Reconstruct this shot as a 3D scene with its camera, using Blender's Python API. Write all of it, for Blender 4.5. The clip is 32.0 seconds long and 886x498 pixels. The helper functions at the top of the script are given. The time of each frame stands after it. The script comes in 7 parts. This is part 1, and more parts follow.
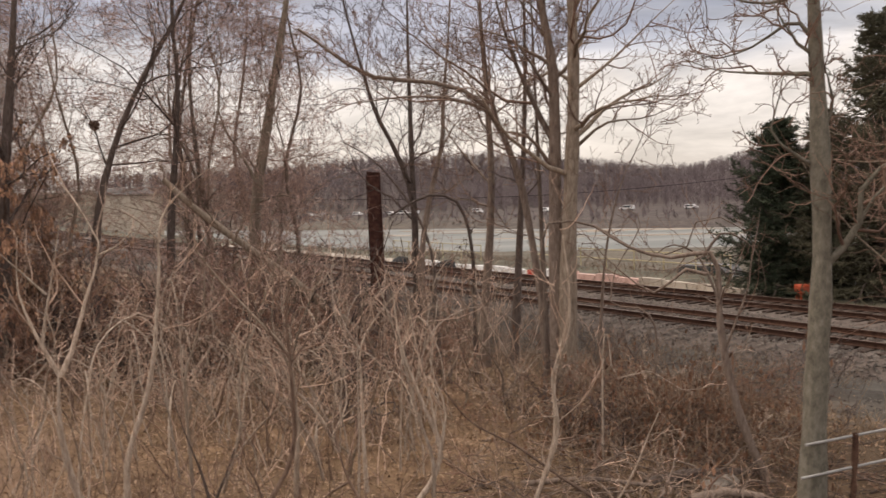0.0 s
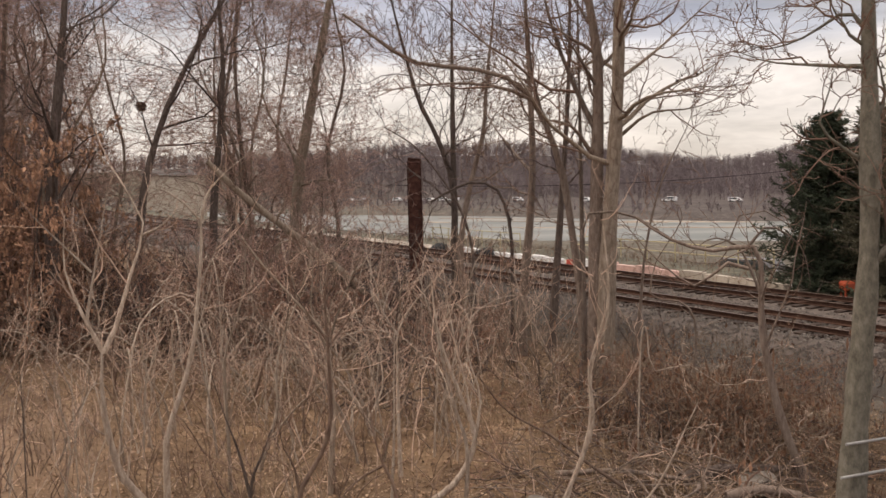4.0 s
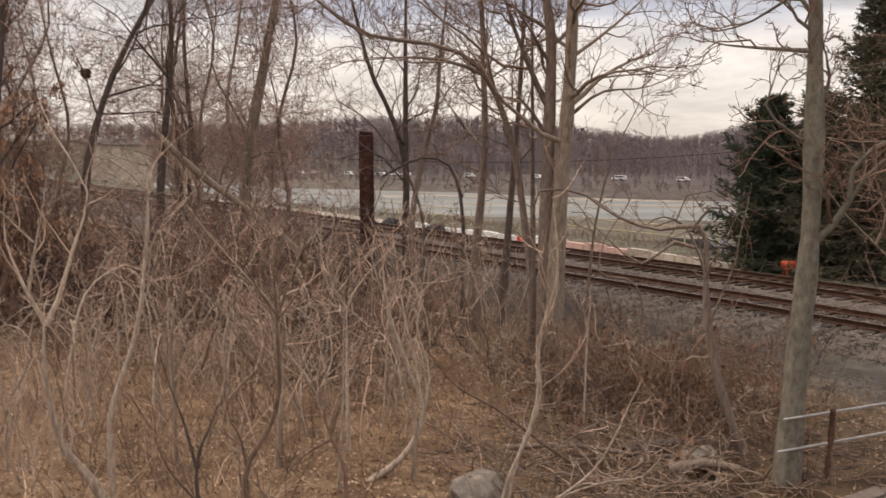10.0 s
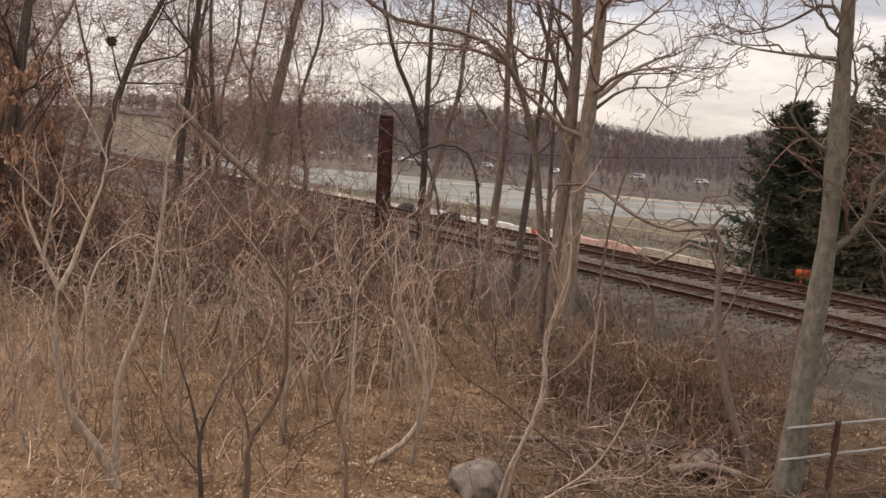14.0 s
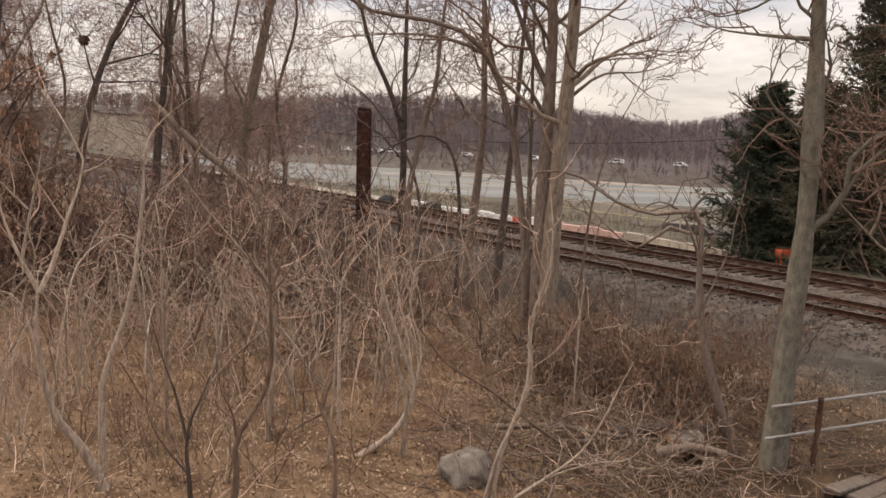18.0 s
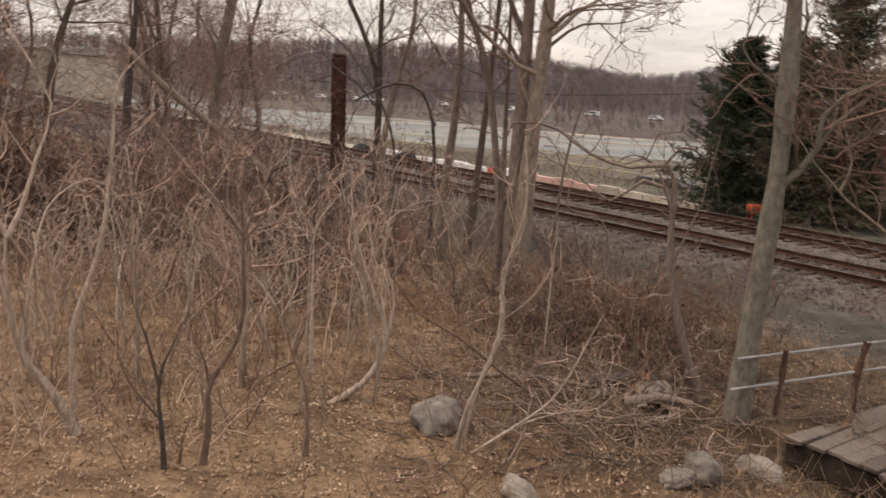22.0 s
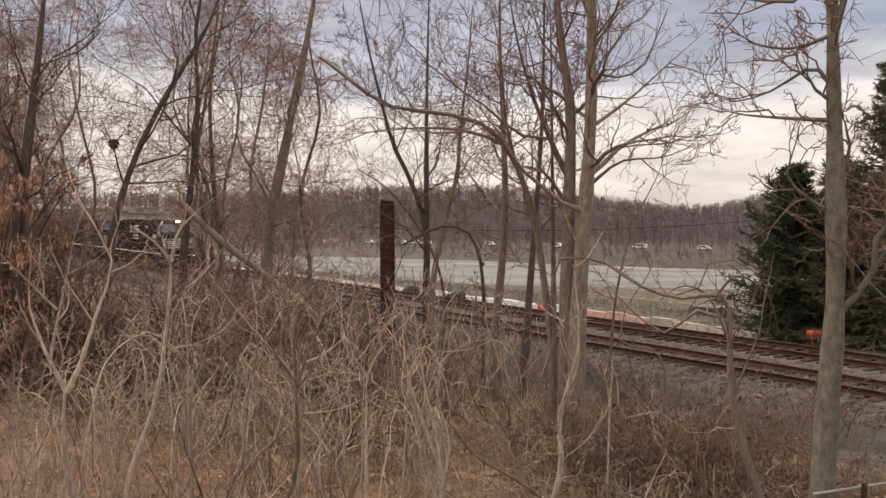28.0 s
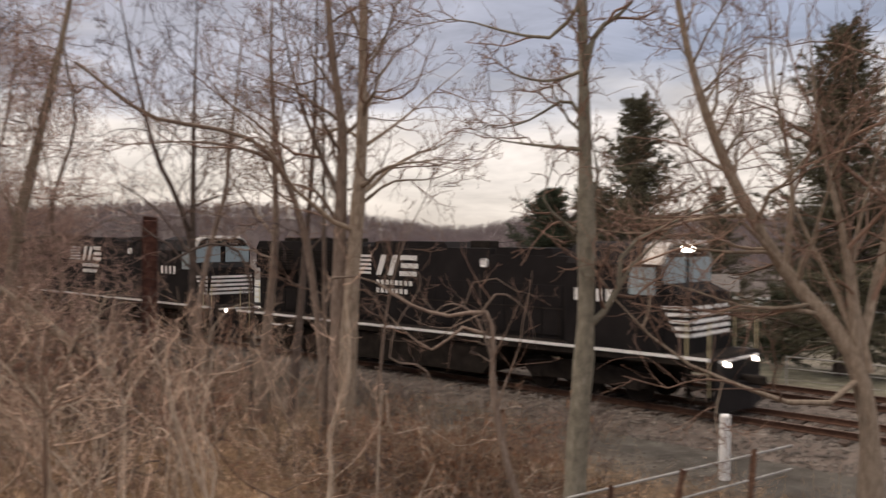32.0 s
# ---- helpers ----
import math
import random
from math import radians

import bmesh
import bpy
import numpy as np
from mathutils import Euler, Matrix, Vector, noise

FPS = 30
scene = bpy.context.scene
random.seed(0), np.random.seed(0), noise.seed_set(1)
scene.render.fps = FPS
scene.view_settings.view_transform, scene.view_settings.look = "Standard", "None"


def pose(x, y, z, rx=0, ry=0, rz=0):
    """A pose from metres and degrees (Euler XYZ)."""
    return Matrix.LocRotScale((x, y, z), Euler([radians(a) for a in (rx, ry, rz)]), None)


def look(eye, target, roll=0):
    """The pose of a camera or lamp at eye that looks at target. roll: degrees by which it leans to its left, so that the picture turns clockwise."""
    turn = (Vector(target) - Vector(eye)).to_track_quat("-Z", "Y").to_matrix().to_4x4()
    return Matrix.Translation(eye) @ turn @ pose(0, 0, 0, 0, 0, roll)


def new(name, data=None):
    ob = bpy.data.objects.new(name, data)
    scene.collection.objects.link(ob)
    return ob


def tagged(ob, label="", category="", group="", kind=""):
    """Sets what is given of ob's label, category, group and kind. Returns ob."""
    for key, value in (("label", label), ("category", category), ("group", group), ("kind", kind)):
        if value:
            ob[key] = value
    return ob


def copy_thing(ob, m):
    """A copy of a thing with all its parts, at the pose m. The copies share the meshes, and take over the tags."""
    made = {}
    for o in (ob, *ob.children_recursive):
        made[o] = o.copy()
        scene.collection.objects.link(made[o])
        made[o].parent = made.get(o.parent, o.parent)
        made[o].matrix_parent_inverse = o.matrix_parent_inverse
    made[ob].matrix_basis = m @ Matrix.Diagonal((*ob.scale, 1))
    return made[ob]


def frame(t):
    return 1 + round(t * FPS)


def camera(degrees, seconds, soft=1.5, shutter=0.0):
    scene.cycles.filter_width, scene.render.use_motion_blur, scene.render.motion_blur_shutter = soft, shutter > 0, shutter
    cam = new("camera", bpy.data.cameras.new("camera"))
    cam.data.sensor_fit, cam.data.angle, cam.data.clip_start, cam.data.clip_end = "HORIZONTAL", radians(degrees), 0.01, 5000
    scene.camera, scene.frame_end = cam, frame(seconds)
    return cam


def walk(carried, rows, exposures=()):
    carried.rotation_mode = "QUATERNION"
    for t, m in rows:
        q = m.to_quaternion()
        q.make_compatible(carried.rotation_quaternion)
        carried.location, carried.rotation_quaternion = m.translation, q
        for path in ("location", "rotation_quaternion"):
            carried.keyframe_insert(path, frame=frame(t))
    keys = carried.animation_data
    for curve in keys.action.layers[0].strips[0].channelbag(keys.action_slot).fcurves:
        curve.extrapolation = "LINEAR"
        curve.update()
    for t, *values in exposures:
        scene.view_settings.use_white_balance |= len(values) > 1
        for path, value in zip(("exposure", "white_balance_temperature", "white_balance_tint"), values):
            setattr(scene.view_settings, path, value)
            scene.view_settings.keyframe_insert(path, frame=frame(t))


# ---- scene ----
cam = camera(53.2, 32.0, soft=1.5, shutter=0.5)
EYE = Vector((0.0, 0.0, 4.70))
# seconds, heading (degrees clockwise from +y), tilt, lean
PATH = [
    (0, 0.93, -4.09, -2.49), (0.5, -1.41, -4.01, -3.45), (1, -3.52, -3.39, -2.64), (1.5, -4.81, -2.61, -2.25),
    (2, -2.55, -4.63, -2.22), (2.5, 0.75, -5.10, -2.92), (4.5, -3.08, -4.52, -0.93), (5, -4.57, -3.95, -1.13),
    (5.5, -4.99, -3.84, -0.57), (6, -7.97, -2.21, -1.14), (6.5, -7.85, -2.63, -0.16), (7, -9.57, -3.15, 0.60),
    (7.5, -5.84, -4.00, 0.19), (8, -2.97, -4.36, -0.75), (8.5, -3.06, -4.80, -0.69), (9, -2.01, -5.18, -0.26),
    (9.5, -1.09, -5.37, -0.29), (10, 1.54, -6.48, -0.21), (10.5, 3.09, -6.79, 1.56), (11, 0.75, -6.13, 1.89),
    (11.5, -1.45, -6.46, 2.09), (12, 1.43, -6.79, 1.11), (12.5, 1.49, -6.12, 1.65), (13, 1.01, -6.63, 2.99),
    (13.5, 0.95, -7.00, 3.15), (15.5, -0.67, -7.89, 2.59), (16, 5.94, -7.49, 1.59), (16.5, 6.74, -7.56, 1.70),
    (17, 4.07, -7.20, 2.70), (17.5, 1.48, -7.10, 1.66), (18, 1.87, -7.86, 1.48), (18.5, 2.51, -8.78, 1.54),
    (19, 2.84, -8.63, 0.55), (19.5, 3.81, -8.75, 0.59), (20, 3.89, -9.31, 0.88), (20.5, 2.21, -8.92, 1.15),
    (21, -0.60, -9.40, 1.06), (21.5, 0.33, -9.62, 1.91), (22, 3.70, -11.03, 2.60), (22.5, 5.25, -8.86, -0.97),
    (23, 2.50, -7.48, -1.31), (23.5, 3.25, -6.35, -0.47), (24, 0.80, -3.65, -1.35), (24.5, -0.74, -2.62, -1.22),
    (25, -0.83, -2.35, -0.73), (25.5, -0.69, -2.08, 0.33), (27.5, -0.17, -2.06, -0.48), (28, 0.23, -2.06, -0.21),
    (28.5, 0.80, -2.01, -0.05), (29, 2.68, -1.61, 0.03), (29.5, 5.98, -0.70, 1.33), (30, 7.89, -1.30, 0.95),
    (30.5, 7.29, -2.13, 0.06), (31, 6.06, -1.64, -0.14), (31.5, 9.06, -1.20, -0.68), (32, 14.97, -0.81, 0.45),
]


def aim(head, tilt):
    a, b = radians(head), radians(tilt)
    return EYE + Vector((math.sin(a) * math.cos(b), math.cos(a) * math.cos(b), math.sin(b)))


EXPOSURES = [(0, 0.06, 6950, 14), (32, 0.06, 6950, 14)]
walk(cam, [(t, look(EYE, aim(h, p), r)) for t, h, p, r in PATH], EXPOSURES)

# ---- world and sun: broken overcast at dusk, brightest low in the north-west ----
world = bpy.data.worlds.new("sky")
scene.world = world
world.use_nodes = True


def build_sky():
    nt = world.node_tree
    nt.nodes.clear()
    N, L = nt.nodes.new, nt.links.new
    tc = N("ShaderNodeTexCoord")
    sep = N("ShaderNodeSeparateXYZ")
    L(tc.outputs["Generated"], sep.inputs[0])
    # height above the horizon, warped a little by a cloud noise
    warp = N("ShaderNodeMapping")
    warp.inputs["Scale"].default_value = (1.5, 1.5, 7.0)
    L(tc.outputs["Generated"], warp.inputs[0])
    n1 = N("ShaderNodeTexNoise")
    n1.inputs["Scale"].default_value = 1.6
    n1.inputs["Detail"].default_value = 5
    n1.inputs["Roughness"].default_value = 0.52
    L(warp.outputs[0], n1.inputs["Vector"])
    ma = N("ShaderNodeMath")
    ma.operation = "MULTIPLY_ADD"
    L(n1.outputs["Fac"], ma.inputs[0])
    ma.inputs[1].default_value = 0.30
    ma.inputs[2].default_value = -0.145
    add = N("ShaderNodeMath")
    add.operation = "ADD"
    L(sep.outputs["Z"], add.inputs[0])
    L(ma.outputs[0], add.inputs[1])
    n3 = N("ShaderNodeTexNoise")
    n3.inputs["Scale"].default_value = 3.4
    n3.inputs["Detail"].default_value = 6
    n3.inputs["Roughness"].default_value = 0.6
    n3.inputs["Distortion"].default_value = 0.6
    L(warp.outputs[0], n3.inputs["Vector"])
    streak = N("ShaderNodeMapRange")
    streak.inputs["From Min"].default_value, streak.inputs["From Max"].default_value = 0.3, 0.7
    streak.inputs["To Min"].default_value, streak.inputs["To Max"].default_value = 0.74, 1.24
    L(n3.outputs["Fac"], streak.inputs["Value"])
    ramp = N("ShaderNodeValToRGB")
    L(add.outputs[0], ramp.inputs[0])
    e = ramp.color_ramp.elements
    e[0].position, e[0].color = 0.0, (0.64, 0.60, 0.56, 1)
    e[1].position, e[1].color = 1.0, (1.75, 1.66, 1.60, 1)
    for pos, col in ((0.04, (0.74, 0.70, 0.66)), (0.11, (0.80, 0.76, 0.73)), (0.155, (0.58, 0.60, 0.655)), (0.20, (0.31, 0.362, 0.48)),
                     (0.30, (0.31, 0.36, 0.475)), (0.48, (0.85, 0.84, 0.87))):
        k = e.new(pos)
        k.color = (*col, 1)
    # warm glow where the sun stands behind the clouds
    glow = N("ShaderNodeVectorMath")
    glow.operation = "DOT_PRODUCT"
    L(tc.outputs["Generated"], glow.inputs[0])
    glow.inputs[1].default_value = Vector((math.sin(radians(-6)), math.cos(radians(-6)), 0.10)).normalized()
    mr = N("ShaderNodeMapRange")
    mr.inputs["From Min"].default_value = 0.80
    mr.inputs["From Max"].default_value = 1.0
    mr.inputs["To Max"].default_value = 0.60
    L(glow.outputs["Value"], mr.inputs["Value"])
    warm = N("ShaderNodeMixRGB")
    warm.blend_type = "MIX"
    L(mr.outputs[0], warm.inputs[0])
    L(ramp.outputs[0], warm.inputs[1])
    pale = N("ShaderNodeMixRGB")
    pale.blend_type = "SCREEN"
    pale.inputs[0].default_value = 0.55
    L(ramp.outputs[0], pale.inputs[1])
    pale.inputs[2].default_value = (0.60, 0.48, 0.36, 1)
    L(pale.outputs[0], warm.inputs[2])
    nishita = N("ShaderNodeTexSky")
    nishita.sky_type = "NISHITA"
    nishita.sun_disc = False
    nishita.sun_elevation = radians(53)
    nishita.sun_rotation = radians(-80)
    bg1 = N("ShaderNodeBackground")
    bg1.inputs["Strength"].default_value = 1.0
    cloud = N("ShaderNodeVectorMath")
    cloud.operation = "SCALE"
    L(warm.outputs[0], cloud.inputs[0])
    L(streak.outputs[0], cloud.inputs["Scale"])
    L(cloud.outputs[0], bg1.inputs[0])
    bg2 = N("ShaderNodeBackground")
    bg2.inputs["Strength"].default_value = 0.012
    L(nishita.outputs[0], bg2.inputs[0])
    both = N("ShaderNodeAddShader")
    L(bg1.outputs[0], both.inputs[0])
    L(bg2.outputs[0], both.inputs[1])
    out = N("ShaderNodeOutputWorld")
    L(both.outputs[0], out.inputs[0])


build_sky()
sun = new("sun", bpy.data.lights.new("sun", "SUN"))
sun.data.energy, sun.data.angle, sun.data.color = 1.5, radians(14), (1.0, 0.88, 0.76)
sun.matrix_world = look((-22, 4, 30), (0, 0, 0))


# ---- materials ----
def material(name, colors, scale=4.0, rough=0.85, metal=0.0, bump=0.3, stretch=(1, 1, 1), fine=30.0, vary=0.25, obj=True, spec=0.3):
    """Two scales of noise between the given colours, with bump, and an object by object change of brightness."""
    m = bpy.data.materials.new(name)
    m.use_nodes = True
    nt = m.node_tree
    N, L = nt.nodes.new, nt.links.new
    b = nt.nodes["Principled BSDF"]
    tc = N("ShaderNodeTexCoord")
    mp = N("ShaderNodeMapping")
    mp.inputs["Scale"].default_value = stretch
    L(tc.outputs["Object"], mp.inputs[0])
    n1 = N("ShaderNodeTexNoise")
    n1.inputs["Scale"].default_value = scale
    n1.inputs["Detail"].default_value = 4
    L(mp.outputs[0], n1.inputs["Vector"])
    n2 = N("ShaderNodeTexNoise")
    n2.inputs["Scale"].default_value = fine
    n2.inputs["Detail"].default_value = 3
    L(mp.outputs[0], n2.inputs["Vector"])
    mix = N("ShaderNodeMath")
    mix.operation = "MULTIPLY_ADD"
    L(n2.outputs["Fac"], mix.inputs[0])
    mix.inputs[1].default_value = 0.5
    L(n1.outputs["Fac"], mix.inputs[2])
    ramp = N("ShaderNodeValToRGB")
    L(mix.outputs[0], ramp.inputs[0])
    e = ramp.color_ramp.elements
    n = len(colors)
    e[0].position, e[1].position = 0.45, 1.05 if n == 2 else 1.0
    e[0].color, e[1].color = (*colors[0], 1), (*colors[-1], 1)
    for i in range(1, n - 1):
        k = e.new(0.45 + 0.55 * i / (n - 1))
        k.color = (*colors[i], 1)
    hsv = N("ShaderNodeHueSaturation")
    L(ramp.outputs[0], hsv.inputs["Color"])
    info = N("ShaderNodeObjectInfo")
    geo = N("ShaderNodeNewGeometry")
    mr = N("ShaderNodeMapRange")
    mr.inputs["To Min"].default_value, mr.inputs["To Max"].default_value = 1 - vary, 1 + vary
    L(info.outputs["Random"] if obj else geo.outputs["Random Per Island"], mr.inputs["Value"])
    L(mr.outputs[0], hsv.inputs["Value"])
    L(hsv.outputs[0], b.inputs["Base Color"])
    b.inputs["Roughness"].default_value = rough
    b.inputs["Metallic"].default_value = metal
    b.inputs["Specular IOR Level"].default_value = spec
    if bump:
        bp = N("ShaderNodeBump")
        bp.inputs["Strength"].default_value = bump
        bp.inputs["Distance"].default_value = 0.02
        L(mix.outputs[0], bp.inputs["Height"])
        L(bp.outputs[0], b.inputs["Normal"])
    return m


def plain(name, color, rough=0.5, metal=0.0, glow=0.0):
    m = bpy.data.materials.new(name)
    m.use_nodes = True
    b = m.node_tree.nodes["Principled BSDF"]
    b.inputs["Base Color"].default_value = (*color, 1)
    b.inputs["Roughness"].default_value = rough
    b.inputs["Metallic"].default_value = metal
    if glow:
        b.inputs["Emission Color"].default_value = (*color, 1)
        b.inputs["Emission Strength"].default_value = glow
    return m


BARK = material("bark_grey_brown", [(0.095, 0.066, 0.052), (0.19, 0.142, 0.112), (0.28, 0.22, 0.175)], 5, 0.9, bump=0.5, stretch=(4, 4, 1))
BARK_OLIVE = material("bark_olive_tan", [(0.12, 0.090, 0.066), (0.245, 0.190, 0.142), (0.36, 0.292, 0.225)], 5, 0.9, bump=0.4, stretch=(4, 4, 1))
GRAVEL = material("loose_gravel", [(0.068, 0.057, 0.049), (0.19, 0.165, 0.143)], 3, 0.9, 0, 0.3, obj=False, vary=0.5)
WEED = material("dead_weeds", [(0.115, 0.080, 0.057), (0.275, 0.200, 0.145)], 2, 0.95, bump=0.0, obj=False, vary=0.45)
BARK_WARM = material("bark_red_brown", [(0.085, 0.054, 0.040), (0.165, 0.110, 0.080), (0.25, 0.178, 0.132)], 5, 0.9, bump=0.4, stretch=(4, 4, 1))
BARK_GREY = material("bark_grey", [(0.078, 0.070, 0.053), (0.155, 0.139, 0.106), (0.235, 0.212, 0.168)], 5, 0.9, bump=0.5, stretch=(2.0, 2.0, 1), fine=22.0)
BARK_DARK = material("bark_dark", [(0.045, 0.033, 0.028), (0.10, 0.075, 0.062), (0.16, 0.125, 0.105)], 5, 0.92, bump=0.5, stretch=(4, 4, 1))
BARK_PALE = material("bark_pale_tan", [(0.20, 0.152, 0.114), (0.36, 0.285, 0.220), (0.55, 0.46, 0.37)], 6, 0.85, bump=0.5, stretch=(4, 4, 1))
TWIG = material("twig_brown", [(0.135, 0.082, 0.060), (0.255, 0.166, 0.124)], 2, 0.9, bump=0.0, obj=False, vary=0.35)
TWIG_ROSE = material("twig_rosy_tan", [(0.25, 0.160, 0.128), (0.45, 0.305, 0.25)], 2, 0.9, bump=0.0, obj=False, vary=0.45)
TWIG_PALE = material("twig_pale", [(0.29, 0.195, 0.142), (0.62, 0.455, 0.35)], 2, 0.9, bump=0.0, obj=False, vary=0.55)
TWIG_RED = material("twig_red_brown", [(0.185, 0.096, 0.066), (0.35, 0.20, 0.142)], 2, 0.95, bump=0.0, obj=False, vary=0.4)
TWIG_DARK = material("twig_dark", [(0.065, 0.046, 0.041), (0.14, 0.102, 0.090)], 2, 0.95, bump=0.0, obj=False, vary=0.35)
GRASS_DRY = material("dry_grass", [(0.19, 0.130, 0.080), (0.37, 0.27, 0.175)], 2, 0.95, bump=0.0, obj=False, vary=0.4)
LEAF_DRY = material("fallen_leaf", [(0.105, 0.056, 0.032), (0.255, 0.162, 0.100), (0.50, 0.375, 0.265)], 3, 0.8, bump=0.0, obj=False, vary=0.5)
NEEDLE = material("conifer_needles", [(0.028, 0.038, 0.023), (0.066, 0.080, 0.047)], 1.2, 0.8, bump=0.0, obj=False, vary=0.4)
NEEDLE_B = material("conifer_needles_brownish", [(0.055, 0.054, 0.033), (0.125, 0.112, 0.070)], 1.2, 0.8, bump=0.0, obj=False, vary=0.4)
POST_BROWN = material("rusty_brown_post", [(0.045, 0.022, 0.015), (0.11, 0.058, 0.038), (0.20, 0.12, 0.08)], 7, 0.9, 0.1, 0.5)
RUST = material("rusted_steel", [(0.03, 0.014, 0.011), (0.08, 0.034, 0.025), (0.15, 0.070, 0.050)], 6, 0.8, 0.3, 0.3)
RAIL_STEEL = material("rail_steel_rusty", [(0.05, 0.026, 0.018), (0.13, 0.070, 0.048)], 8, 0.6, 0.5, 0.2)
RAIL_TOP = material("rail_head_worn", [(0.13, 0.085, 0.065), (0.26, 0.19, 0.155)], 8, 0.5, 0.6, 0.0)
TIE = material("creosoted_tie", [(0.026, 0.017, 0.013), (0.070, 0.046, 0.034)], 5, 0.9, 0, 0.5, stretch=(1, 6, 1))
BALLAST = material("ballast_stone", [(0.058, 0.044, 0.036), (0.145, 0.116, 0.098)], 3, 0.9, 0, 0.3, obj=False, vary=0.35)
CONCRETE = material("pale_concrete", [(0.42, 0.36, 0.29), (0.58, 0.51, 0.42)], 2, 0.85, 0, 0.15)
STONE = material("grey_boulder", [(0.10, 0.085, 0.070), (0.20, 0.172, 0.143), (0.31, 0.27, 0.228)], 5, 0.9, 0, 0.6)
PLANK = material("weathered_plank", [(0.055, 0.042, 0.034), (0.13, 0.104, 0.085), (0.20, 0.165, 0.138)], 3, 0.9, 0, 0.4, stretch=(1, 8, 1))
ALU = material("galvanised_pipe", [(0.20, 0.19, 0.18), (0.36, 0.35, 0.33)], 6, 0.6, 0.3, 0.1)
WHITE = material("white_paint", [(0.66, 0.65, 0.63), (0.82, 0.81, 0.79)], 3, 0.6, 0, 0.05, vary=0.05)
RED = material("red_paint", [(0.42, 0.05, 0.035), (0.55, 0.09, 0.06)], 3, 0.6, 0, 0.05, vary=0.1)
PINK = material("faded_red_paint", [(0.50, 0.32, 0.27), (0.64, 0.45, 0.39)], 3, 0.7, 0, 0.05, vary=0.1)
ORANGE = material("orange_plastic", [(0.34, 0.060, 0.028), (0.45, 0.095, 0.042)], 3, 0.5, 0, 0.0, vary=0.05)
YELLOW = material("faded_yellow_paint", [(0.40, 0.34, 0.19), (0.52, 0.45, 0.28)], 3, 0.6, 0, 0.05, vary=0.05)
CREAM = material("cream_siding", [(0.50, 0.42, 0.32), (0.64, 0.55, 0.44)], 1.5, 0.8, 0, 0.1, vary=0.05)
BRICK = material("red_brown_brick", [(0.16, 0.060, 0.042), (0.28, 0.115, 0.082)], 4, 0.9, 0, 0.3)
SHINGLE = material("roof_shingle", [(0.08, 0.07, 0.065), (0.15, 0.135, 0.125)], 3, 0.9, 0, 0.4, vary=0.05)
BLACK = material("black_loco_paint", [(0.010, 0.0092, 0.0095), (0.022, 0.019, 0.019)], 1.5, 0.75, 0, 0.05, vary=0.05, spec=0.06)
GRIME = material("grimy_underframe", [(0.010, 0.008, 0.007), (0.03, 0.024, 0.020)], 3, 0.9, 0, 0.3, vary=0.05, spec=0.1)
CAR_BROWN = material("brown_freight_car", [(0.05, 0.032, 0.027), (0.10, 0.064, 0.052)], 1.2, 0.8, 0, 0.1, vary=0.1)
LIGHT = plain("lit_lens", (1.0, 0.93, 0.80), 0.3, 0, 14.0)
# bright sky beyond the cab is painted in as a pale blue base
CAB_GLASS = plain("sky_lit_cab_glass", (0.30, 0.37, 0.40), 0.08)
ROOF_PALE = material("pale_roof", [(0.30, 0.28, 0.26), (0.46, 0.43, 0.40)], 2, 0.5, 0.2, 0.1, vary=0.05)
GLASS = plain("dark_cab_glass", (0.05, 0.065, 0.07), 0.06)
TYRE = material("black_rubber", [(0.012, 0.012, 0.012), (0.03, 0.03, 0.03)], 4, 0.8, 0, 0.1, vary=0.1)
CAR_DARK = material("dark_car_paint", [(0.06, 0.055, 0.055), (0.10, 0.095, 0.09)], 2, 0.4, 0.1, 0.0, vary=0.3, spec=0.5)
THICKET_LEAF = material("rust_dead_leaf", [(0.26, 0.142, 0.086), (0.48, 0.29, 0.185)], 3, 0.9, 0, 0.0, obj=False, vary=0.5)
VINE_LEAF = material("dead_leaf_cluster", [(0.13, 0.066, 0.040), (0.26, 0.145, 0.090)], 3, 0.9, 0, 0.0, obj=False, vary=0.5)


# ---- mesh helpers ----
rng = np.random.default_rng(7)


def np_mesh(name, verts, quads, mat, smooth=True, tris=None):
    me = bpy.data.meshes.new(name)
    nv = len(verts)
    me.vertices.add(nv)
    me.vertices.foreach_set("co", np.asarray(verts, np.float32).ravel())
    quads = np.asarray(quads, np.int32).reshape(-1, 4) if quads is not None else np.zeros((0, 4), np.int32)
    tris = np.asarray(tris, np.int32).reshape(-1, 3) if tris is not None else np.zeros((0, 3), np.int32)
    loops = np.concatenate([quads.ravel(), tris.ravel()])
    me.loops.add(len(loops))
    me.loops.foreach_set("vertex_index", loops)
    np_, nt_ = len(quads), len(tris)
    me.polygons.add(np_ + nt_)
    starts = np.concatenate([np.arange(np_) * 4, np_ * 4 + np.arange(nt_) * 3]).astype(np.int32)
    me.polygons.foreach_set("loop_start", starts)
    me.polygons.foreach_set("use_smooth", np.full(np_ + nt_, smooth, bool))
    me.update(calc_edges=True)
    me.materials.append(mat)
    return me


def np_part(name, mesh, parent=None, label=""):
    ob = new(name, mesh)
    ob.parent = parent
    return tagged(ob, label)


def thing(name, at, label, category, group="", kind=""):
    ob = new(name)
    ob.empty_display_size = 0.3
    ob.location = at
    return tagged(ob, label, category, group, kind)


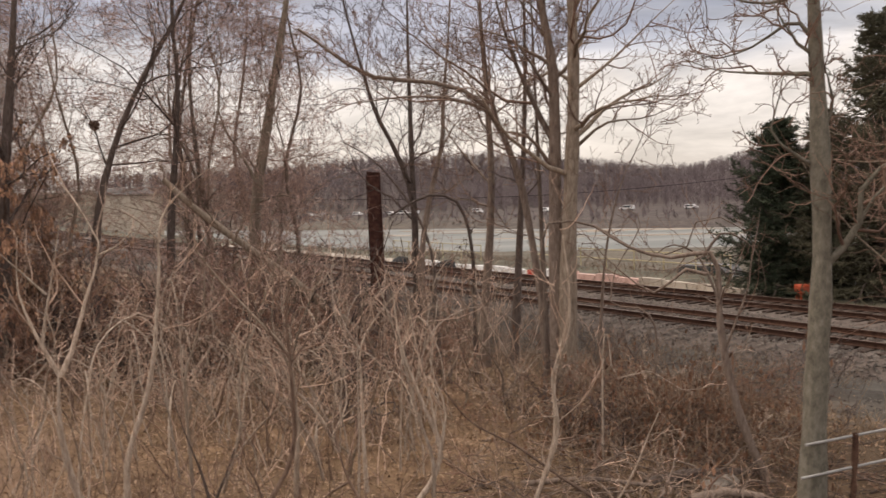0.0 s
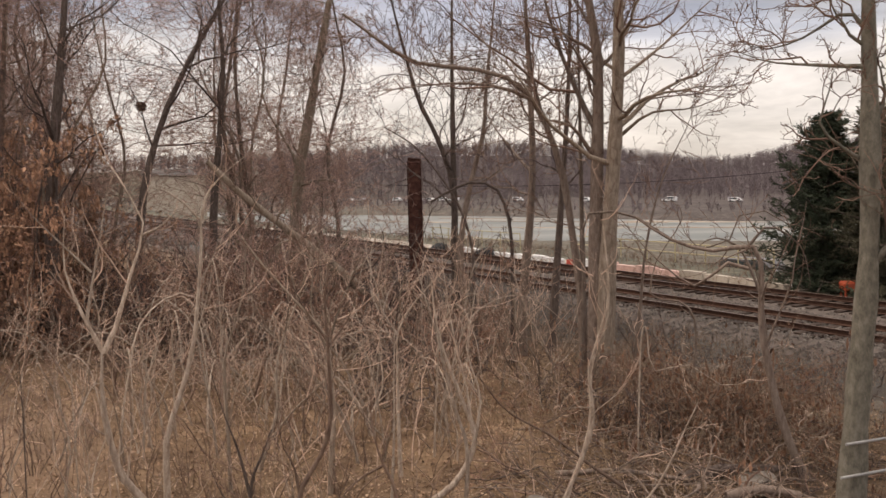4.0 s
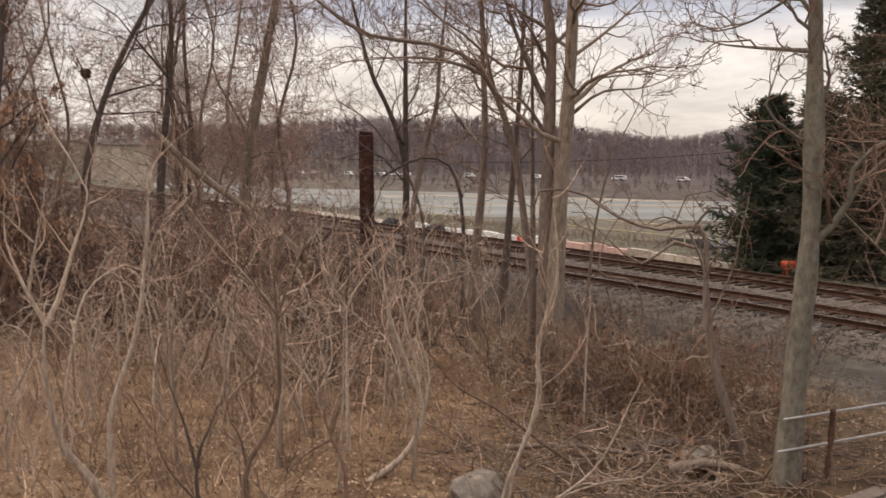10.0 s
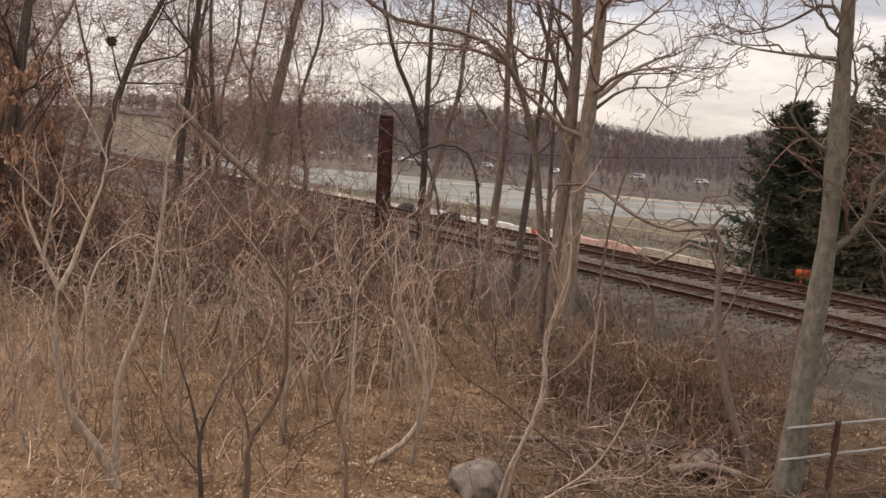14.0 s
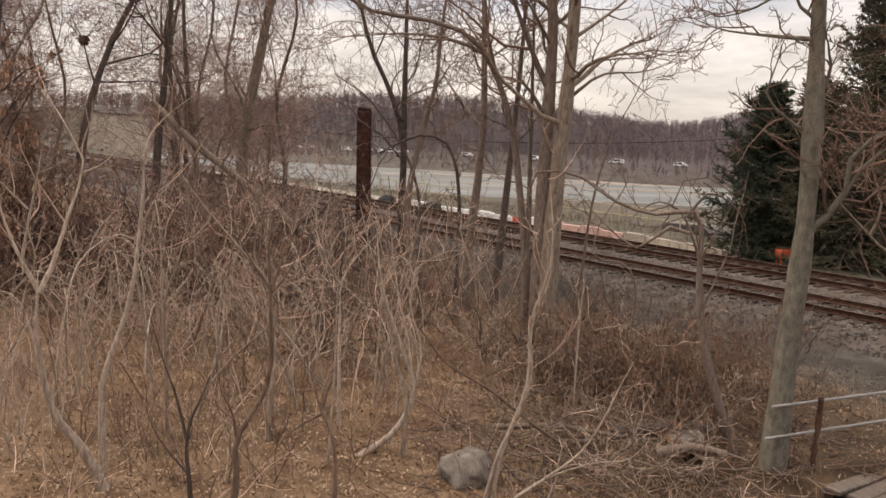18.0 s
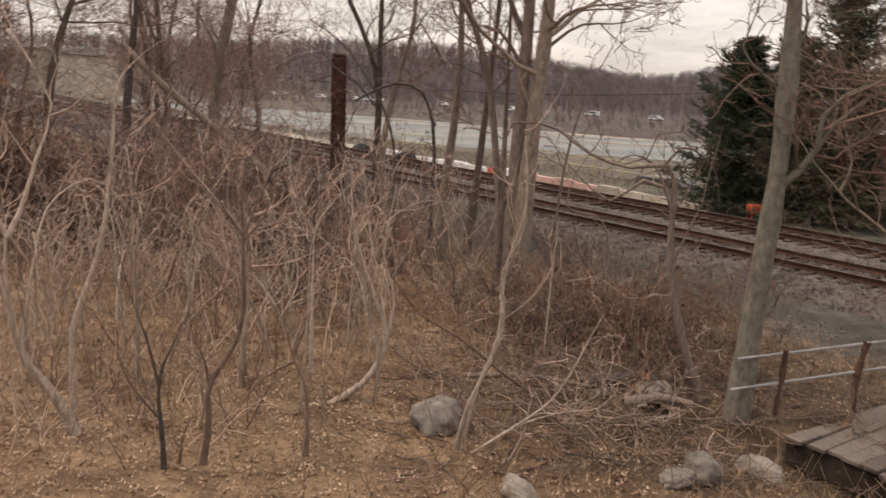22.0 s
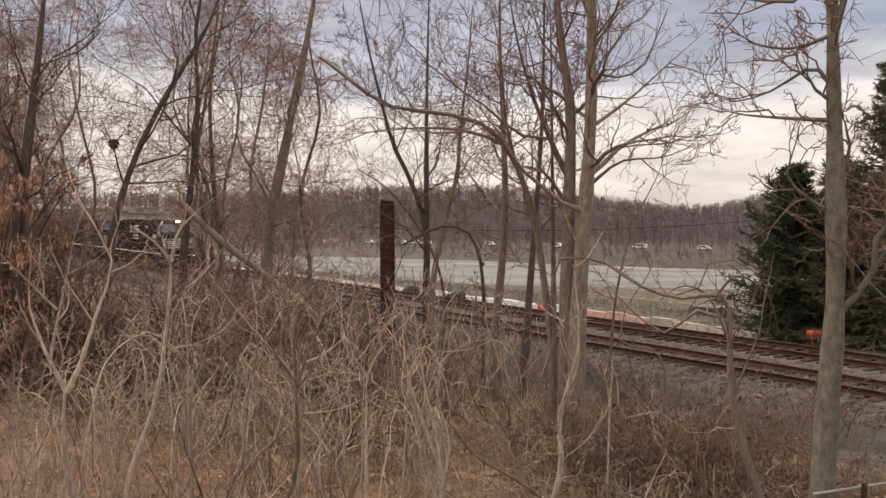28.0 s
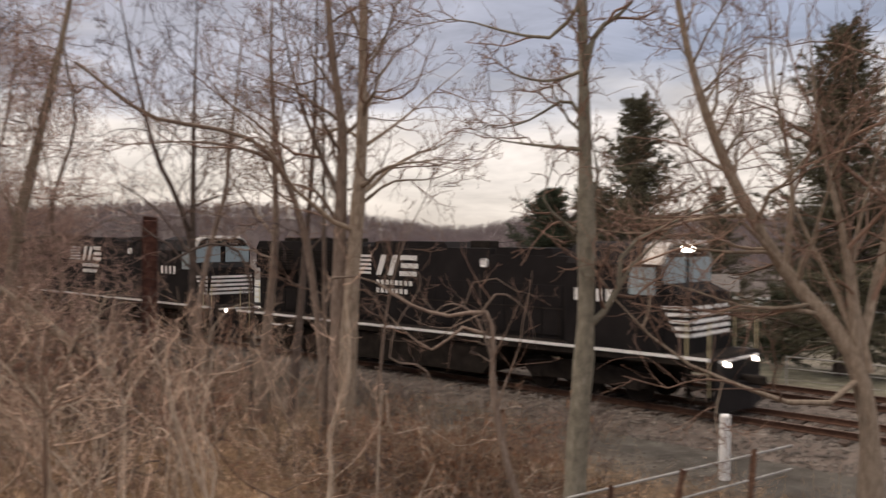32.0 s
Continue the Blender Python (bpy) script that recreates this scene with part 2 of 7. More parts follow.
def part(name, bm, mat, parent=None, label="", smooth=False):
    me = bpy.data.meshes.new(name)
    bm.to_mesh(me)
    bm.free()
    me.materials.append(mat)
    if smooth:
        me.polygons.foreach_set("use_smooth", np.ones(len(me.polygons), bool))
    ob = new(name, me)
    ob.parent = parent
    return tagged(ob, label)


def box(bm, size, at=(0, 0, 0), turn=0.0, bevel=0.0, axis="Z"):
    m = Matrix.Translation(at) @ Matrix.Rotation(turn, 4, axis)
    vs = bmesh.ops.create_cube(bm, size=1.0, matrix=m @ Matrix.Diagonal((*size, 1)))["verts"]
    if bevel:
        es = list({e for v in vs for e in v.link_edges})
        bmesh.ops.bevel(bm, geom=es, offset=bevel, segments=1, affect="EDGES")
    return bm


def rod(bm, a, b, r, seg=8, r2=None):
    a, b = Vector(a), Vector(b)
    q = (b - a).to_track_quat("Z", "Y").to_matrix().to_4x4()
    m = Matrix.Translation((a + b) / 2) @ q
    bmesh.ops.create_cone(bm, cap_ends=True, segments=seg, radius1=r, radius2=r if r2 is None else r2, depth=(b - a).length, matrix=m)
    return bm


def prism(bm, outline, width, at=(0, 0, 0)):
    """An outline in x, z, pulled out along y to the width, centred."""
    a = [bm.verts.new((at[0] + x, at[1] - width / 2, at[2] + z)) for x, z in outline]
    b = [bm.verts.new((at[0] + x, at[1] + width / 2, at[2] + z)) for x, z in outline]
    n = len(a)
    bm.faces.new(a)
    bm.faces.new(b[::-1])
    for i in range(n):
        bm.faces.new((a[i], b[i], b[(i + 1) % n], a[(i + 1) % n]))
    bmesh.ops.recalc_face_normals(bm, faces=bm.faces)
    return bm


B = bmesh.new


# ---- branches ----
def unit(v):
    return v / np.maximum(np.linalg.norm(v, axis=-1, keepdims=True), 1e-9)


def tubes(paths, radii, sides=4):
    """Verts and quads of tubes along paths (n, k, 3) with radii (n, k)."""
    n, k, _ = paths.shape
    tan = np.gradient(paths, axis=1)
    tan = unit(tan)
    main = np.abs(paths[:, -1] - paths[:, 0])
    ref = np.eye(3)[np.argmin(main, axis=1)][:, None, :]
    u = unit(np.cross(tan, np.broadcast_to(ref, tan.shape)))
    w = np.cross(tan, u)
    ang = np.arange(sides) * 2 * np.pi / sides
    ring = u[:, :, None] * np.cos(ang)[None, None, :, None] + w[:, :, None] * np.sin(ang)[None, None, :, None]
    verts = paths[:, :, None] + ring * radii[:, :, None, None]
    idx = np.arange(n * k * sides).reshape(n, k, sides)
    a, b = idx[:, :-1], idx[:, 1:]
    quads = np.stack([a, np.roll(a, -1, 2), np.roll(b, -1, 2), b], -1)
    return verts.reshape(-1, 3), quads.reshape(-1, 4)


def merged(chunks):
    vs, qs, off = [], [], 0
    for v, q in chunks:
        vs.append(v)
        qs.append(q + off)
        off += len(v)
    return np.concatenate(vs), np.concatenate(qs)


def smooth_path(points, k=16):
    """A soft curve through a few points."""
    p = np.asarray(points, float)
    if len(p) == 2:
        return p[0] + np.linspace(0, 1, k)[:, None] * (p[1] - p[0])
    d = np.r_[0, np.cumsum(np.linalg.norm(np.diff(p, axis=0), axis=1))]
    m = np.gradient(p, d, axis=0)
    s = np.linspace(0, d[-1], k)
    i = np.clip(np.searchsorted(d, s, side="right") - 1, 0, len(d) - 2)
    h = (d[i + 1] - d[i])[:, None]
    t = (s - d[i])[:, None] / h
    return ((2 * t**3 - 3 * t**2 + 1) * p[i] + (t**3 - 2 * t**2 + t) * h * m[i] + (-2 * t**3 + 3 * t**2) * p[i + 1] + (t**3 - t**2) * h * m[i + 1])


def sprout(paths, radii, per, u0=0.2, u1=1.0, angle=45, spread=15, length=0.5, up=0.1, wiggle=0.12, k=5, thick=0.55, fixed=None, rmin=0.004):
    """Side branches of the given ones: per of each, between u0 and u1 of the way."""
    n, kp, _ = paths.shape
    m = n * per
    par = np.repeat(np.arange(n), per)
    u = u0 + (u1 - u0) * (np.tile(np.arange(per), n) + rng.random(m)) / per
    x = np.clip(u, 0, 0.999) * (kp - 1)
    i = x.astype(int)
    fr = (x - i)[:, None]
    start = paths[par, i] * (1 - fr) + paths[par, i + 1] * fr
    rad = radii[par, i] * (1 - fr[:, 0]) + radii[par, i + 1] * fr[:, 0]
    tan = unit(paths[par, i + 1] - paths[par, i])
    side = rng.normal(size=(m, 3))
    side = unit(side - (side * tan).sum(1, keepdims=True) * tan)
    a = np.radians(angle + spread * rng.normal(size=m))[:, None]
    d = tan * np.cos(a) + side * np.sin(a)
    plen = np.linalg.norm(np.diff(paths, axis=1), axis=2).sum(1)[par]
    ln = (fixed if fixed else plen * length) * (1.12 - 0.6 * u) * (0.6 + 0.7 * rng.random(m))
    out = np.zeros((m, k, 3))
    out[:, 0] = start
    for j in range(1, k):
        d = unit(d + wiggle * rng.normal(size=(m, 3)) + np.array([0, 0, up]))
        out[:, j] = out[:, j - 1] + d * (ln / (k - 1))[:, None]
    r0 = np.maximum(rad * thick * (0.7 + 0.5 * rng.random(m)), rmin)
    rr = r0[:, None] * np.linspace(1, 0.35, k)[None]
    return out, np.maximum(rr, rmin * 0.6)


def bare_tree(name, base, points, r0, label, top=None, limbs=12, u0=0.35, bark=None, twig=None, fine=(5, 5, 3), limb_len=0.35, angle=50, up=0.06,
              extra=(), group="", category="tree", tip=0.10, wig=0.20, rmin=0.010, lthick=0.36, lk=1.25, leaves=0):
    """A leafless tree: trunk, each main limb, and a crown of twigs. extra: more limbs as (points, radius)."""
    bark, twig = bark or BARK, twig or TWIG
    base = np.asarray(base, float)
    t = thing(name, base, label, category, group)
    p = smooth_path(np.asarray(points, float) - base, 18)
    flare = 1 + 0.3 * np.exp(-np.linspace(0, 1, 18) * 18)
    bump_ = 1 + 0.06 * rng.normal(size=18)
    r = r0 * np.linspace(1, tip, 18) * flare * bump_
    v, q = tubes(p[None], r[None], 10)
    np_part("trunk", np_mesh("trunk", v, q, bark), t)
    lp, lr = sprout(p[None], r[None], limbs, u0, 1.0, angle, 14, limb_len * lk, up, wig, 9, lthick)
    ex_p, ex_r = [], []
    for pts, rad in extra:
        ex_p.append(smooth_path(np.asarray(pts, float) - base, 9))
        ex_r.append(rad * np.linspace(1, 0.3, 9))
    if extra:
        lp, lr = np.concatenate([lp, np.array(ex_p)]), np.concatenate([lr, np.array(ex_r)])
    for a, b in zip(lp, lr * np.linspace(1, 0.35, lr.shape[1])[None]):
        v, q = tubes(a[None], b[None], 6)
        np_part("limb", np_mesh("limb", v, q, bark), t)
    chunks = []
    s1 = sprout(lp, lr, fine[0], 0.12, 1.0, 48, 18, 0.55, up, wig, 7, 0.5, rmin=rmin)
    chunks.append(tubes(*s1, 4))
    s2 = sprout(*s1, fine[1], 0.12, 1.0, 48, 18, 0.55, up, wig, 5, 0.6, rmin=rmin * 0.8)
    chunks.append(tubes(*s2, 3))
    if fine[2]:
        s3 = sprout(*s2, fine[2], 0.12, 1.0, 45, 18, 0.65, up, wig, 4, 0.7, rmin=rmin * 0.65)
        chunks.append(tubes(*s3, 3))
    v, q = merged(chunks)
    np_part("crown", np_mesh("crown", v, q, twig), t)
    if leaves:
        ends = s2[0][rng.choice(len(s2[0]), leaves, replace=False), -1]
        m = 4
        c = np.repeat(ends, m, 0) + rng.normal(size=(leaves * m, 3)) * 0.05 - np.array([0, 0, 0.05])
        a, b = rng.normal(size=(leaves * m, 3)) * 0.018, rng.normal(size=(leaves * m, 3)) * 0.018
        V = np.stack([c - a, c - b, c + a, c + b], 1).reshape(-1, 3)
        np_part("dead_foliage", np_mesh("dead_foliage", V, np.arange(len(V)).reshape(-1, 4), TWIG_DARK, False), t, "a few clinging dead leaves")
    return t


def shrub(name, at, height, stems, label, bark=None, twig=None, spread=22, r0=0.022, fine=(8, 4), group="", kind="", wig=0.12, up=0.08, category="shrub", rmin=0.0062):
    """Several stems from one stool, each with side twigs."""
    bark, twig = bark or BARK_PALE, twig or TWIG_PALE
    t = thing(name, at, label, category, group, kind)
    k = 9
    az = rng.random(stems) * 2 * np.pi
    ln = np.abs(np.radians(spread) * rng.normal(size=stems))
    d = np.stack([np.cos(az) * np.sin(ln), np.sin(az) * np.sin(ln), np.cos(ln)], 1)
    p = np.zeros((stems, k, 3))
    p[:, 0] = np.c_[rng.normal(size=(stems, 2)) * 0.10, np.full(stems, -0.05)]
    ht = height * (0.65 + 0.45 * rng.random(stems))
    for j in range(1, k):
        d = unit(d + wig * rng.normal(size=(stems, 3)) + np.array([0, 0, up]))
        p[:, j] = p[:, j - 1] + d * (ht / (k - 1))[:, None]
    r = (r0 * (0.7 + 0.6 * rng.random(stems)))[:, None] * np.linspace(1, 0.25, k)[None]
    for a, b in zip(p, r):
        v, q = tubes(a[None], b[None], 6)
        np_part("stem", np_mesh("stem", v, q, bark), t)
    s1 = sprout(p, r, fine[0], 0.25, 1.0, 38, 14, 0.36, up, wig, 6, 0.6, rmin=rmin)
    s2 = sprout(*s1, fine[1], 0.1, 1.0, 40, 14, 0.5, up, wig, 4, 0.65, rmin=rmin)
    v, q = merged([tubes(*s1, 4), tubes(*s2, 3)])
    np_part("crown", np_mesh("crown", v, q, twig), t)
    return t


# ---- the line of the railway ----
TRACK = radians(-32.75)
ALONG = np.array([math.sin(TRACK), math.cos(TRACK)])
ACROSS = np.array([math.cos(TRACK), -math.sin(TRACK)])
NEAR, FAR = 23.4, 27.7


def on_line(s, off, z=0.0):
    """A place s metres along the railway and off metres from the viewer's side."""
    x, y = ALONG * s + ACROSS * off
    return (float(x), float(y), z)


def turn_z(extra=0.0):
    """The turn that lays a thing's x axis along the way the trains come."""
    return -math.pi / 2 - TRACK + extra


# a point of each river shore, and the way across from it
SHORE_NEAR = (0.5, 191.0, 0.356, 0.935)
SHORE_FAR = (-21.6, 308.0, 0.618, 0.786)
# the far ridge: heading, and height over the level in degrees
RIDGE_AZ = (-60, -20, -12, -7.9, -3.1, 0, 4, 7, 10.4, 14.5, 17, 18.5, 20, 22, 30, 60)
RIDGE_UP = (1.3, 1.5, 1.5, 1.75, 2.1, 1.95, 2.0, 1.7, 1.3, 0.7, 0.65, 0.95, 1.4, 1.55, 1.5, 1.4)


def ground_height(x, y):
    x, y = np.asarray(x, float), np.asarray(y, float)
    off = x * ACROSS[0] + y * ACROSS[1]
    s = x * ALONG[0] + y * ALONG[1]
    r = np.hypot(x, y)
    z = np.interp(off, [-60, -20, 12, 18, 20.6, 31, 38, 60, 90], [-0.3, -0.45, -0.45, -0.50, -0.55, -0.6, -0.7, -4.6, -7.0])
    # river bed between its two shores, then the far bench and the ridge
    dn = (x - SHORE_NEAR[0]) * SHORE_NEAR[2] + (y - SHORE_NEAR[1]) * SHORE_NEAR[3]
    df = (x - SHORE_FAR[0]) * SHORE_FAR[2] + (y - SHORE_FAR[1]) * SHORE_FAR[3]
    ripple = 2.0 * np.sin(s / 17) + 1.3 * np.sin(s / 7.3 + 1)
    bank = np.interp(dn + ripple, [-150, -60, -22, -14, -3, 4, 30], [-4.6, -7.0, -8.3, -8.7, -9.1, -9.9, -13])
    az = np.degrees(np.arctan2(x, np.maximum(y, 1.0)))
    crest = 4.7 + 560 * np.tan(np.radians(np.interp(az, RIDGE_AZ, RIDGE_UP))) - 8.5
    bench = np.interp(df - ripple, [-30, -4, 3, 9, 40, 70], [-13, -9.9, -8.8, -7.6, -6.2, -5.6])
    rise = np.clip((r - 345) / 215, 0, 1)
    far = np.where(df > 60, bench + (crest - bench) * rise * rise * (3 - 2 * rise), bench)
    valley = np.maximum(bank, far)
    w_ = np.clip((off - 40) / 30, 0, 1)
    z = np.where(off > 40, z * (1 - w_) + valley * w_, z)
    near = np.exp(-((r - 20) / 16.0) ** 2)
    z = z + near * np.where(off < 19, 0.10 * np.sin(x * 1.3 + 0.4 * y) * np.sin(y * 0.9 - 0.5 * x) + 0.05 * np.sin(x * 3.1) * np.sin(y * 2.7), 0)
    # bank on which the viewer stands
    z = np.maximum(z, np.interp(r, [0, 2.2, 5, 8, 9.5, 11], [3.05, 2.9, 1.3, -0.2, -0.6, -60]))
    # ditch beside the plank bridge
    u_, w_ = (x - 6.2) * -ALONG[0] + (y - 12.25) * -ALONG[1], (x - 6.2) * ACROSS[0] + (y - 12.25) * ACROSS[1]
    z = z - 0.95 * np.exp(-(((w_ + 0.35) / 0.65) ** 2)) * np.clip((u_ + 0.5) / 0.8, 0, 1) * np.clip((3.2 - u_) / 1.0, 0, 1)
    # hollows under the fallen logs
    for hx, hy, hr, hd in ((4.35, 13.75, 0.55, 0.55), (4.6, 12.9, 0.7, 0.5), (2.9, 13.6, 0.4, 0.3), (5.2, 12.3, 0.5, 0.45), (3.7, 12.4, 0.6, 0.4)):
        z = z - hd * np.exp(-((x - hx) ** 2 + 2.2 * (y - hy) ** 2) / hr**2)
    return z


def gz(x, y):
    return float(ground_height(x, y))


# ---- ground, river, far bank ----
def ground_material():
    m = material("valley_ground", [(0.10, 0.064, 0.041), (0.215, 0.152, 0.101), (0.36, 0.268, 0.185)], 1.6, 0.95, 0, 0.8, fine=16.0)
    nt = m.node_tree
    N, L = nt.nodes.new, nt.links.new
    b = nt.nodes["Principled BSDF"]
    old = b.inputs["Base Color"].links[0].from_socket
    tc = N("ShaderNodeTexCoord")
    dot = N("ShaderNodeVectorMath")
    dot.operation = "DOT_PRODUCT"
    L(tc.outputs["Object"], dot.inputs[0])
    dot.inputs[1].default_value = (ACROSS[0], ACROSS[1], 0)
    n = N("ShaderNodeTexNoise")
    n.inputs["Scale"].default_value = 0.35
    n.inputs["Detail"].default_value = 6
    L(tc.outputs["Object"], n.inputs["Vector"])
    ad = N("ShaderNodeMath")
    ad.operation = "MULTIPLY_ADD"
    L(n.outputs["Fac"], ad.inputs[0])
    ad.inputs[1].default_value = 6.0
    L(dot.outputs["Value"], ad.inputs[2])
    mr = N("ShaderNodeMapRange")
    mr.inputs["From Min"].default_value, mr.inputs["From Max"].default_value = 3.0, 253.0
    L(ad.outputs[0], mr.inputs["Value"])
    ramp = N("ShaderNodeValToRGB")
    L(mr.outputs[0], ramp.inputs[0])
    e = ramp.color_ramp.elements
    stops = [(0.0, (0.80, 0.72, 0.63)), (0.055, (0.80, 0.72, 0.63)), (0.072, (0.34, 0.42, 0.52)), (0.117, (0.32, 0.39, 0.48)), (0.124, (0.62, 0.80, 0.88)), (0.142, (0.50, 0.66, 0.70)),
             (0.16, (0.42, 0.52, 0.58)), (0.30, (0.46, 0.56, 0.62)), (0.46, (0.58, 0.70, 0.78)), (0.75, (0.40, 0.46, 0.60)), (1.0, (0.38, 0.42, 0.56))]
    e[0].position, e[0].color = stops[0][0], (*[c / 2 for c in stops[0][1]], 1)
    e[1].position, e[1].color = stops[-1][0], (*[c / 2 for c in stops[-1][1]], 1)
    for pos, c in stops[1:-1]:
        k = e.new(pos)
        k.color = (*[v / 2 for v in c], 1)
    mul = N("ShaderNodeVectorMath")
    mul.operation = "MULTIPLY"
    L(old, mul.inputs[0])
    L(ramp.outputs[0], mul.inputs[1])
    patch = N("ShaderNodeTexNoise")
    patch.inputs["Scale"].default_value = 0.22
    patch.inputs["Detail"].default_value = 5
    L(tc.outputs["Object"], patch.inputs["Vector"])
    pr = N("ShaderNodeMapRange")
    pr.inputs["From Min"].default_value, pr.inputs["From Max"].default_value = 0.35, 0.65
    pr.inputs["To Min"].default_value, pr.inputs["To Max"].default_value = 1.35, 2.25
    L(patch.outputs["Fac"], pr.inputs["Value"])
    two = N("ShaderNodeVectorMath")
    two.operation = "SCALE"
    L(pr.outputs[0], two.inputs["Scale"])
    L(mul.outputs[0], two.inputs[0])
    # darker soil round the fence and the bridge, with shade put into its colour
    place = N("ShaderNodeVectorMath")
    place.operation = "DISTANCE"
    L(tc.outputs["Object"], place.inputs[0])
    place.inputs[1].default_value = (6.6, 12.5, -0.5)
    soft = N("ShaderNodeMath")
    soft.operation = "MULTIPLY_ADD"
    L(n.outputs["Fac"], soft.inputs[0])
    soft.inputs[1].default_value = 4.0
    L(place.outputs["Value"], soft.inputs[2])
    soil_shade = N("ShaderNodeMapRange")
    soil_shade.inputs["From Min"].default_value, soil_shade.inputs["From Max"].default_value = 4.4, 7.4
    soil_shade.inputs["To Min"].default_value, soil_shade.inputs["To Max"].default_value = 0.42, 1.0
    L(soft.outputs[0], soil_shade.inputs["Value"])
    shaded_soil = N("ShaderNodeVectorMath")
    shaded_soil.operation = "SCALE"
    L(soil_shade.outputs[0], shaded_soil.inputs["Scale"])
    L(two.outputs[0], shaded_soil.inputs[0])
    # trodden bare trail
    path = N("ShaderNodeVectorMath")
    path.operation = "DISTANCE"
    L(tc.outputs["Object"], path.inputs[0])
    path.inputs[1].default_value = (-10.2, 16.4, -0.5)
    wide = N("ShaderNodeMath")
    wide.operation = "MULTIPLY_ADD"
    L(n.outputs["Fac"], wide.inputs[0])
    wide.inputs[1].default_value = 4.0
    L(path.outputs["Value"], wide.inputs[2])
    worn = N("ShaderNodeMapRange")
    worn.inputs["From Min"].default_value, worn.inputs["From Max"].default_value = 3.6, 7.0
    worn.inputs["To Min"].default_value, worn.inputs["To Max"].default_value = 0.55, 0.0
    L(wide.outputs[0], worn.inputs["Value"])
    tread = N("ShaderNodeMixRGB")
    L(worn.outputs[0], tread.inputs[0])
    L(shaded_soil.outputs[0], tread.inputs[1])
    tread.inputs[2].default_value = (0.235, 0.158, 0.110, 1)
    L(tread.outputs[0], b.inputs["Base Color"])
    return m


def build_ground():
    u = np.linspace(-1, 1, 430)
    xs = 1800 * np.sinh(u * 7) / np.sinh(7)
    w = np.linspace(-0.72, 1, 380)
    ys = 1800 * np.sinh(w * 7) / np.sinh(7)
    X, Y = np.meshgrid(xs, ys)
    Z = ground_height(X, Y)
    V = np.stack([X, Y, Z], -1).reshape(-1, 3)
    i = np.arange(len(V)).reshape(X.shape)
    Q = np.stack([i[:-1, :-1], i[:-1, 1:], i[1:, 1:], i[1:, :-1]], -1).reshape(-1, 4)
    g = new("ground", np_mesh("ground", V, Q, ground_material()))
    tagged(g, "brown leaf-littered ground falling to a river valley", "ground", kind="structure")


build_ground()


def build_river():
    m = bpy.data.materials.new("river_water")
    m.use_nodes = True
    nt = m.node_tree
    b = nt.nodes["Principled BSDF"]
    b.inputs["Roughness"].default_value = 0.36
    tc = nt.nodes.new("ShaderNodeTexCoord")
    mp = nt.nodes.new("ShaderNodeMapping")
    mp.inputs["Rotation"].default_value = (0, 0, radians(30))
    mp.inputs["Scale"].default_value = (0.006, 0.09, 1)
    nt.links.new(tc.outputs["Object"], mp.inputs[0])
    band = nt.nodes.new("ShaderNodeTexNoise")
    band.inputs["Scale"].default_value = 1.0
    band.inputs["Detail"].default_value = 5
    nt.links.new(mp.outputs[0], band.inputs["Vector"])
    cr = nt.nodes.new("ShaderNodeValToRGB")
    cr.color_ramp.elements[0].position, cr.color_ramp.elements[0].color = 0.40, (0.13, 0.135, 0.105, 1)
    cr.color_ramp.elements[1].position, cr.color_ramp.elements[1].color = 0.62, (0.24, 0.235, 0.195, 1)
    nt.links.new(band.outputs["Fac"], cr.inputs[0])
    nt.links.new(cr.outputs[0], b.inputs["Base Color"])
    n = nt.nodes.new("ShaderNodeTexNoise")
    n.inputs["Scale"].default_value = 0.6
    bp = nt.nodes.new("ShaderNodeBump")
    bp.inputs["Strength"].default_value = 0.45
    nt.links.new(n.outputs["Fac"], bp.inputs["Height"])
    nt.links.new(bp.outputs[0], b.inputs["Normal"])
    bm = B()
    vs = [bm.verts.new(on_line(s, o, -9.35)) for s, o in ((-900, 66), (-900, 420), (900, 420), (900, 66))]
    bm.faces.new(vs)
    bmesh.ops.recalc_face_normals(bm, faces=bm.faces)
    w = part("water", bm, m)
    tagged(w, "pale grey-green river water", "river", kind="structure")


build_river()

# distance haze is mixed into this pale mauve twig colour
HAZED_TWIG = material("hazed_far_twigs", [(0.150, 0.120, 0.120), (0.205, 0.165, 0.165)], 0.02, 0.95, bump=0.0, obj=False, vary=0.12, fine=0.2)
SAND = material("wet_sand_bar", [(0.26, 0.21, 0.16), (0.42, 0.35, 0.28)], 0.2, 0.9, 0, 0.2, fine=2.0)


def spikes(a, b, r):
    """Verts and triangles of thin three-sided points from a to b."""
    n = len(a)
    t = unit(b - a)
    ref = np.where(np.abs(t[:, 2:3]) < 0.8, np.array([[0.0, 0, 1]]), np.array([[1.0, 0, 0]]))
    u = unit(np.cross(t, ref))
    w = np.cross(t, u)
    r = np.broadcast_to(np.asarray(r, float), (n,))[:, None]
    V = np.stack([a + u * r, a + (-0.5 * u + 0.866 * w) * r, a + (-0.5 * u - 0.866 * w) * r, b], 1)
    T = np.array([(0, 1, 3), (1, 2, 3), (2, 0, 3)])[None] + (np.arange(n) * 4)[:, None, None]
    return V.reshape(-1, 3), T.reshape(-1, 3)


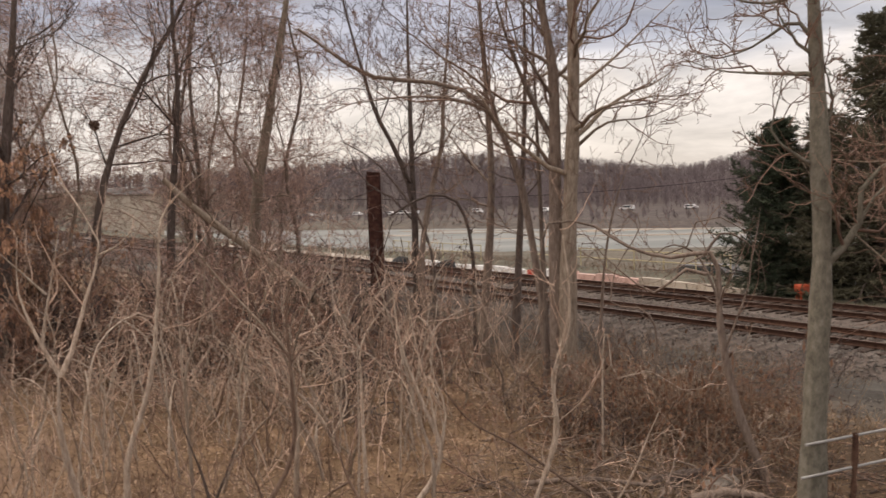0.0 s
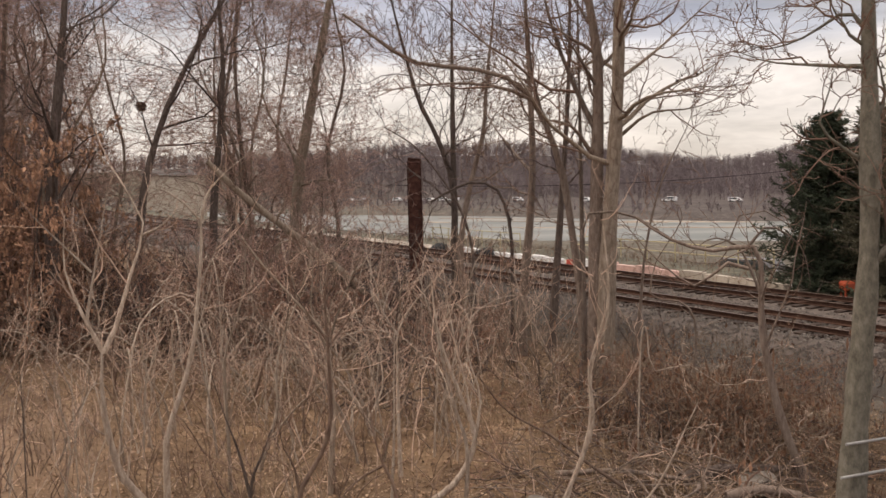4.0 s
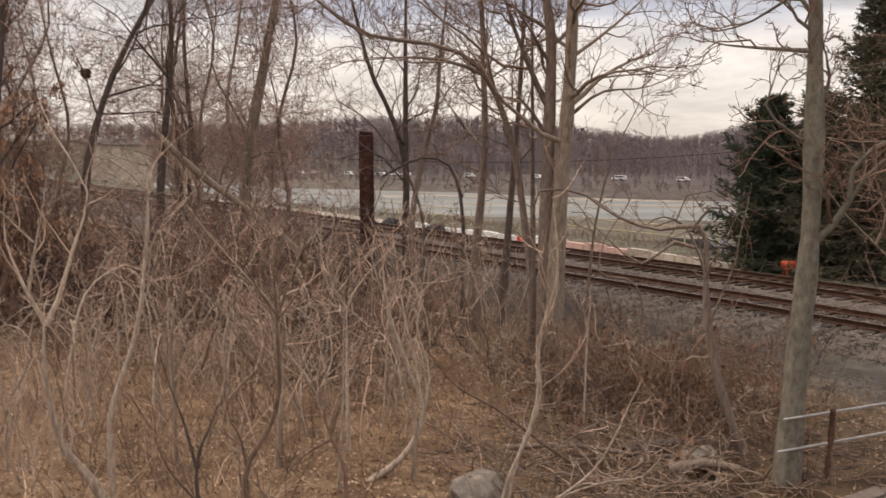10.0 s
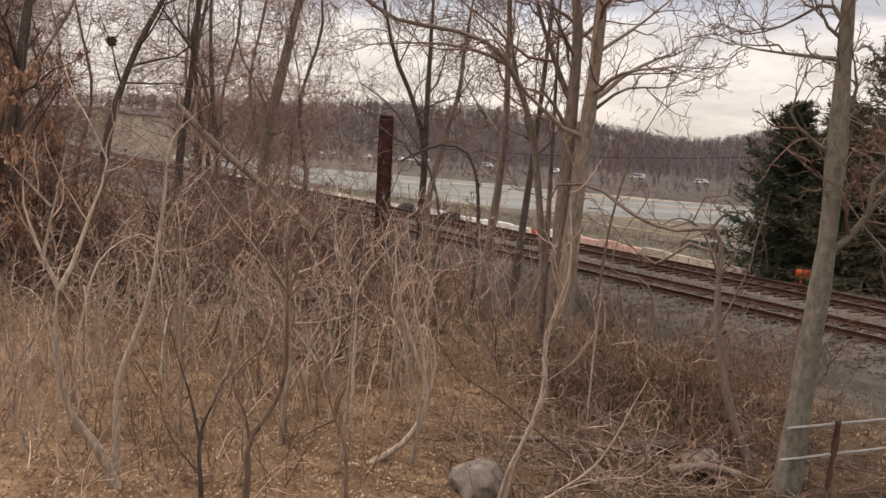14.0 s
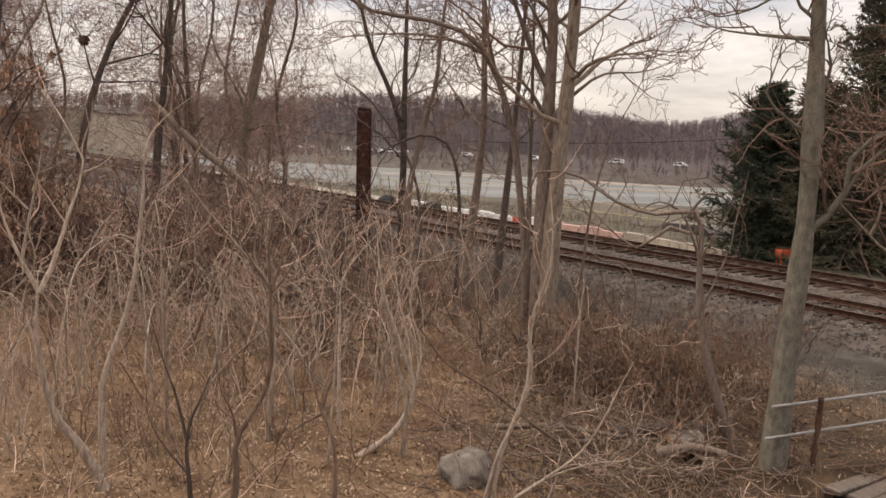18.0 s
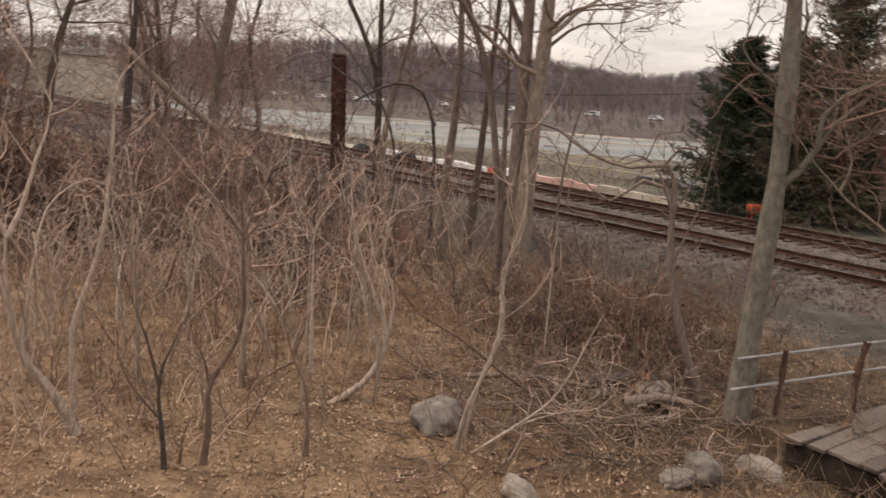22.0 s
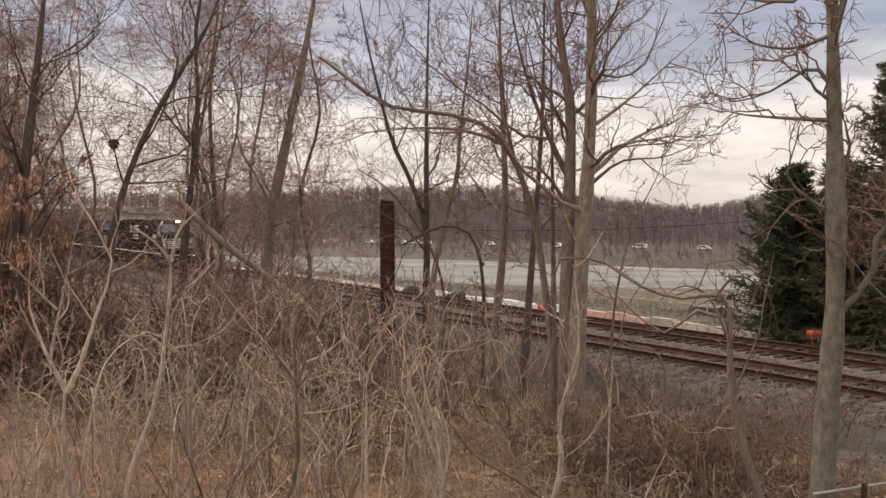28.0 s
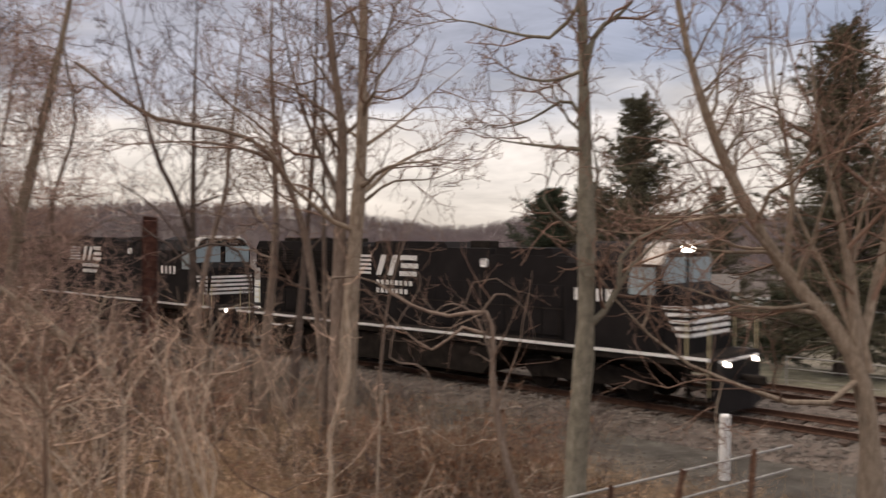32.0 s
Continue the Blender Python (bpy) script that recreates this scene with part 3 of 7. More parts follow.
def build_far_woods():
    frng = np.random.default_rng(21)
    n = 11000
    az = np.radians(frng.uniform(-40, 46, n))
    r = np.where(np.arange(n) < 2600, frng.uniform(215, 380, n), 345 + 255 * frng.random(n) ** 0.85)
    x, y = r * np.sin(az), r * np.cos(az)
    df = (x - SHORE_FAR[0]) * SHORE_FAR[2] + (y - SHORE_FAR[1]) * SHORE_FAR[3]
    off = x * ACROSS[0] + y * ACROSS[1]
    low = (df > 5) & (df < 34)
    keep = (off > 75) & (low | (df > 50))
    x, y, r, low = x[keep], y[keep], r[keep], low[keep]
    n = len(x)
    h = np.where(low, frng.uniform(1.6, 3.2, n), np.interp(r, [300, 420, 560], [7, 8.5, 9.5]) * frng.uniform(0.7, 1.1, n))
    base = np.stack([x, y, ground_height(x, y) - 0.2], 1)
    top = base + np.stack([0.06 * h * frng.normal(size=n), 0.06 * h * frng.normal(size=n), h], 1)
    chunks = [spikes(base, top, 0.016 * h)]
    m = 24
    p = np.repeat(np.arange(n), m)
    u = frng.uniform(0.12, 0.97, len(p))
    a = base[p] + (top - base)[p] * u[:, None]
    d = unit(np.stack([frng.normal(size=len(p)), frng.normal(size=len(p)), frng.uniform(0.1, 1.3, len(p))], 1))
    ln = h[p] * (0.16 + 0.34 * np.sin(np.pi * np.clip(u, 0, 1) ** 0.7)) * frng.uniform(0.6, 1.1, len(p))
    chunks.append(spikes(a, a + d * ln[:, None], 0.075))
    v, t = merged(chunks)
    ob = np_part("far_woods", np_mesh("far_woods", v, None, HAZED_TWIG, False, t))
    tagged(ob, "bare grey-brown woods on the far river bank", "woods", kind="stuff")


build_far_woods()


def sand_bar(x, y, length, width, turn):
    """A low lens of sand just clear of the water."""
    bm = B()
    n = 40
    top, rim = [], []
    for k in range(n):
        a = 2 * math.pi * k / n
        j = 1 + 0.12 * math.sin(3 * a + x) + 0.07 * math.sin(7 * a + y)
        px, py = math.cos(a) * length / 2 * j, math.sin(a) * width / 2 * j
        rim.append(bm.verts.new((px, py, -0.2)))
        top.append(bm.verts.new((px * 0.9, py * 0.8, 0.10)))
    for k in range(n):
        bm.faces.new((rim[k], rim[(k + 1) % n], top[(k + 1) % n], top[k]))
    bm.faces.new(top)
    bmesh.ops.recalc_face_normals(bm, faces=bm.faces)
    ob = part("sand_bar", bm, SAND)
    ob.location, ob.rotation_euler = (x, y, -9.35), (0, 0, turn)
    tagged(ob, "low tan sand bar in the shallow river", "sand bar", "sand bars")


for x, y, ln, wd, tn in ((8, 272, 46, 3.5, -0.55), (30, 246, 60, 4.0, -0.52), (58, 236, 40, 4.5, -0.5), (50, 214, 50, 3.0, -0.45), (22, 222, 34, 2.2, -0.42), (-14, 262, 40, 2.5, -0.6), (72, 206, 36, 3.0, -0.4)):
    sand_bar(x, y, ln, wd, tn)


# ---- railway ----
def strip(name, s0, s1, profile, mat, step=6.0, jitter=0.0):
    """A body of the given cross profile (off, z) along the railway."""
    n = max(2, int((s1 - s0) / step))
    S = np.linspace(s0, s1, n)
    pr = np.asarray(profile)
    V = np.zeros((n, len(pr), 3))
    for j, (o, z) in enumerate(pr):
        V[:, j, 0] = ALONG[0] * S + ACROSS[0] * o
        V[:, j, 1] = ALONG[1] * S + ACROSS[1] * o
        V[:, j, 2] = z + jitter * rng.normal(size=n) * (0 < j < len(pr) - 1)
    i = np.arange(V.shape[0] * V.shape[1]).reshape(n, len(pr))
    Q = np.stack([i[:-1, :-1], i[1:, :-1], i[1:, 1:], i[:-1, 1:]], -1).reshape(-1, 4)
    return np_mesh(name, V.reshape(-1, 3), Q, mat, smooth=False)


tagged(np_part("ballast", strip("ballast", -60, 640, [(20.4, -0.62), (21.7, -0.23), (25.2, -0.23), (25.6, -0.30), (26.0, -0.23), (29.4, -0.23), (30.8, -0.66)], BALLAST, 0.5, 0.02)),
       "grey crushed-stone ballast bed under the tracks", "ballast", kind="structure")


def build_stones():
    n = 52000
    s = rng.uniform(-30, 60, n)
    o = rng.uniform(16.8, 26.2, n)
    z = np.interp(o, [16.8, 20.2, 20.4, 21.7, 25.2, 25.6, 26.2], [-0.48, -0.57, -0.60, -0.21, -0.21, -0.28, -0.21])
    c = np.stack([ALONG[0] * s + ACROSS[0] * o, ALONG[1] * s + ACROSS[1] * o, z], 1)
    oct_ = np.array([(1, 0, 0), (0, 1, 0), (-1, 0, 0), (0, -1, 0), (0, 0, 1)], float)
    sz = rng.uniform(0.03, 0.07, (n, 1, 3)) * np.where(o < 20.3, 0.55, 1.0)[:, None, None]
    a = rng.random(n) * 6.28
    ca, sa = np.cos(a)[:, None], np.sin(a)[:, None]
    q = oct_[None] * sz
    V = np.stack([q[..., 0] * ca - q[..., 1] * sa, q[..., 0] * sa + q[..., 1] * ca, q[..., 2]], -1) + c[:, None]
    t = np.array([(0, 1, 4), (1, 2, 4), (2, 3, 4), (3, 0, 4)])
    T = (t[None] + (np.arange(n) * 5)[:, None, None]).reshape(-1, 3)
    tagged(np_part("loose_stones", np_mesh("loose_stones", V.reshape(-1, 3), None, GRAVEL, False, T)), "loose grey ballast stones", "gravel", kind="stuff")


build_stones()


def build_track(off):
    t = thing("railway_track", on_line(0, off, -0.25), "rusty railway track on dark wooden ties", "railway track", "railway tracks")
    inv = Matrix.Translation(on_line(0, off, -0.25)).inverted()
    for side in (-0.76, 0.76):
        o = off + side
        prof = [(o - 0.07, -0.17), (o - 0.07, -0.155), (o - 0.012, -0.13), (o - 0.012, -0.04), (o - 0.036, -0.03), (o - 0.036, -0.004),
                (o + 0.036, -0.004), (o + 0.036, -0.03), (o + 0.012, -0.04), (o + 0.012, -0.13), (o + 0.07, -0.155), (o + 0.07, -0.17)]
        rail = np_part("rail", strip("rail", -60, 640, prof, RAIL_STEEL, 10.0), t)
        rail.matrix_parent_inverse = inv
        top = np_part("rail_head", strip("rail_head", -60, 640, [(o - 0.034, 0.0), (o + 0.034, 0.0)], RAIL_TOP, 10.0), rail, "polished running surface")
        top.matrix_parent_inverse = Matrix.Identity(4)
    bm = B()
    box(bm, (0.23, 2.6, 0.18), bevel=0.012)
    me = bpy.data.meshes.new("tie")
    bm.to_mesh(me)
    bm.free()
    me.materials.append(TIE)
    s, n = -22.0, 0
    while s < 85 and n < 190:
        ob = new("tie", me)
        ob.parent = t
        x, y, z = on_line(s, off + random.uniform(-0.03, 0.03), -0.265 + random.uniform(-0.01, 0.008))
        ob.matrix_parent_inverse = inv
        ob.matrix_basis = Matrix.Translation((x, y, z)) @ Matrix.Rotation(turn_z(random.uniform(-0.015, 0.015)), 4, "Z")
        s += 0.56
        n += 1
    return t


build_track(NEAR)
build_track(FAR)


# ---- the train ----
def wheelset(parent, x, r=0.51):
    for y in (-0.76, 0.76):
        bm = B()
        rod(bm, (x, y - 0.065, r), (x, y + 0.065, r), r, 24)
        w = part("wheel", bm, GRIME, parent)
        bm = B()
        rod(bm, (x, y - 0.16, r), (x, y + 0.16, r), 0.13, 10)
        part("hub", bm, GRIME, w)


def truck(parent, x, axles, base):
    for k in range(axles):
        wheelset(parent, x + (k - (axles - 1) / 2) * base)
    half = base * (axles - 1) / 2
    for y in (-1.0, 1.0):
        bm = B()
        prism(bm, [(-half - 0.5, 0.62), (-half - 0.3, 0.42), (half + 0.3, 0.42), (half + 0.5, 0.62), (half + 0.5, 0.85), (half * 0.4, 1.0), (-half * 0.4, 1.0), (-half - 0.5, 0.85)], 0.16, (x, y, 0))
        for k in range(axles):
            box(bm, (0.34, 0.12, 0.34), (x + (k - (axles - 1) / 2) * base, y * 1.1, 0.52), bevel=0.04)
        part("side_frame", bm, GRIME, parent)


def locomotive(label):
    t = thing("locomotive", (0, 0, 0), label, "locomotive", "coupled locomotives")
    # underframe and running boards
    bm = B()
    box(bm, (21.4, 3.0, 0.30), (-9.1, 0, 1.40), bevel=0.03)
    box(bm, (21.4, 0.6, 0.35), (-9.1, 0, 1.12))
    part("frame", bm, GRIME, t)
    for y in (-1.535, 1.535):
        bm = B()
        box(bm, (21.3, 0.03, 0.085), (-9.1, y, 1.50))
        part("sill_stripe", bm, WHITE, t, "white sill stripe")
    bm = B()
    prism(bm, [(-3.3, 1.2), (-3.4, 0.7), (-3.0, 0.28), (3.0, 0.28), (3.4, 0.7), (3.3, 1.2)], 2.8, (-9.3, 0, 0))
    part("fuel_tank", bm, GRIME, t)
    for y in (-1.1, 1.1):
        for x0 in (-6.6, -13.4):
            bm = B()
            rod(bm, (x0 - 0.9, y, 0.98), (x0 + 0.9, y, 0.98), 0.26, 14)
            part("air_reservoir", bm, GRIME, t)
    truck(t, -2.6, 3, 1.68)
    truck(t, -15.8, 3, 1.68)
    # long hood
    bm = B()
    prism(bm, [(-18.9, 1.56), (-18.9, 4.15), (-18.7, 4.32), (-6.4, 4.32), (-6.4, 4.12), (-3.0, 4.12), (-3.0, 1.56)], 1.86)
    part("long_hood", bm, BLACK, t)
    bm = B()
    prism(bm, [(-18.6, 3.35), (-18.6, 4.2), (-18.4, 4.46), (-13.4, 4.46), (-13.2, 4.2), (-13.2, 3.35)], 2.7)
    part("radiator_hood", bm, BLACK, t)
    for y in (-1.36, 1.36):
        for k in range(2):
            bm = B()
            for j in range(7):
                box(bm, (2.2, 0.02, 0.05), (-17.2 + 2.5 * k, y, 3.5 + 0.1 * j), 0.5, axis="X")
            part("radiator_grille", bm, GRIME, t)
    for x in (-17.4, -15.8, -14.2):
        bm = B()
        rod(bm, (x, 0, 4.44), (x, 0, 4.60), 0.66, 20)
        rod(bm, (x, 0, 4.60), (x, 0, 4.63), 0.15, 8)
        part("fan", bm, GRIME, t)
    bm = B()
    prism(bm, [(-12.2, 4.30), (-12.0, 4.52), (-8.6, 4.52), (-8.4, 4.30)], 1.5)
    part("brake_hatch", bm, BLACK, t)
    bm = B()
    box(bm, (0.9, 0.5, 0.3), (-7.4, 0, 4.42), bevel=0.03)
    part("exhaust_stack", bm, GRIME, t)
    bm = B()
    prism(bm, [(-6.3, 4.1), (-6.2, 4.36), (-4.0, 4.36), (-3.9, 4.1)], 1.7)
    part("air_intake", bm, BLACK, t)
    # hood doors with latches
    bm = B()
    box(bm, (0.70, 0.03, 1.55), bevel=0.01)
    box(bm, (0.03, 0.05, 0.14), (0.27, -0.02, 0.1))
    door = bpy.data.meshes.new("hood_door")
    bm.to_mesh(door)
    bm.free()
    door.materials.append(BLACK)
    for k in range(20):
        for y, a in ((-0.945, 0), (0.945, math.pi)):
            ob = new("hood_door", door)
            ob.parent = t
            ob.matrix_basis = Matrix.Translation((-18.3 + 0.76 * k, y, 2.45)) @ Matrix.Rotation(a, 4, "Z")
    # cab
    bm = B()
    vs = []
    for x, wtop in ((-3.0, 1.0), (0.12, 1.0)):
        ring = [(-1.5, 1.56), (-1.5, 3.95), (-1.15, 4.45), (-0.6, 4.60), (0.6, 4.60), (1.15, 4.45), (1.5, 3.95), (1.5, 1.56)]
        vs.append([bm.verts.new((x + (0.0 if z < 4 or x < 0 else -0.12), y, z)) for y, z in ring])
    bm.faces.new(vs[0])
    bm.faces.new(vs[1][::-1])
    for i in range(8):
        j = (i + 1) % 8
        bm.faces.new((vs[0][i], vs[1][i], vs[1][j], vs[0][j]))
    bmesh.ops.recalc_face_normals(bm, faces=bm.faces)
    cab = part("cab", bm, BLACK, t)
    # front strip of the roof, paler than the rest of the cab
    bm = B()
    prism(bm, [(-0.5, 4.60), (-0.5, 4.66), (0.25, 4.66), (0.35, 4.54), (0.25, 4.50), (0.1, 4.58)], 1.7)
    for y in (-1, 1):
        va = [bm.verts.new((x, y * yy, zz)) for x in (-0.5, 0.16) for yy, zz in ((1.545, 3.98), (1.19, 4.50), (0.62, 4.65), (0.62, 4.61), (1.15, 4.44), (1.505, 3.96))]
        for i in range(6):
            j = (i + 1) % 6
            bm.faces.new((va[i], va[j], va[6 + j], va[6 + i]))
        bm.faces.new(va[:6])
        bm.faces.new(va[6:])
    bmesh.ops.recalc_face_normals(bm, faces=bm.faces)
    part("cab_roof", bm, ROOF_PALE, t, "pale front of the cab roof")
    for y in (-1.515, 1.515):
        bm = B()
        box(bm, (0.80, 0.02, 0.80), (-0.48, y, 3.52), bevel=0.005)
        part("side_window", bm, CAB_GLASS, cab)
        bm = B()
        box(bm, (2.2, 0.06, 0.05), (-1.15, y, 3.93))
        part("rain_gutter", bm, GRIME, cab)
    for y in (-0.78, 0.78):
        bm = B()
        box(bm, (0.03, 1.28, 0.74), (0.13, y, 3.80), bevel=0.005)
        part("windscreen", bm, CAB_GLASS, cab)
    # wide nose
    bm = B()
    ring0 = [(-1.42, 1.56), (-1.42, 3.28), (-1.2, 3.46), (1.2, 3.46), (1.42, 3.28), (1.42, 1.56)]
    ring1 = [(-1.25, 1.56), (-1.25, 3.02), (-1.0, 3.22), (1.0, 3.22), (1.25, 3.02), (1.25, 1.56)]
    va = [bm.verts.new((0.1, y, z)) for y, z in ring0]
    vb = [bm.verts.new((0.85, y, z)) for y, z in ring1]
    bm.faces.new(va)
    bm.faces.new(vb[::-1])
    for i in range(6):
        j = (i + 1) % 6
        bm.faces.new((va[i], vb[i], vb[j], va[j]))
    bmesh.ops.recalc_face_normals(bm, faces=bm.faces)
    part("nose", bm, BLACK, t)
    for k in range(5):
        z = 2.06 + 0.185 * k
        bm = B()
        box(bm, (0.02, 2.35 - 0.05 * k, 0.10), (0.865, 0, z))
        part("nose_stripe", bm, WHITE, t, "white painted stripe")
        for y in (-1, 1):
            bm = B()
            vs = []
            xr = 0.12 + 0.10 * (4 - k)
            for x, yy in ((xr, 1.43 - 0.2333 * (xr - 0.12)), (0.84, 1.262)):
                vs += [bm.verts.new((x, y * (yy + d), z + h)) for d, h in ((0, -0.05), (0, 0.05), (0.012, 0.05), (0.012, -0.05))]
            for f in ((0, 1, 5, 4), (1, 2, 6, 5), (2, 3, 7, 6), (3, 0, 4, 7), (0, 3, 2, 1), (4, 5, 6, 7)):
                bm.faces.new([vs[i] for i in f])
            bmesh.ops.recalc_face_normals(bm, faces=bm.faces)
            part("nose_stripe", bm, WHITE, t, "white painted stripe")
    # lights and number boards
    bm = B()
    for y in (-0.13, 0.13):
        rod(bm, (0.05, y, 4.40), (0.20, y, 4.40), 0.09, 14)
    part("headlight", bm, LIGHT, t, "lit twin headlight")
    for y in (-0.62, 0.62):
        bm = B()
        box(bm, (0.14, 0.44, 0.20), (0.05, y, 4.36), bevel=0.02)
        nb = part("number_board", bm, ROOF_PALE, t)
        bm = B()
        for j in range(4):
            box(bm, (0.02, 0.07, 0.12), (0.125, y - 0.15 + 0.10 * j, 4.36))
        part("number_panel", bm, GRIME, nb)
    for y in (-0.90, 0.90):
        bm = B()
        rod(bm, (1.68, y, 1.34), (1.80, y, 1.34), 0.06, 14)
        part("ditch_light", bm, LIGHT, t, "lit ditch light")
        bm = B()
        box(bm, (0.14, 0.28, 0.28), (1.64, y, 1.34), bevel=0.02)
        part("lamp_housing", bm, GRIME, t)
    # pilot, plough, steps and coupler
    bm = B()
    box(bm, (0.12, 2.9, 0.75), (1.62, 0, 1.12), bevel=0.02)
    part("pilot", bm, BLACK, t)
    bm = B()
    box(bm, (0.03, 2.5, 0.06), (1.70, 0, 1.43))
    part("pilot_stripe", bm, WHITE, t)
    bm = B()
    va = [bm.verts.new(v) for v in ((1.68, -1.45, 0.85), (1.68, 1.45, 0.85), (2.0, 0.0, 0.85), (1.75, -1.45, 0.12), (1.75, 1.45, 0.12), (2.1, 0.0, 0.12), (1.60, -1.45, 0.5), (1.60, 1.45, 0.5))]
    for f in ((0, 2, 5, 3), (2, 1, 4, 5), (0, 3, 6), (1, 7, 4), (0, 6, 7, 1), (6, 3, 5), (6, 5, 7), (7, 5, 4), (0, 1, 2)):
        bm.faces.new([va[i] for i in f])
    part("snow_plough", bm, BLACK, t)
    for x in (2.1, -19.95):
        bm = B()
        box(bm, (0.7, 0.2, 0.25), (x, 0, 0.88), bevel=0.04)
        part("coupler", bm, GRIME, t)
    for y in (-1.42, 1.42):
        for x in (1.2, -19.2):
            bm = B()
            for j in range(4):
                box(bm, (0.6, 0.3, 0.04), (x, y, 0.42 + 0.30 * j))
            box(bm, (0.04, 0.3, 1.0), (x - 0.3, y, 0.9))
            box(bm, (0.04, 0.3, 1.0), (x + 0.3, y, 0.9))
            part("steps", bm, GRIME, t)
            bm = B()
            for dx in (-0.32, 0.32):
                rod(bm, (x + dx, y * 1.06, 0.5), (x + dx, y * 1.06, 2.5), 0.022, 6)
            part("grab_iron", bm, YELLOW, t, "yellow grab iron")
    for y in (-1.5, 1.5):
        bm = B()
        rod(bm, (-18.9, y, 2.55), (-3.1, y, 2.55), 0.02, 6)
        part("handrail", bm, GRIME, t)
        for k in range(9):
            bm = B()
            rod(bm, (-18.7 + 1.93 * k, y, 1.5), (-18.7 + 1.93 * k, y, 2.55), 0.018, 6)
            part("stanchion", bm, GRIME, t)
    # emblem, name bars and number bars on both sides
    for y in (-0.985, 0.985):
        bm = B()
        for j in range(5):
            box(bm, (1.75 - 0.12 * j, 0.012, 0.085), (-12.9 + 0.06 * j, y, 3.96 - 0.155 * j))
        part("emblem_stripes", bm, WHITE, t, "white emblem of stripes")
        bm = B()
        for x0 in (-11.75, -11.15):
            prism(bm, [(x0, 3.28), (x0 + 0.27, 3.28), (x0 + 0.55, 4.02), (x0 + 0.28, 4.02)], 0.012, (0, y, 0))
        for j in range(3):
            box(bm, (0.85, 0.012, 0.17), (-10.1 + (0.06 if j == 1 else 0), y, 3.935 - 0.285 * j))
        part("emblem_block", bm, WHITE, t, "white angular emblem block")
        for j in range(15):
            bm = B()
            box(bm, (0.15, 0.012, 0.17), (-11.65 + 0.24 * (j % 8), y, 3.02 - 0.30 * (j // 8)))
            part("name_bar", bm, WHITE, t)
        for j in range(4):
            bm = B()
            box(bm, (0.19, 0.012, 0.36), (-2.6 + 0.36 * j, 1.517 if y > 0 else -1.517, 3.05))
            part("number_bar", bm, WHITE, t)
        bm = B()
        box(bm, (0.28, 0.014, 0.28), (-6.6, y, 3.85), bevel=0.06)
        part("placard", bm, WHITE, t)
    return t


def hopper_car(label):
    t = thing("hopper_car", (0, 0, 0), label, "freight car", "freight cars")
    bm = B()
    prism(bm, [(-7.2, 1.3), (-7.2, 3.9), (-6.9, 4.35), (6.9, 4.35), (7.2, 3.9), (7.2, 1.3), (5.6, 1.3), (4.4, 0.6), (2.6, 0.6), (1.5, 1.2), (-1.5, 1.2), (-2.6, 0.6), (-4.4, 0.6), (-5.6, 1.3)], 3.0)
    part("body", bm, CAR_BROWN, t)
    for k in range(12):
        for y in (-1.53, 1.53):
            bm = B()
            box(bm, (0.10, 0.08, 2.7), (-6.6 + 1.2 * k, y, 2.65))
            part("side_post", bm, CAR_BROWN, t)
    bm = B()
    box(bm, (13.6, 0.7, 0.08), (0, 0, 4.42))
    part("roof_walk", bm, GRIME, t)
    for y in (-1.52, 1.52):
        bm = B()
        box(bm, (14.6, 0.12, 0.2), (0, y, 1.35))
        part("side_sill", bm, GRIME, t)
    truck(t, -5.6, 2, 1.75)
    truck(t, 5.6, 2, 1.75)
    for x in (-7.6, 7.6):
        bm = B()
        box(bm, (0.8, 0.2, 0.25), (x, 0, 0.88), bevel=0.04)
        part("coupler", bm, GRIME, t)
    return t


loco_lead = locomotive("black diesel locomotive with white nose stripes and lit headlights")
loco_second = copy_thing(loco_lead, Matrix.Identity(4))
for child in loco_second.children:
    if child.name.startswith("headlight"):
        child.data = child.data.copy()
        child.data.materials[0] = GLASS
        tagged(child, "unlit twin headlight")
tagged(loco_second, "second black diesel locomotive coupled behind the leader")
hopper = hopper_car("dark brown covered hopper car on the near track")
hoppers = [hopper] + [copy_thing(hopper, Matrix.Identity(4)) for _ in range(7)]


def train_at(s):
    return Matrix.Translation(on_line(s, NEAR, 0.0)) @ Matrix.Rotation(turn_z(), 4, "Z")


TRAIN = [(0, 603.0), (10, 417.0), (20, 230.5), (28, 80.2), (29, 61.4), (29.5, 52.4), (30, 43.7), (30.5, 35.3), (31, 27.4), (31.5, 19.6), (32, 11.95)]


def motions():
    gaps = [(loco_lead, 0.0), (loco_second, 23.2)] + [(h, 23.2 + 21.9 + 8.0 + 15.9 * k) for k, h in enumerate(hoppers)]
    for ob, gap in gaps:
        walk(ob, [(t, train_at(s + gap)) for t, s in TRAIN])


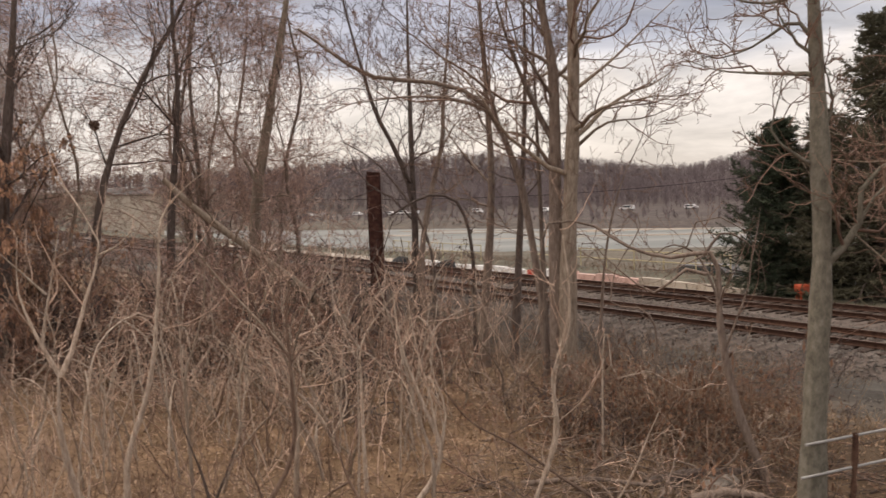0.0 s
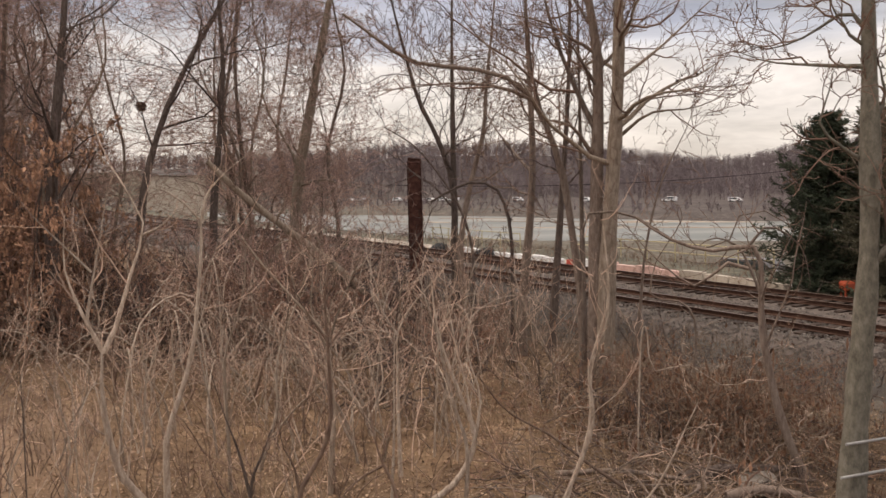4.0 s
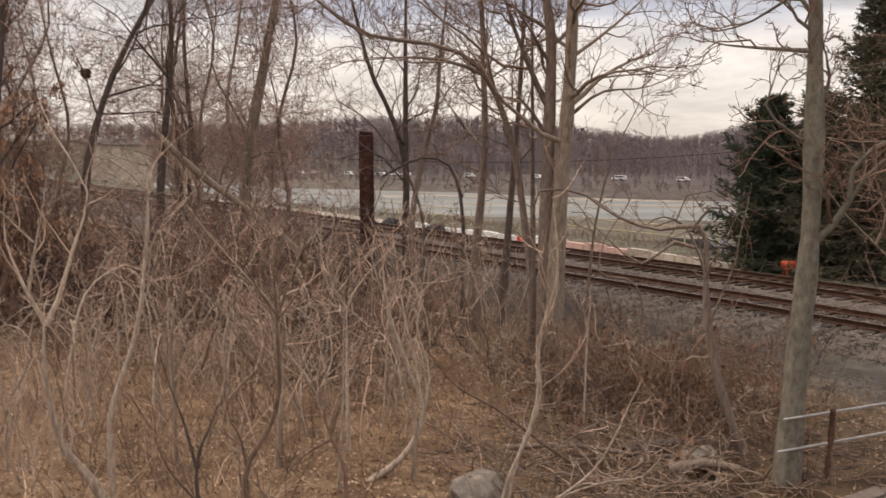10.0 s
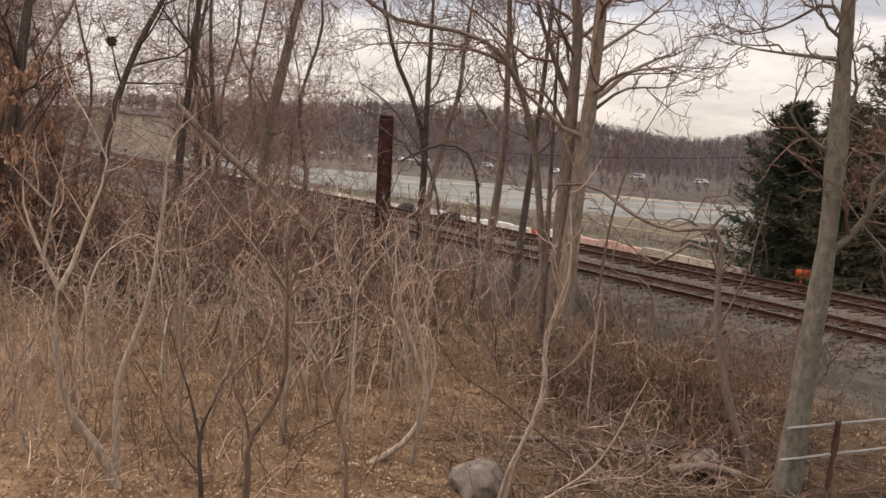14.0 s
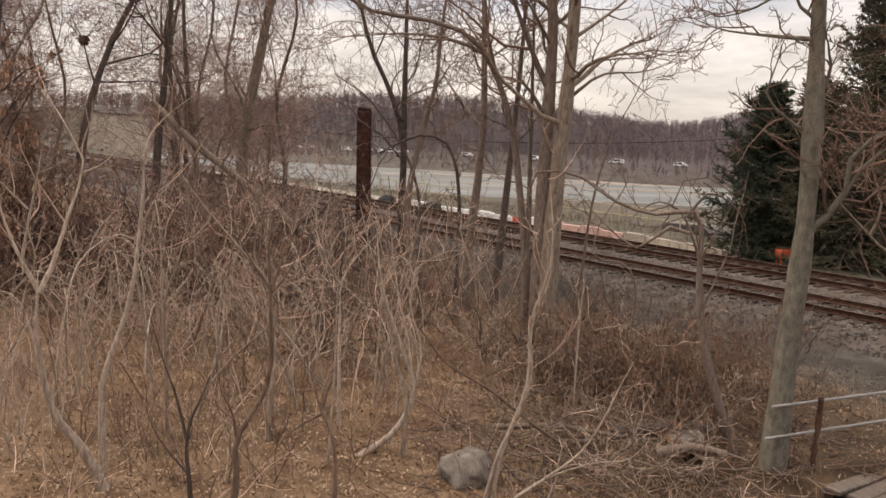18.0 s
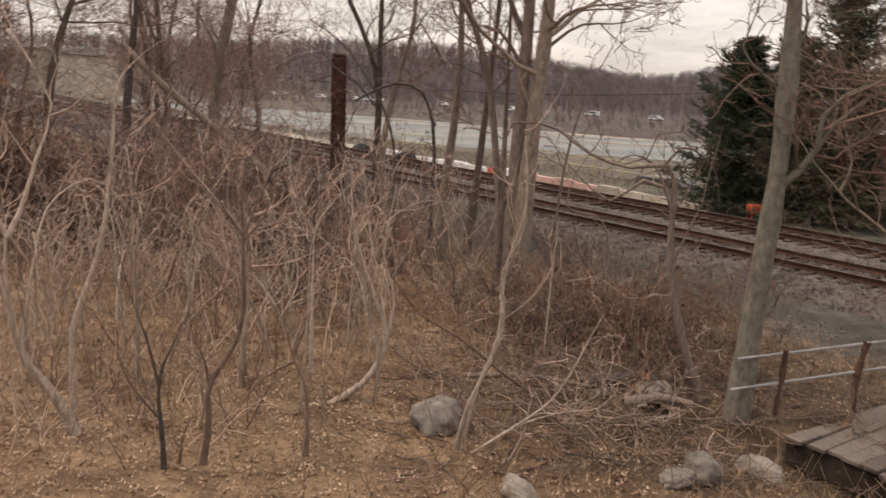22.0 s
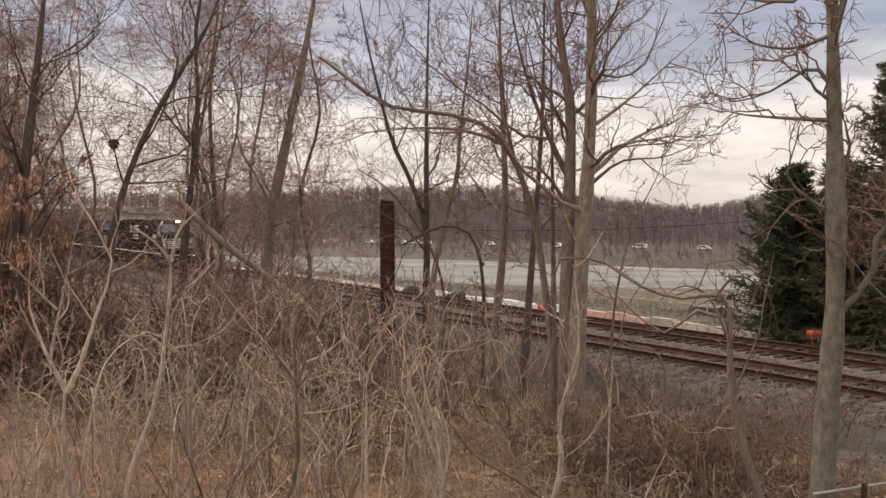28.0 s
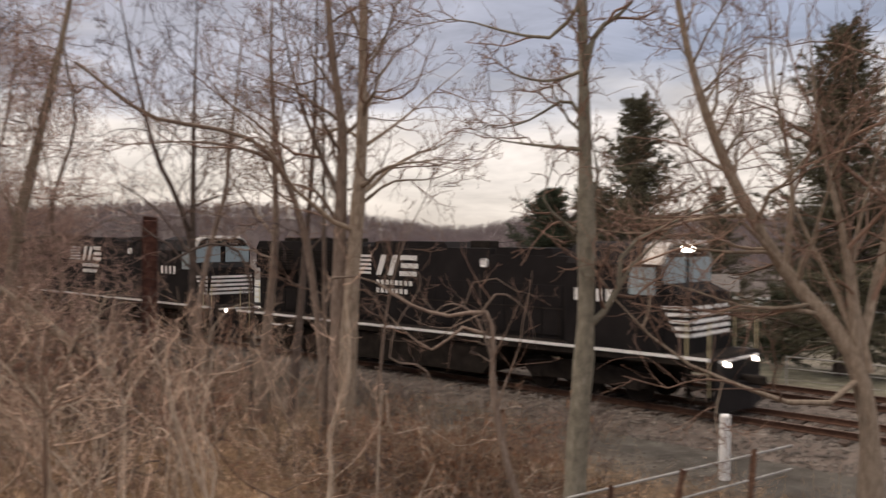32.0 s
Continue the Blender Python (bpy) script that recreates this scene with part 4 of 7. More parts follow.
# ---- the clump of trees before the track ----
bare_tree("bare_tree", (-0.47, 29.2, -0.5), [(-0.47, 29.2, -0.5), (-0.43, 29.2, 2.35), (-0.42, 29.2, 5.65), (-0.40, 29.2, 8.3), (-0.3, 29.3, 12.5)], 0.15,
          "slim dark leafless tree with a straight trunk", bark=BARK_DARK, twig=TWIG_DARK, limbs=12, u0=0.30, limb_len=0.28, group="tree clump")
bare_tree("bare_tree", (-0.28, 28.98, -0.5), [(-0.28, 28.98, -0.5), (-0.45, 29.0, 2.0), (-0.48, 29.0, 4.5), (-0.85, 29, 5.7), (-1.52, 28.96, 7.15), (-1.9, 28.94, 8.6), (-2.3, 28.9, 10.3), (-2.6, 28.9, 12)], 0.15,
          "leafless tree bending away from its neighbour", bark=BARK_DARK, twig=TWIG_DARK, limbs=12, u0=0.35, limb_len=0.30, group="tree clump")
bare_tree("bare_tree", (-0.05, 28.6, -0.5), [(-0.05, 28.6, -0.5), (-0.25, 28.7, 2.2), (0.21, 28.7, 4.7), (0.57, 28.7, 6.0), (0.7, 28.7, 7.6), (0.9, 28.7, 9.2), (1.1, 28.7, 11.5)], 0.13,
          "crooked slim leafless tree", limbs=11, u0=0.35, limb_len=0.28, group="tree clump")
bare_tree("bare_tree", (1.42, 24.8, -0.5), [(1.42, 24.82, -0.5), (1.56, 24.82, 1.6), (1.75, 24.8, 3.35), (1.85, 24.8, 5.1), (1.8, 24.8, 6.9), (1.71, 24.8, 9.5), (1.7, 24.8, 12)], 0.15,
          "grey-brown leafless tree in the clump", limbs=13, u0=0.35, limb_len=0.28, group="tree clump")
bare_tree("bare_tree", (2.32, 25.2, -0.5), [(2.32, 25.23, -0.5), (2.49, 25.2, 1.55), (2.62, 25.2, 3.2), (2.77, 25.2, 5.1), (2.9, 25.17, 7), (2.95, 25.16, 8.5), (3.0, 25.2, 12)], 0.13,
          "dark slim leafless tree in the clump", bark=BARK_DARK, twig=TWIG_DARK, limbs=12, u0=0.35, limb_len=0.25, group="tree clump")
bare_tree("bare_tree", (2.94, 22.3, -0.5), [(2.94, 22.3, -0.5), (2.9, 22.3, 1.5), (2.86, 22.3, 4.8), (2.83, 22.3, 7.5), (2.8, 22.3, 10)], 0.09,
          "thin straight leafless sapling beside the thick trunks", limbs=9, u0=0.35, limb_len=0.22, group="tree clump")
bare_tree("bare_tree", (3.07, 21.36, -0.5), [(3.07, 21.36, -0.5), (3.08, 21.36, 2), (3.11, 21.36, 4.1), (3.15, 21.35, 5.8), (3.15, 21.35, 7.4), (2.95, 21.37, 8.8), (2.7, 21.4, 11.5)], 0.22,
          "thick grey-brown leafless tree forking high up", bark=BARK, twig=TWIG, limbs=14, u0=0.45, limb_len=0.30, group="tree clump", tip=0.3,
          extra=[([(3.13, 21.35, 5.6), (2.8, 21.4, 6.3), (2.35, 21.5, 7.4), (1.9, 21.6, 9.0), (1.6, 21.7, 11)], 0.08)])
bare_tree("bare_tree", (3.24, 21.0, -0.5), [(3.24, 21.05, -0.5), (3.30, 21.05, 2.1), (3.41, 21.05, 4.1), (3.53, 21.03, 5.8), (3.6, 21.02, 7.4), (3.6, 21.02, 8.9), (3.6, 21, 12)], 0.23,
          "thick pale-barked leafless tree grown against a darker one", leaves=26, bark=BARK_OLIVE, limbs=15, u0=0.42, limb_len=0.32, group="tree clump", tip=0.35,
          extra=[([(3.52, 21.05, 5.4), (4.3, 21.0, 6.0), (5.3, 20.9, 6.1), (6.1, 20.8, 6.4)], 0.05), ([(3.58, 21.0, 6.8), (4.4, 20.8, 7.4), (5.4, 20.6, 8.3), (6.2, 20.5, 9.0)], 0.05)])
bare_tree("bare_tree", (2.85, 21.8, -0.5), [(2.85, 21.8, -0.5), (2.72, 21.7, 1.9), (2.53, 21.65, 3.35), (2.31, 21.68, 4.74), (2.0, 21.7, 5.7), (1.62, 21.74, 6.5), (1.15, 21.77, 6.93), (0.54, 21.8, 7.16), (-0.42, 21.8, 7.3), (-1.43, 21.75, 7.5), (-2.1, 21.7, 8.0), (-2.9, 21.6, 8.6)], 0.12,
          "leaning leafless tree arching low over the brush", bark=BARK, limbs=16, u0=0.45, limb_len=0.14, group="tree clump", tip=0.22,
          extra=[([(1.62, 21.74, 6.45), (1.0, 21.78, 6.73), (0.46, 21.8, 6.85), (-0.36, 21.8, 6.9), (-1.33, 21.76, 6.82), (-2.5, 21.66, 6.7)], 0.055), ([(1.9, 21.7, 5.9), (1.6, 21.6, 7.2), (1.5, 21.5, 8.6), (1.2, 21.4, 10)], 0.05)])
bare_tree("bare_tree", (1.15, 24.0, -0.5), [(1.15, 24, -0.5), (1.2, 23.97, 1.7), (1.17, 23.97, 2.97), (1.05, 23.98, 3.74), (0.77, 24, 4.3), (0.16, 24, 4.47), (-0.54, 24, 4.2), (-1.0, 24, 3.95)], 0.07,
          "dark vine bent over into a low hoop", bark=BARK_DARK, twig=TWIG_DARK, limbs=7, u0=0.4, limb_len=0.14, group="tree clump", fine=(4, 3, 0), tip=0.4)
bare_tree("bare_tree", (4.0, 21.6, -0.5), [(4.0, 21.6, -0.5), (4.2, 21.6, 1.5), (4.31, 21.57, 2.7), (4.76, 21.48, 4.6), (5.31, 21.35, 5.8), (5.5, 21.3, 6.4)], 0.05,
          "slender leaning sapling with a few clinging leaves", leaves=14, limbs=9, u0=0.4, limb_len=0.25, group="tree clump", fine=(4, 4, 0))

# dark rusted post before the track
bm = B()
box(bm, (0.46, 0.40, 5.7), (0, 0, 2.8), bevel=0.03)
p = thing("rusted_post", (-1.95, 33.27, gz(-1.95, 33.27)), "dark rusted steel post with a ragged top", "post")
part("shaft", bm, RUST, p)
bm = B()
for dx in (-0.24, 0.24):
    box(bm, (0.05, 0.52, 5.72), (dx, 0, 2.8), bevel=0.01)
part("flange", bm, RUST, p)
bm = B()
box(bm, (0.5, 0.16, 0.18), (0, 0.02, 5.7), 0.12, bevel=0.03, axis="Y")
part("cap", bm, RUST, p)

# the tree at the fence
bare_tree("bare_tree", (5.69, 13.14, -0.5), [(5.69, 13.14, -0.5), (5.78, 13.1, 1.7), (5.86, 13.06, 3.2), (5.86, 13.06, 4.8), (5.82, 13.08, 6.4), (5.78, 13.1, 8), (5.7, 13.1, 10.5)], 0.19,
          "tall grey-barked leafless tree beside the pipe fence", bark=BARK_GREY, twig=TWIG, limbs=9, u0=0.45, limb_len=0.20, tip=0.3, fine=(6, 5, 3), wig=0.30, lthick=0.28,
          extra=[([(5.83, 13.06, 3.2), (6.1, 12.94, 3.5), (6.31, 12.83, 3.87), (6.37, 12.8, 4.47), (7.0, 12.47, 4.92), (7.54, 12.15, 5.22), (8.04, 11.83, 5.4)], 0.07),
                 ([(5.83, 13.06, 3.2), (6.17, 12.9, 3.6), (6.52, 12.73, 4.3), (6.87, 12.54, 4.66), (7.3, 12.3, 5.2)], 0.055),
                 ([(5.80, 13.08, 7.3), (6.0, 12.98, 8.0), (6.37, 12.8, 8.3), (6.8, 12.7, 9.2)], 0.07),
                 ([(5.81, 13.06, 6.1), (5.1, 13.36, 6.18), (4.53, 13.56, 6.27), (4.0, 13.7, 6.5)], 0.045),
                 ([(5.76, 13.1, 6.65), (5.61, 13.16, 6.87), (5.0, 13.39, 6.58), (4.52, 13.57, 6.45), (4.1, 13.65, 6.6)], 0.04),
                 ([(5.86, 13.04, 7.4), (5.32, 13.27, 7.2), (4.67, 13.52, 7.38), (4.3, 13.6, 7.8)], 0.04),
                 ([(5.78, 13.08, 8.5), (5.31, 13.28, 7.9), (4.66, 13.52, 8.0), (3.81, 13.78, 8.2), (3.0, 14.0, 8.0)], 0.045)])
# the spreading tree at the end of the fence
bare_tree("bare_tree", (11.62, 13.35, -0.5), [(11.62, 13.35, -0.5), (11.5, 13.44, 1.9), (11.38, 13.54, 2.5), (10.44, 14.29, 4.1), (9.7, 14.8, 5.7), (9.0, 15.2, 7.9), (8.7, 15.4, 9.6)], 0.20,
          "spreading leafless tree with long pale forking limbs", bark=BARK_OLIVE, twig=TWIG, limbs=22, lthick=0.42, u0=0.35, limb_len=0.26, fine=(6, 5, 3), tip=0.25,
          extra=[([(11.45, 13.5, 2.2), (10.4, 13.3, 1.75), (9.4, 13.56, 2.0), (8.76, 14.0, 2.26), (8.13, 14.36, 2.6), (7.68, 14.61, 3.06), (7.2, 14.85, 3.63), (6.75, 15.06, 4.32), (6.4, 15.2, 5.0)], 0.066),
                 ([(11.51, 13.45, 2.3), (11.32, 13.61, 3.1), (11.06, 13.82, 3.92), (10.71, 14.09, 4.85), (10.46, 14.28, 5.69), (10.42, 14.31, 6.53), (10.37, 14.35, 7.37)], 0.085),
                 ([(11.58, 13.39, 2.3), (11.42, 13.52, 3.32), (11.34, 13.59, 4.34), (11.47, 13.48, 5.36), (11.64, 13.34, 6.37), (11.72, 13.27, 7.38)], 0.075),
                 ([(7.68, 14.61, 3.06), (7.79, 14.54, 3.46), (7.61, 14.64, 4.45), (8.0, 14.4, 5.2)], 0.03),
                 ([(8.9, 13.9, 2.2), (8.7, 13.8, 1.4), (8.9, 13.7, 0.9), (8.6, 13.7, 0.5)], 0.02),
                 ([(11.4, 13.5, 2.5), (11.2, 13.6, 4.5), (10.8, 13.8, 6.5), (10.6, 14, 9)], 0.11),
                 ([(11.4, 13.5, 2.5), (12.0, 13.6, 4.5), (12.6, 13.8, 7), (12.8, 14, 9.5)], 0.11),
                 ([(10.44, 14.29, 4.1), (10.5, 14.2, 5.8), (10.0, 14.1, 7.5), (9.9, 14.1, 9.4)], 0.08)])


# ---- saplings of the foreground ----
def sapling(points, r, label, limbs=5, fine=(3, 2, 0), mats=None, extra=(), u0=0.35, limb_len=0.30, angle=36):
    b, tw = mats or (BARK_PALE, TWIG_PALE)
    pts = [tuple(p) for p in points]
    base = (pts[0][0], pts[0][1], gz(pts[0][0], pts[0][1]) - 0.08)
    pts[0] = base
    return bare_tree("sapling", base, pts, r, label, limbs=limbs, u0=u0, bark=b, twig=tw, fine=fine, limb_len=limb_len, angle=angle, up=0.14, extra=extra,
                     group="foreground saplings", category="sapling", tip=0.2, wig=0.13, rmin=0.0062)


sapling([(-4.28, 12.06, -0.45), (-4.57, 11.96, 0.15), (-4.87, 11.84, 0.65), (-4.99, 11.79, 1.23), (-5.04, 11.76, 1.8), (-5.02, 11.78, 2.39)], 0.085, "pale crooked sapling forking from the leaf litter", limbs=3,
        extra=[([(-5.0, 11.79, 2.37), (-5.18, 11.71, 2.81), (-5.32, 11.64, 3.24), (-5.39, 11.61, 3.54), (-5.39, 11.61, 3.85), (-5.35, 11.63, 4.29)], 0.040),
               ([(-5.18, 11.71, 2.81), (-5.1, 11.74, 3.26), (-4.99, 11.79, 3.83), (-4.91, 11.82, 4.28), (-4.84, 11.85, 4.66)], 0.028),
               ([(-5.0, 11.79, 2.37), (-4.83, 11.85, 2.74), (-4.67, 11.92, 3.31), (-4.49, 11.99, 3.84), (-4.44, 12.01, 4.03), (-4.51, 11.98, 4.35), (-4.67, 11.92, 4.62), (-4.8, 11.87, 4.92), (-4.96, 11.8, 5.11)], 0.042),
               ([(-4.47, 12.0, 3.96), (-4.24, 12.08, 4.07), (-4.03, 12.15, 4.26), (-3.7, 12.2, 4.3)], 0.020),
               ([(-5.09, 11.74, 3.49), (-5.37, 11.62, 3.84), (-5.72, 11.45, 4.3), (-5.89, 11.36, 4.6)], 0.020)])
sapling([(-4.39, 12.24, -0.45), (-4.38, 12.24, 0.4), (-4.36, 12.24, 0.99), (-4.08, 12.34, 1.85), (-3.96, 12.38, 2.32), (-3.87, 12.41, 2.96), (-3.79, 12.43, 3.76), (-3.77, 12.44, 4.08), (-4.02, 12.36, 4.41), (-4.23, 12.29, 4.57)], 0.060, "tall pale sapling bending back at its tip", limbs=4,
        extra=[([(-3.77, 12.44, 4.08), (-3.69, 12.47, 4.48), (-3.42, 12.54, 4.8), (-3.03, 12.64, 5.11)], 0.026)])
sapling([(-2.8, 10.95, -0.49), (-2.83, 10.94, 0.14), (-2.85, 10.93, 0.61), (-2.8, 10.95, 0.91), (-2.67, 10.98, 1.21), (-2.56, 11.01, 1.5)], 0.042, "dark brown forked shrub stem in leaf litter", mats=(BARK_DARK, TWIG), limbs=6, fine=(3, 3, 0),
        extra=[([(-2.85, 10.94, 0.65), (-2.98, 10.9, 1.3), (-3.1, 10.87, 1.68), (-3.28, 10.81, 2.42)], 0.026), ([(-2.84, 10.94, 0.2), (-3.2, 10.9, 0.7), (-3.4, 10.85, 1.3)], 0.018)])
sapling([(-2.36, 11.15, -0.57), (-2.27, 11.17, 0.06), (-2.26, 11.17, 0.61), (-2.13, 11.2, 0.84), (-1.98, 11.23, 1.07), (-1.85, 11.25, 1.45), (-1.83, 11.25, 2.06), (-1.84, 11.25, 2.59), (-1.86, 11.25, 3.1), (-1.79, 11.26, 3.61)], 0.048, "brown-stemmed bushy sapling in leaf litter", mats=(BARK_WARM, TWIG), limbs=6,
        extra=[([(-2.26, 11.17, 0.58), (-2.34, 11.16, 1.01), (-2.45, 11.13, 1.24), (-2.46, 11.13, 1.62)], 0.024), ([(-2.65, 11.09, -0.5), (-2.53, 11.11, 0.08), (-2.31, 11.16, 0.38)], 0.026),
               ([(-1.84, 11.25, 2.59), (-2.1, 11.2, 3.0), (-2.3, 11.2, 3.5), (-2.2, 11.2, 4.0)], 0.018), ([(-1.84, 11.25, 2.5), (-1.55, 11.3, 2.9), (-1.4, 11.3, 3.5)], 0.016)])
sapling([(-1.01, 11.35, -0.59), (-1.0, 11.36, 0.1), (-1.06, 11.35, 0.66), (-1.17, 11.34, 0.9), (-1.28, 11.33, 1.29), (-1.32, 11.32, 1.67)], 0.036, "dark crooked shrub stem in leaf litter", mats=(BARK_WARM, TWIG), limbs=5, fine=(3, 3, 0),
        extra=[([(-1.17, 11.34, 0.9), (-1.47, 11.31, 0.74), (-1.77, 11.26, 0.44), (-1.99, 11.23, 0.05)], 0.020)])
sapling([(-1.25, 12.94, -0.45), (-1.21, 12.94, 0.09), (-1.17, 12.95, 0.81), (-1.15, 12.95, 1.34), (-1.13, 12.95, 2.03), (-1.11, 12.95, 2.54)], 0.026, "whitish thin sapling with broken side twigs", limbs=6, fine=(3, 2, 0))
sapling([(-0.12, 13.3, -0.45), (-0.1, 13.3, 0.63), (-0.24, 13.3, 1.09), (-0.38, 13.29, 1.71), (-0.52, 13.29, 2.33), (-0.69, 13.28, 2.93), (-0.83, 13.27, 3.53)], 0.034, "thin bright pale stem leaning from the brush", limbs=4, fine=(3, 2, 0),
        extra=[([(0.01, 13.3, 0.73), (-0.07, 13.3, 1.45), (-0.21, 13.3, 2.07), (-0.3, 13.3, 2.59), (-0.4, 13.29, 3.45)], 0.026)])
sapling([(-2.3, 13.8, -0.45), (-2.26, 13.82, 0.22), (-2.2, 13.83, 0.94), (-2.23, 13.82, 1.67), (-2.27, 13.82, 2.12), (-2.73, 13.73, 2.76), (-3.3, 13.61, 3.49), (-3.58, 13.53, 3.93)], 0.045, "olive-barked sapling forking wide in the undergrowth", mats=(BARK_OLIVE, TWIG_PALE), limbs=5,
        extra=[([(-2.26, 13.82, 2.03), (-2.08, 13.84, 2.56), (-1.86, 13.88, 3.09), (-1.49, 13.92, 3.8)], 0.026), ([(-2.25, 13.82, 1.9), (-2.5, 13.8, 2.6), (-2.45, 13.8, 3.3), (-2.6, 13.8, 4.1)], 0.022)])
sapling([(-1.25, 14.95, -0.45), (-1.26, 14.95, 1.02), (-1.25, 14.95, 1.6), (-1.24, 14.95, 1.99), (-1.05, 14.96, 2.37), (-0.56, 14.99, 2.94)], 0.040, "pale sapling with a wide open fork", limbs=4,
        extra=[([(-1.24, 14.95, 1.99), (-1.48, 14.93, 2.38), (-1.61, 14.91, 2.96), (-1.98, 14.87, 3.55)], 0.024)])
sapling([(-3.95, 13.95, -0.45), (-3.95, 13.95, 0.47), (-3.96, 13.95, 1.29), (-3.94, 13.95, 1.93), (-3.78, 14.0, 2.37), (-3.6, 14.05, 3.09), (-3.57, 14.05, 3.81)], 0.036, "slender upright pale-barked sapling in leaf litter", limbs=5, mats=(BARK_OLIVE, TWIG))
sapling([(-5.12, 9.74, 0.0), (-5.12, 9.74, 1.1), (-5.1, 9.74, 2.06), (-5.11, 9.74, 2.7)], 0.016, "thin dark whip standing in leaf litter", limbs=2, fine=(2, 2, 0), mats=(BARK_DARK, TWIG))
sapling([(-5.49, 9.53, 0.0), (-5.5, 9.53, 1.15), (-5.48, 9.53, 2.23), (-5.5, 9.53, 2.8)], 0.015, "thin dark whip standing in leaf litter", limbs=2, fine=(2, 2, 0), mats=(BARK_DARK, TWIG))
sapling([(-0.87, 13.29, -0.45), (-0.23, 13.32, 0.0), (0.05, 13.32, 0.68), (-0.15, 13.32, 1.27), (-0.49, 13.31, 2.33), (-0.57, 13.31, 3.1)], 0.055, "pale bent sapling lying low then rising", limbs=5,
        extra=[([(0.05, 13.32, 0.66), (0.14, 13.3, 1.3), (-0.05, 13.3, 2.0), (0.1, 13.3, 2.9)], 0.03)])
sapling([(1.11, 11.56, -0.45), (1.26, 11.54, 0.37), (1.55, 11.51, 1.26), (1.59, 11.5, 2.2), (1.81, 11.47, 3.04), (1.75, 11.48, 4.0)], 0.035, "pale curling vine stem rising in the brush", limbs=5)
sapling([(5.61, 14.61, -0.45), (5.27, 14.74, 0.28), (4.92, 14.85, 1.87), (4.67, 14.94, 3.4), (4.31, 15.04, 3.3), (3.47, 15.26, 3.5), (2.88, 15.38, 3.9)], 0.085, "dark sapling arching over into a hook", mats=(BARK, TWIG), limbs=8,
        extra=[([(4.7, 14.9, 3.0), (4.4, 15, 3.1), (3.9, 15.1, 2.7), (3.3, 15.2, 3.1), (2.6, 15.3, 3.9)], 0.035), ([(4.67, 14.94, 3.3), (5.0, 14.9, 3.7), (5.5, 14.8, 3.4), (5.7, 14.8, 2.7)], 0.03)])
# many more saplings, grown from a few forms
def fork_form(h, r, lean):
    """Trunk and forks of a crooked sapling: each fork leaves at a narrow angle and bends up again."""
    def stem(q, d, length, n):
        pts = [tuple(q)]
        for _ in range(n):
            d = (d.normalized() + Vector((random.uniform(-0.40, 0.40), random.uniform(-0.40, 0.40), 0.13))).normalized()
            q = q + d * length / n
            pts.append(tuple(q))
        return pts

    trunk = stem(Vector((0, 0, -0.12)), Vector((lean * random.uniform(0.6, 1), random.uniform(-0.4, 0.4), 1)), h, 7)
    out = []
    for i, k in ((1, 0.75), (3, 0.52), (4, 0.42), (5, 0.3)):
        if random.random() < 0.22:
            continue
        q = Vector(trunk[i])
        away = Vector((random.choice((-1, 1)) * random.uniform(0.45, 1.0), random.uniform(-0.7, 0.7), 1))
        br = stem(q, away, h * k * random.uniform(0.8, 1.1), 5)
        out.append((br, r * (0.80 - 0.09 * i)))
        for j in (1, 3):
            if random.random() < 0.8:
                side = Vector((random.uniform(-1.1, 1.1), random.uniform(-1.1, 1.1), 0.7))
                out.append((stem(Vector(br[j]), side, h * k * 0.5 * random.uniform(0.7, 1.1), 4), r * (0.42 - 0.05 * j)))
    return trunk, out


FORMS = []
for k in range(14):
    h, r = random.uniform(2.6, 4.6), random.uniform(0.022, 0.042)
    pts, forks = fork_form(h, r, random.choice((-1, 1)) * random.uniform(0.1, 0.7))
    look_ = (("pale", BARK_PALE, TWIG_PALE), ("pale", BARK_OLIVE, TWIG_PALE), ("brown", BARK_OLIVE, TWIG), ("brown", BARK_WARM, TWIG_RED))[k % 4]
    FORMS.append(bare_tree("sapling", (0, 0, 0), pts, r, look_[0] + " crooked leafless sapling with long narrow forks", limbs=2, u0=0.5,
                           bark=look_[1], twig=look_[2], fine=(3, 2, 0), limb_len=0.3, angle=36, up=0.10, group="foreground saplings",
                           category="sapling", tip=0.3, wig=0.15, rmin=0.0075, lthick=0.62, lk=1.1, extra=forks))
n_put = 0
while n_put < 46:
    a, r = radians(random.uniform(-33, 6)), math.sqrt(random.uniform(13.2**2, 26.5**2))
    x, y = r * math.sin(a), r * math.cos(a)
    if x > -1.5 and r < 18:
        continue
    m = Matrix.Translation((x, y, gz(x, y) - 0.03)) @ Matrix.Rotation(random.uniform(0, 6.28), 4, "Z") @ Matrix.Scale(random.uniform(0.6, 1.1), 4)
    src = FORMS[n_put % 14]
    if n_put < 14:
        src.matrix_basis = m
    else:
        c = copy_thing(src, m)
        c.scale = m.to_scale()
    n_put += 1
# long leaning stem in the thicket
bare_tree("leaning_stem", (-1.17, 25.47, -0.55), [(-1.17, 25.47, -0.55), (-2.21, 25.4, 0.63), (-3.31, 25.28, 1.62), (-4.38, 25.12, 2.61), (-5.41, 24.92, 3.47), (-6.38, 24.69, 4.32), (-7.18, 24.47, 5.2)], 0.17,
          "long half-fallen grey trunk leaning through the thicket", bark=BARK_OLIVE, limbs=10, u0=0.2, limb_len=0.22, angle=55, fine=(4, 3, 0), tip=0.45)

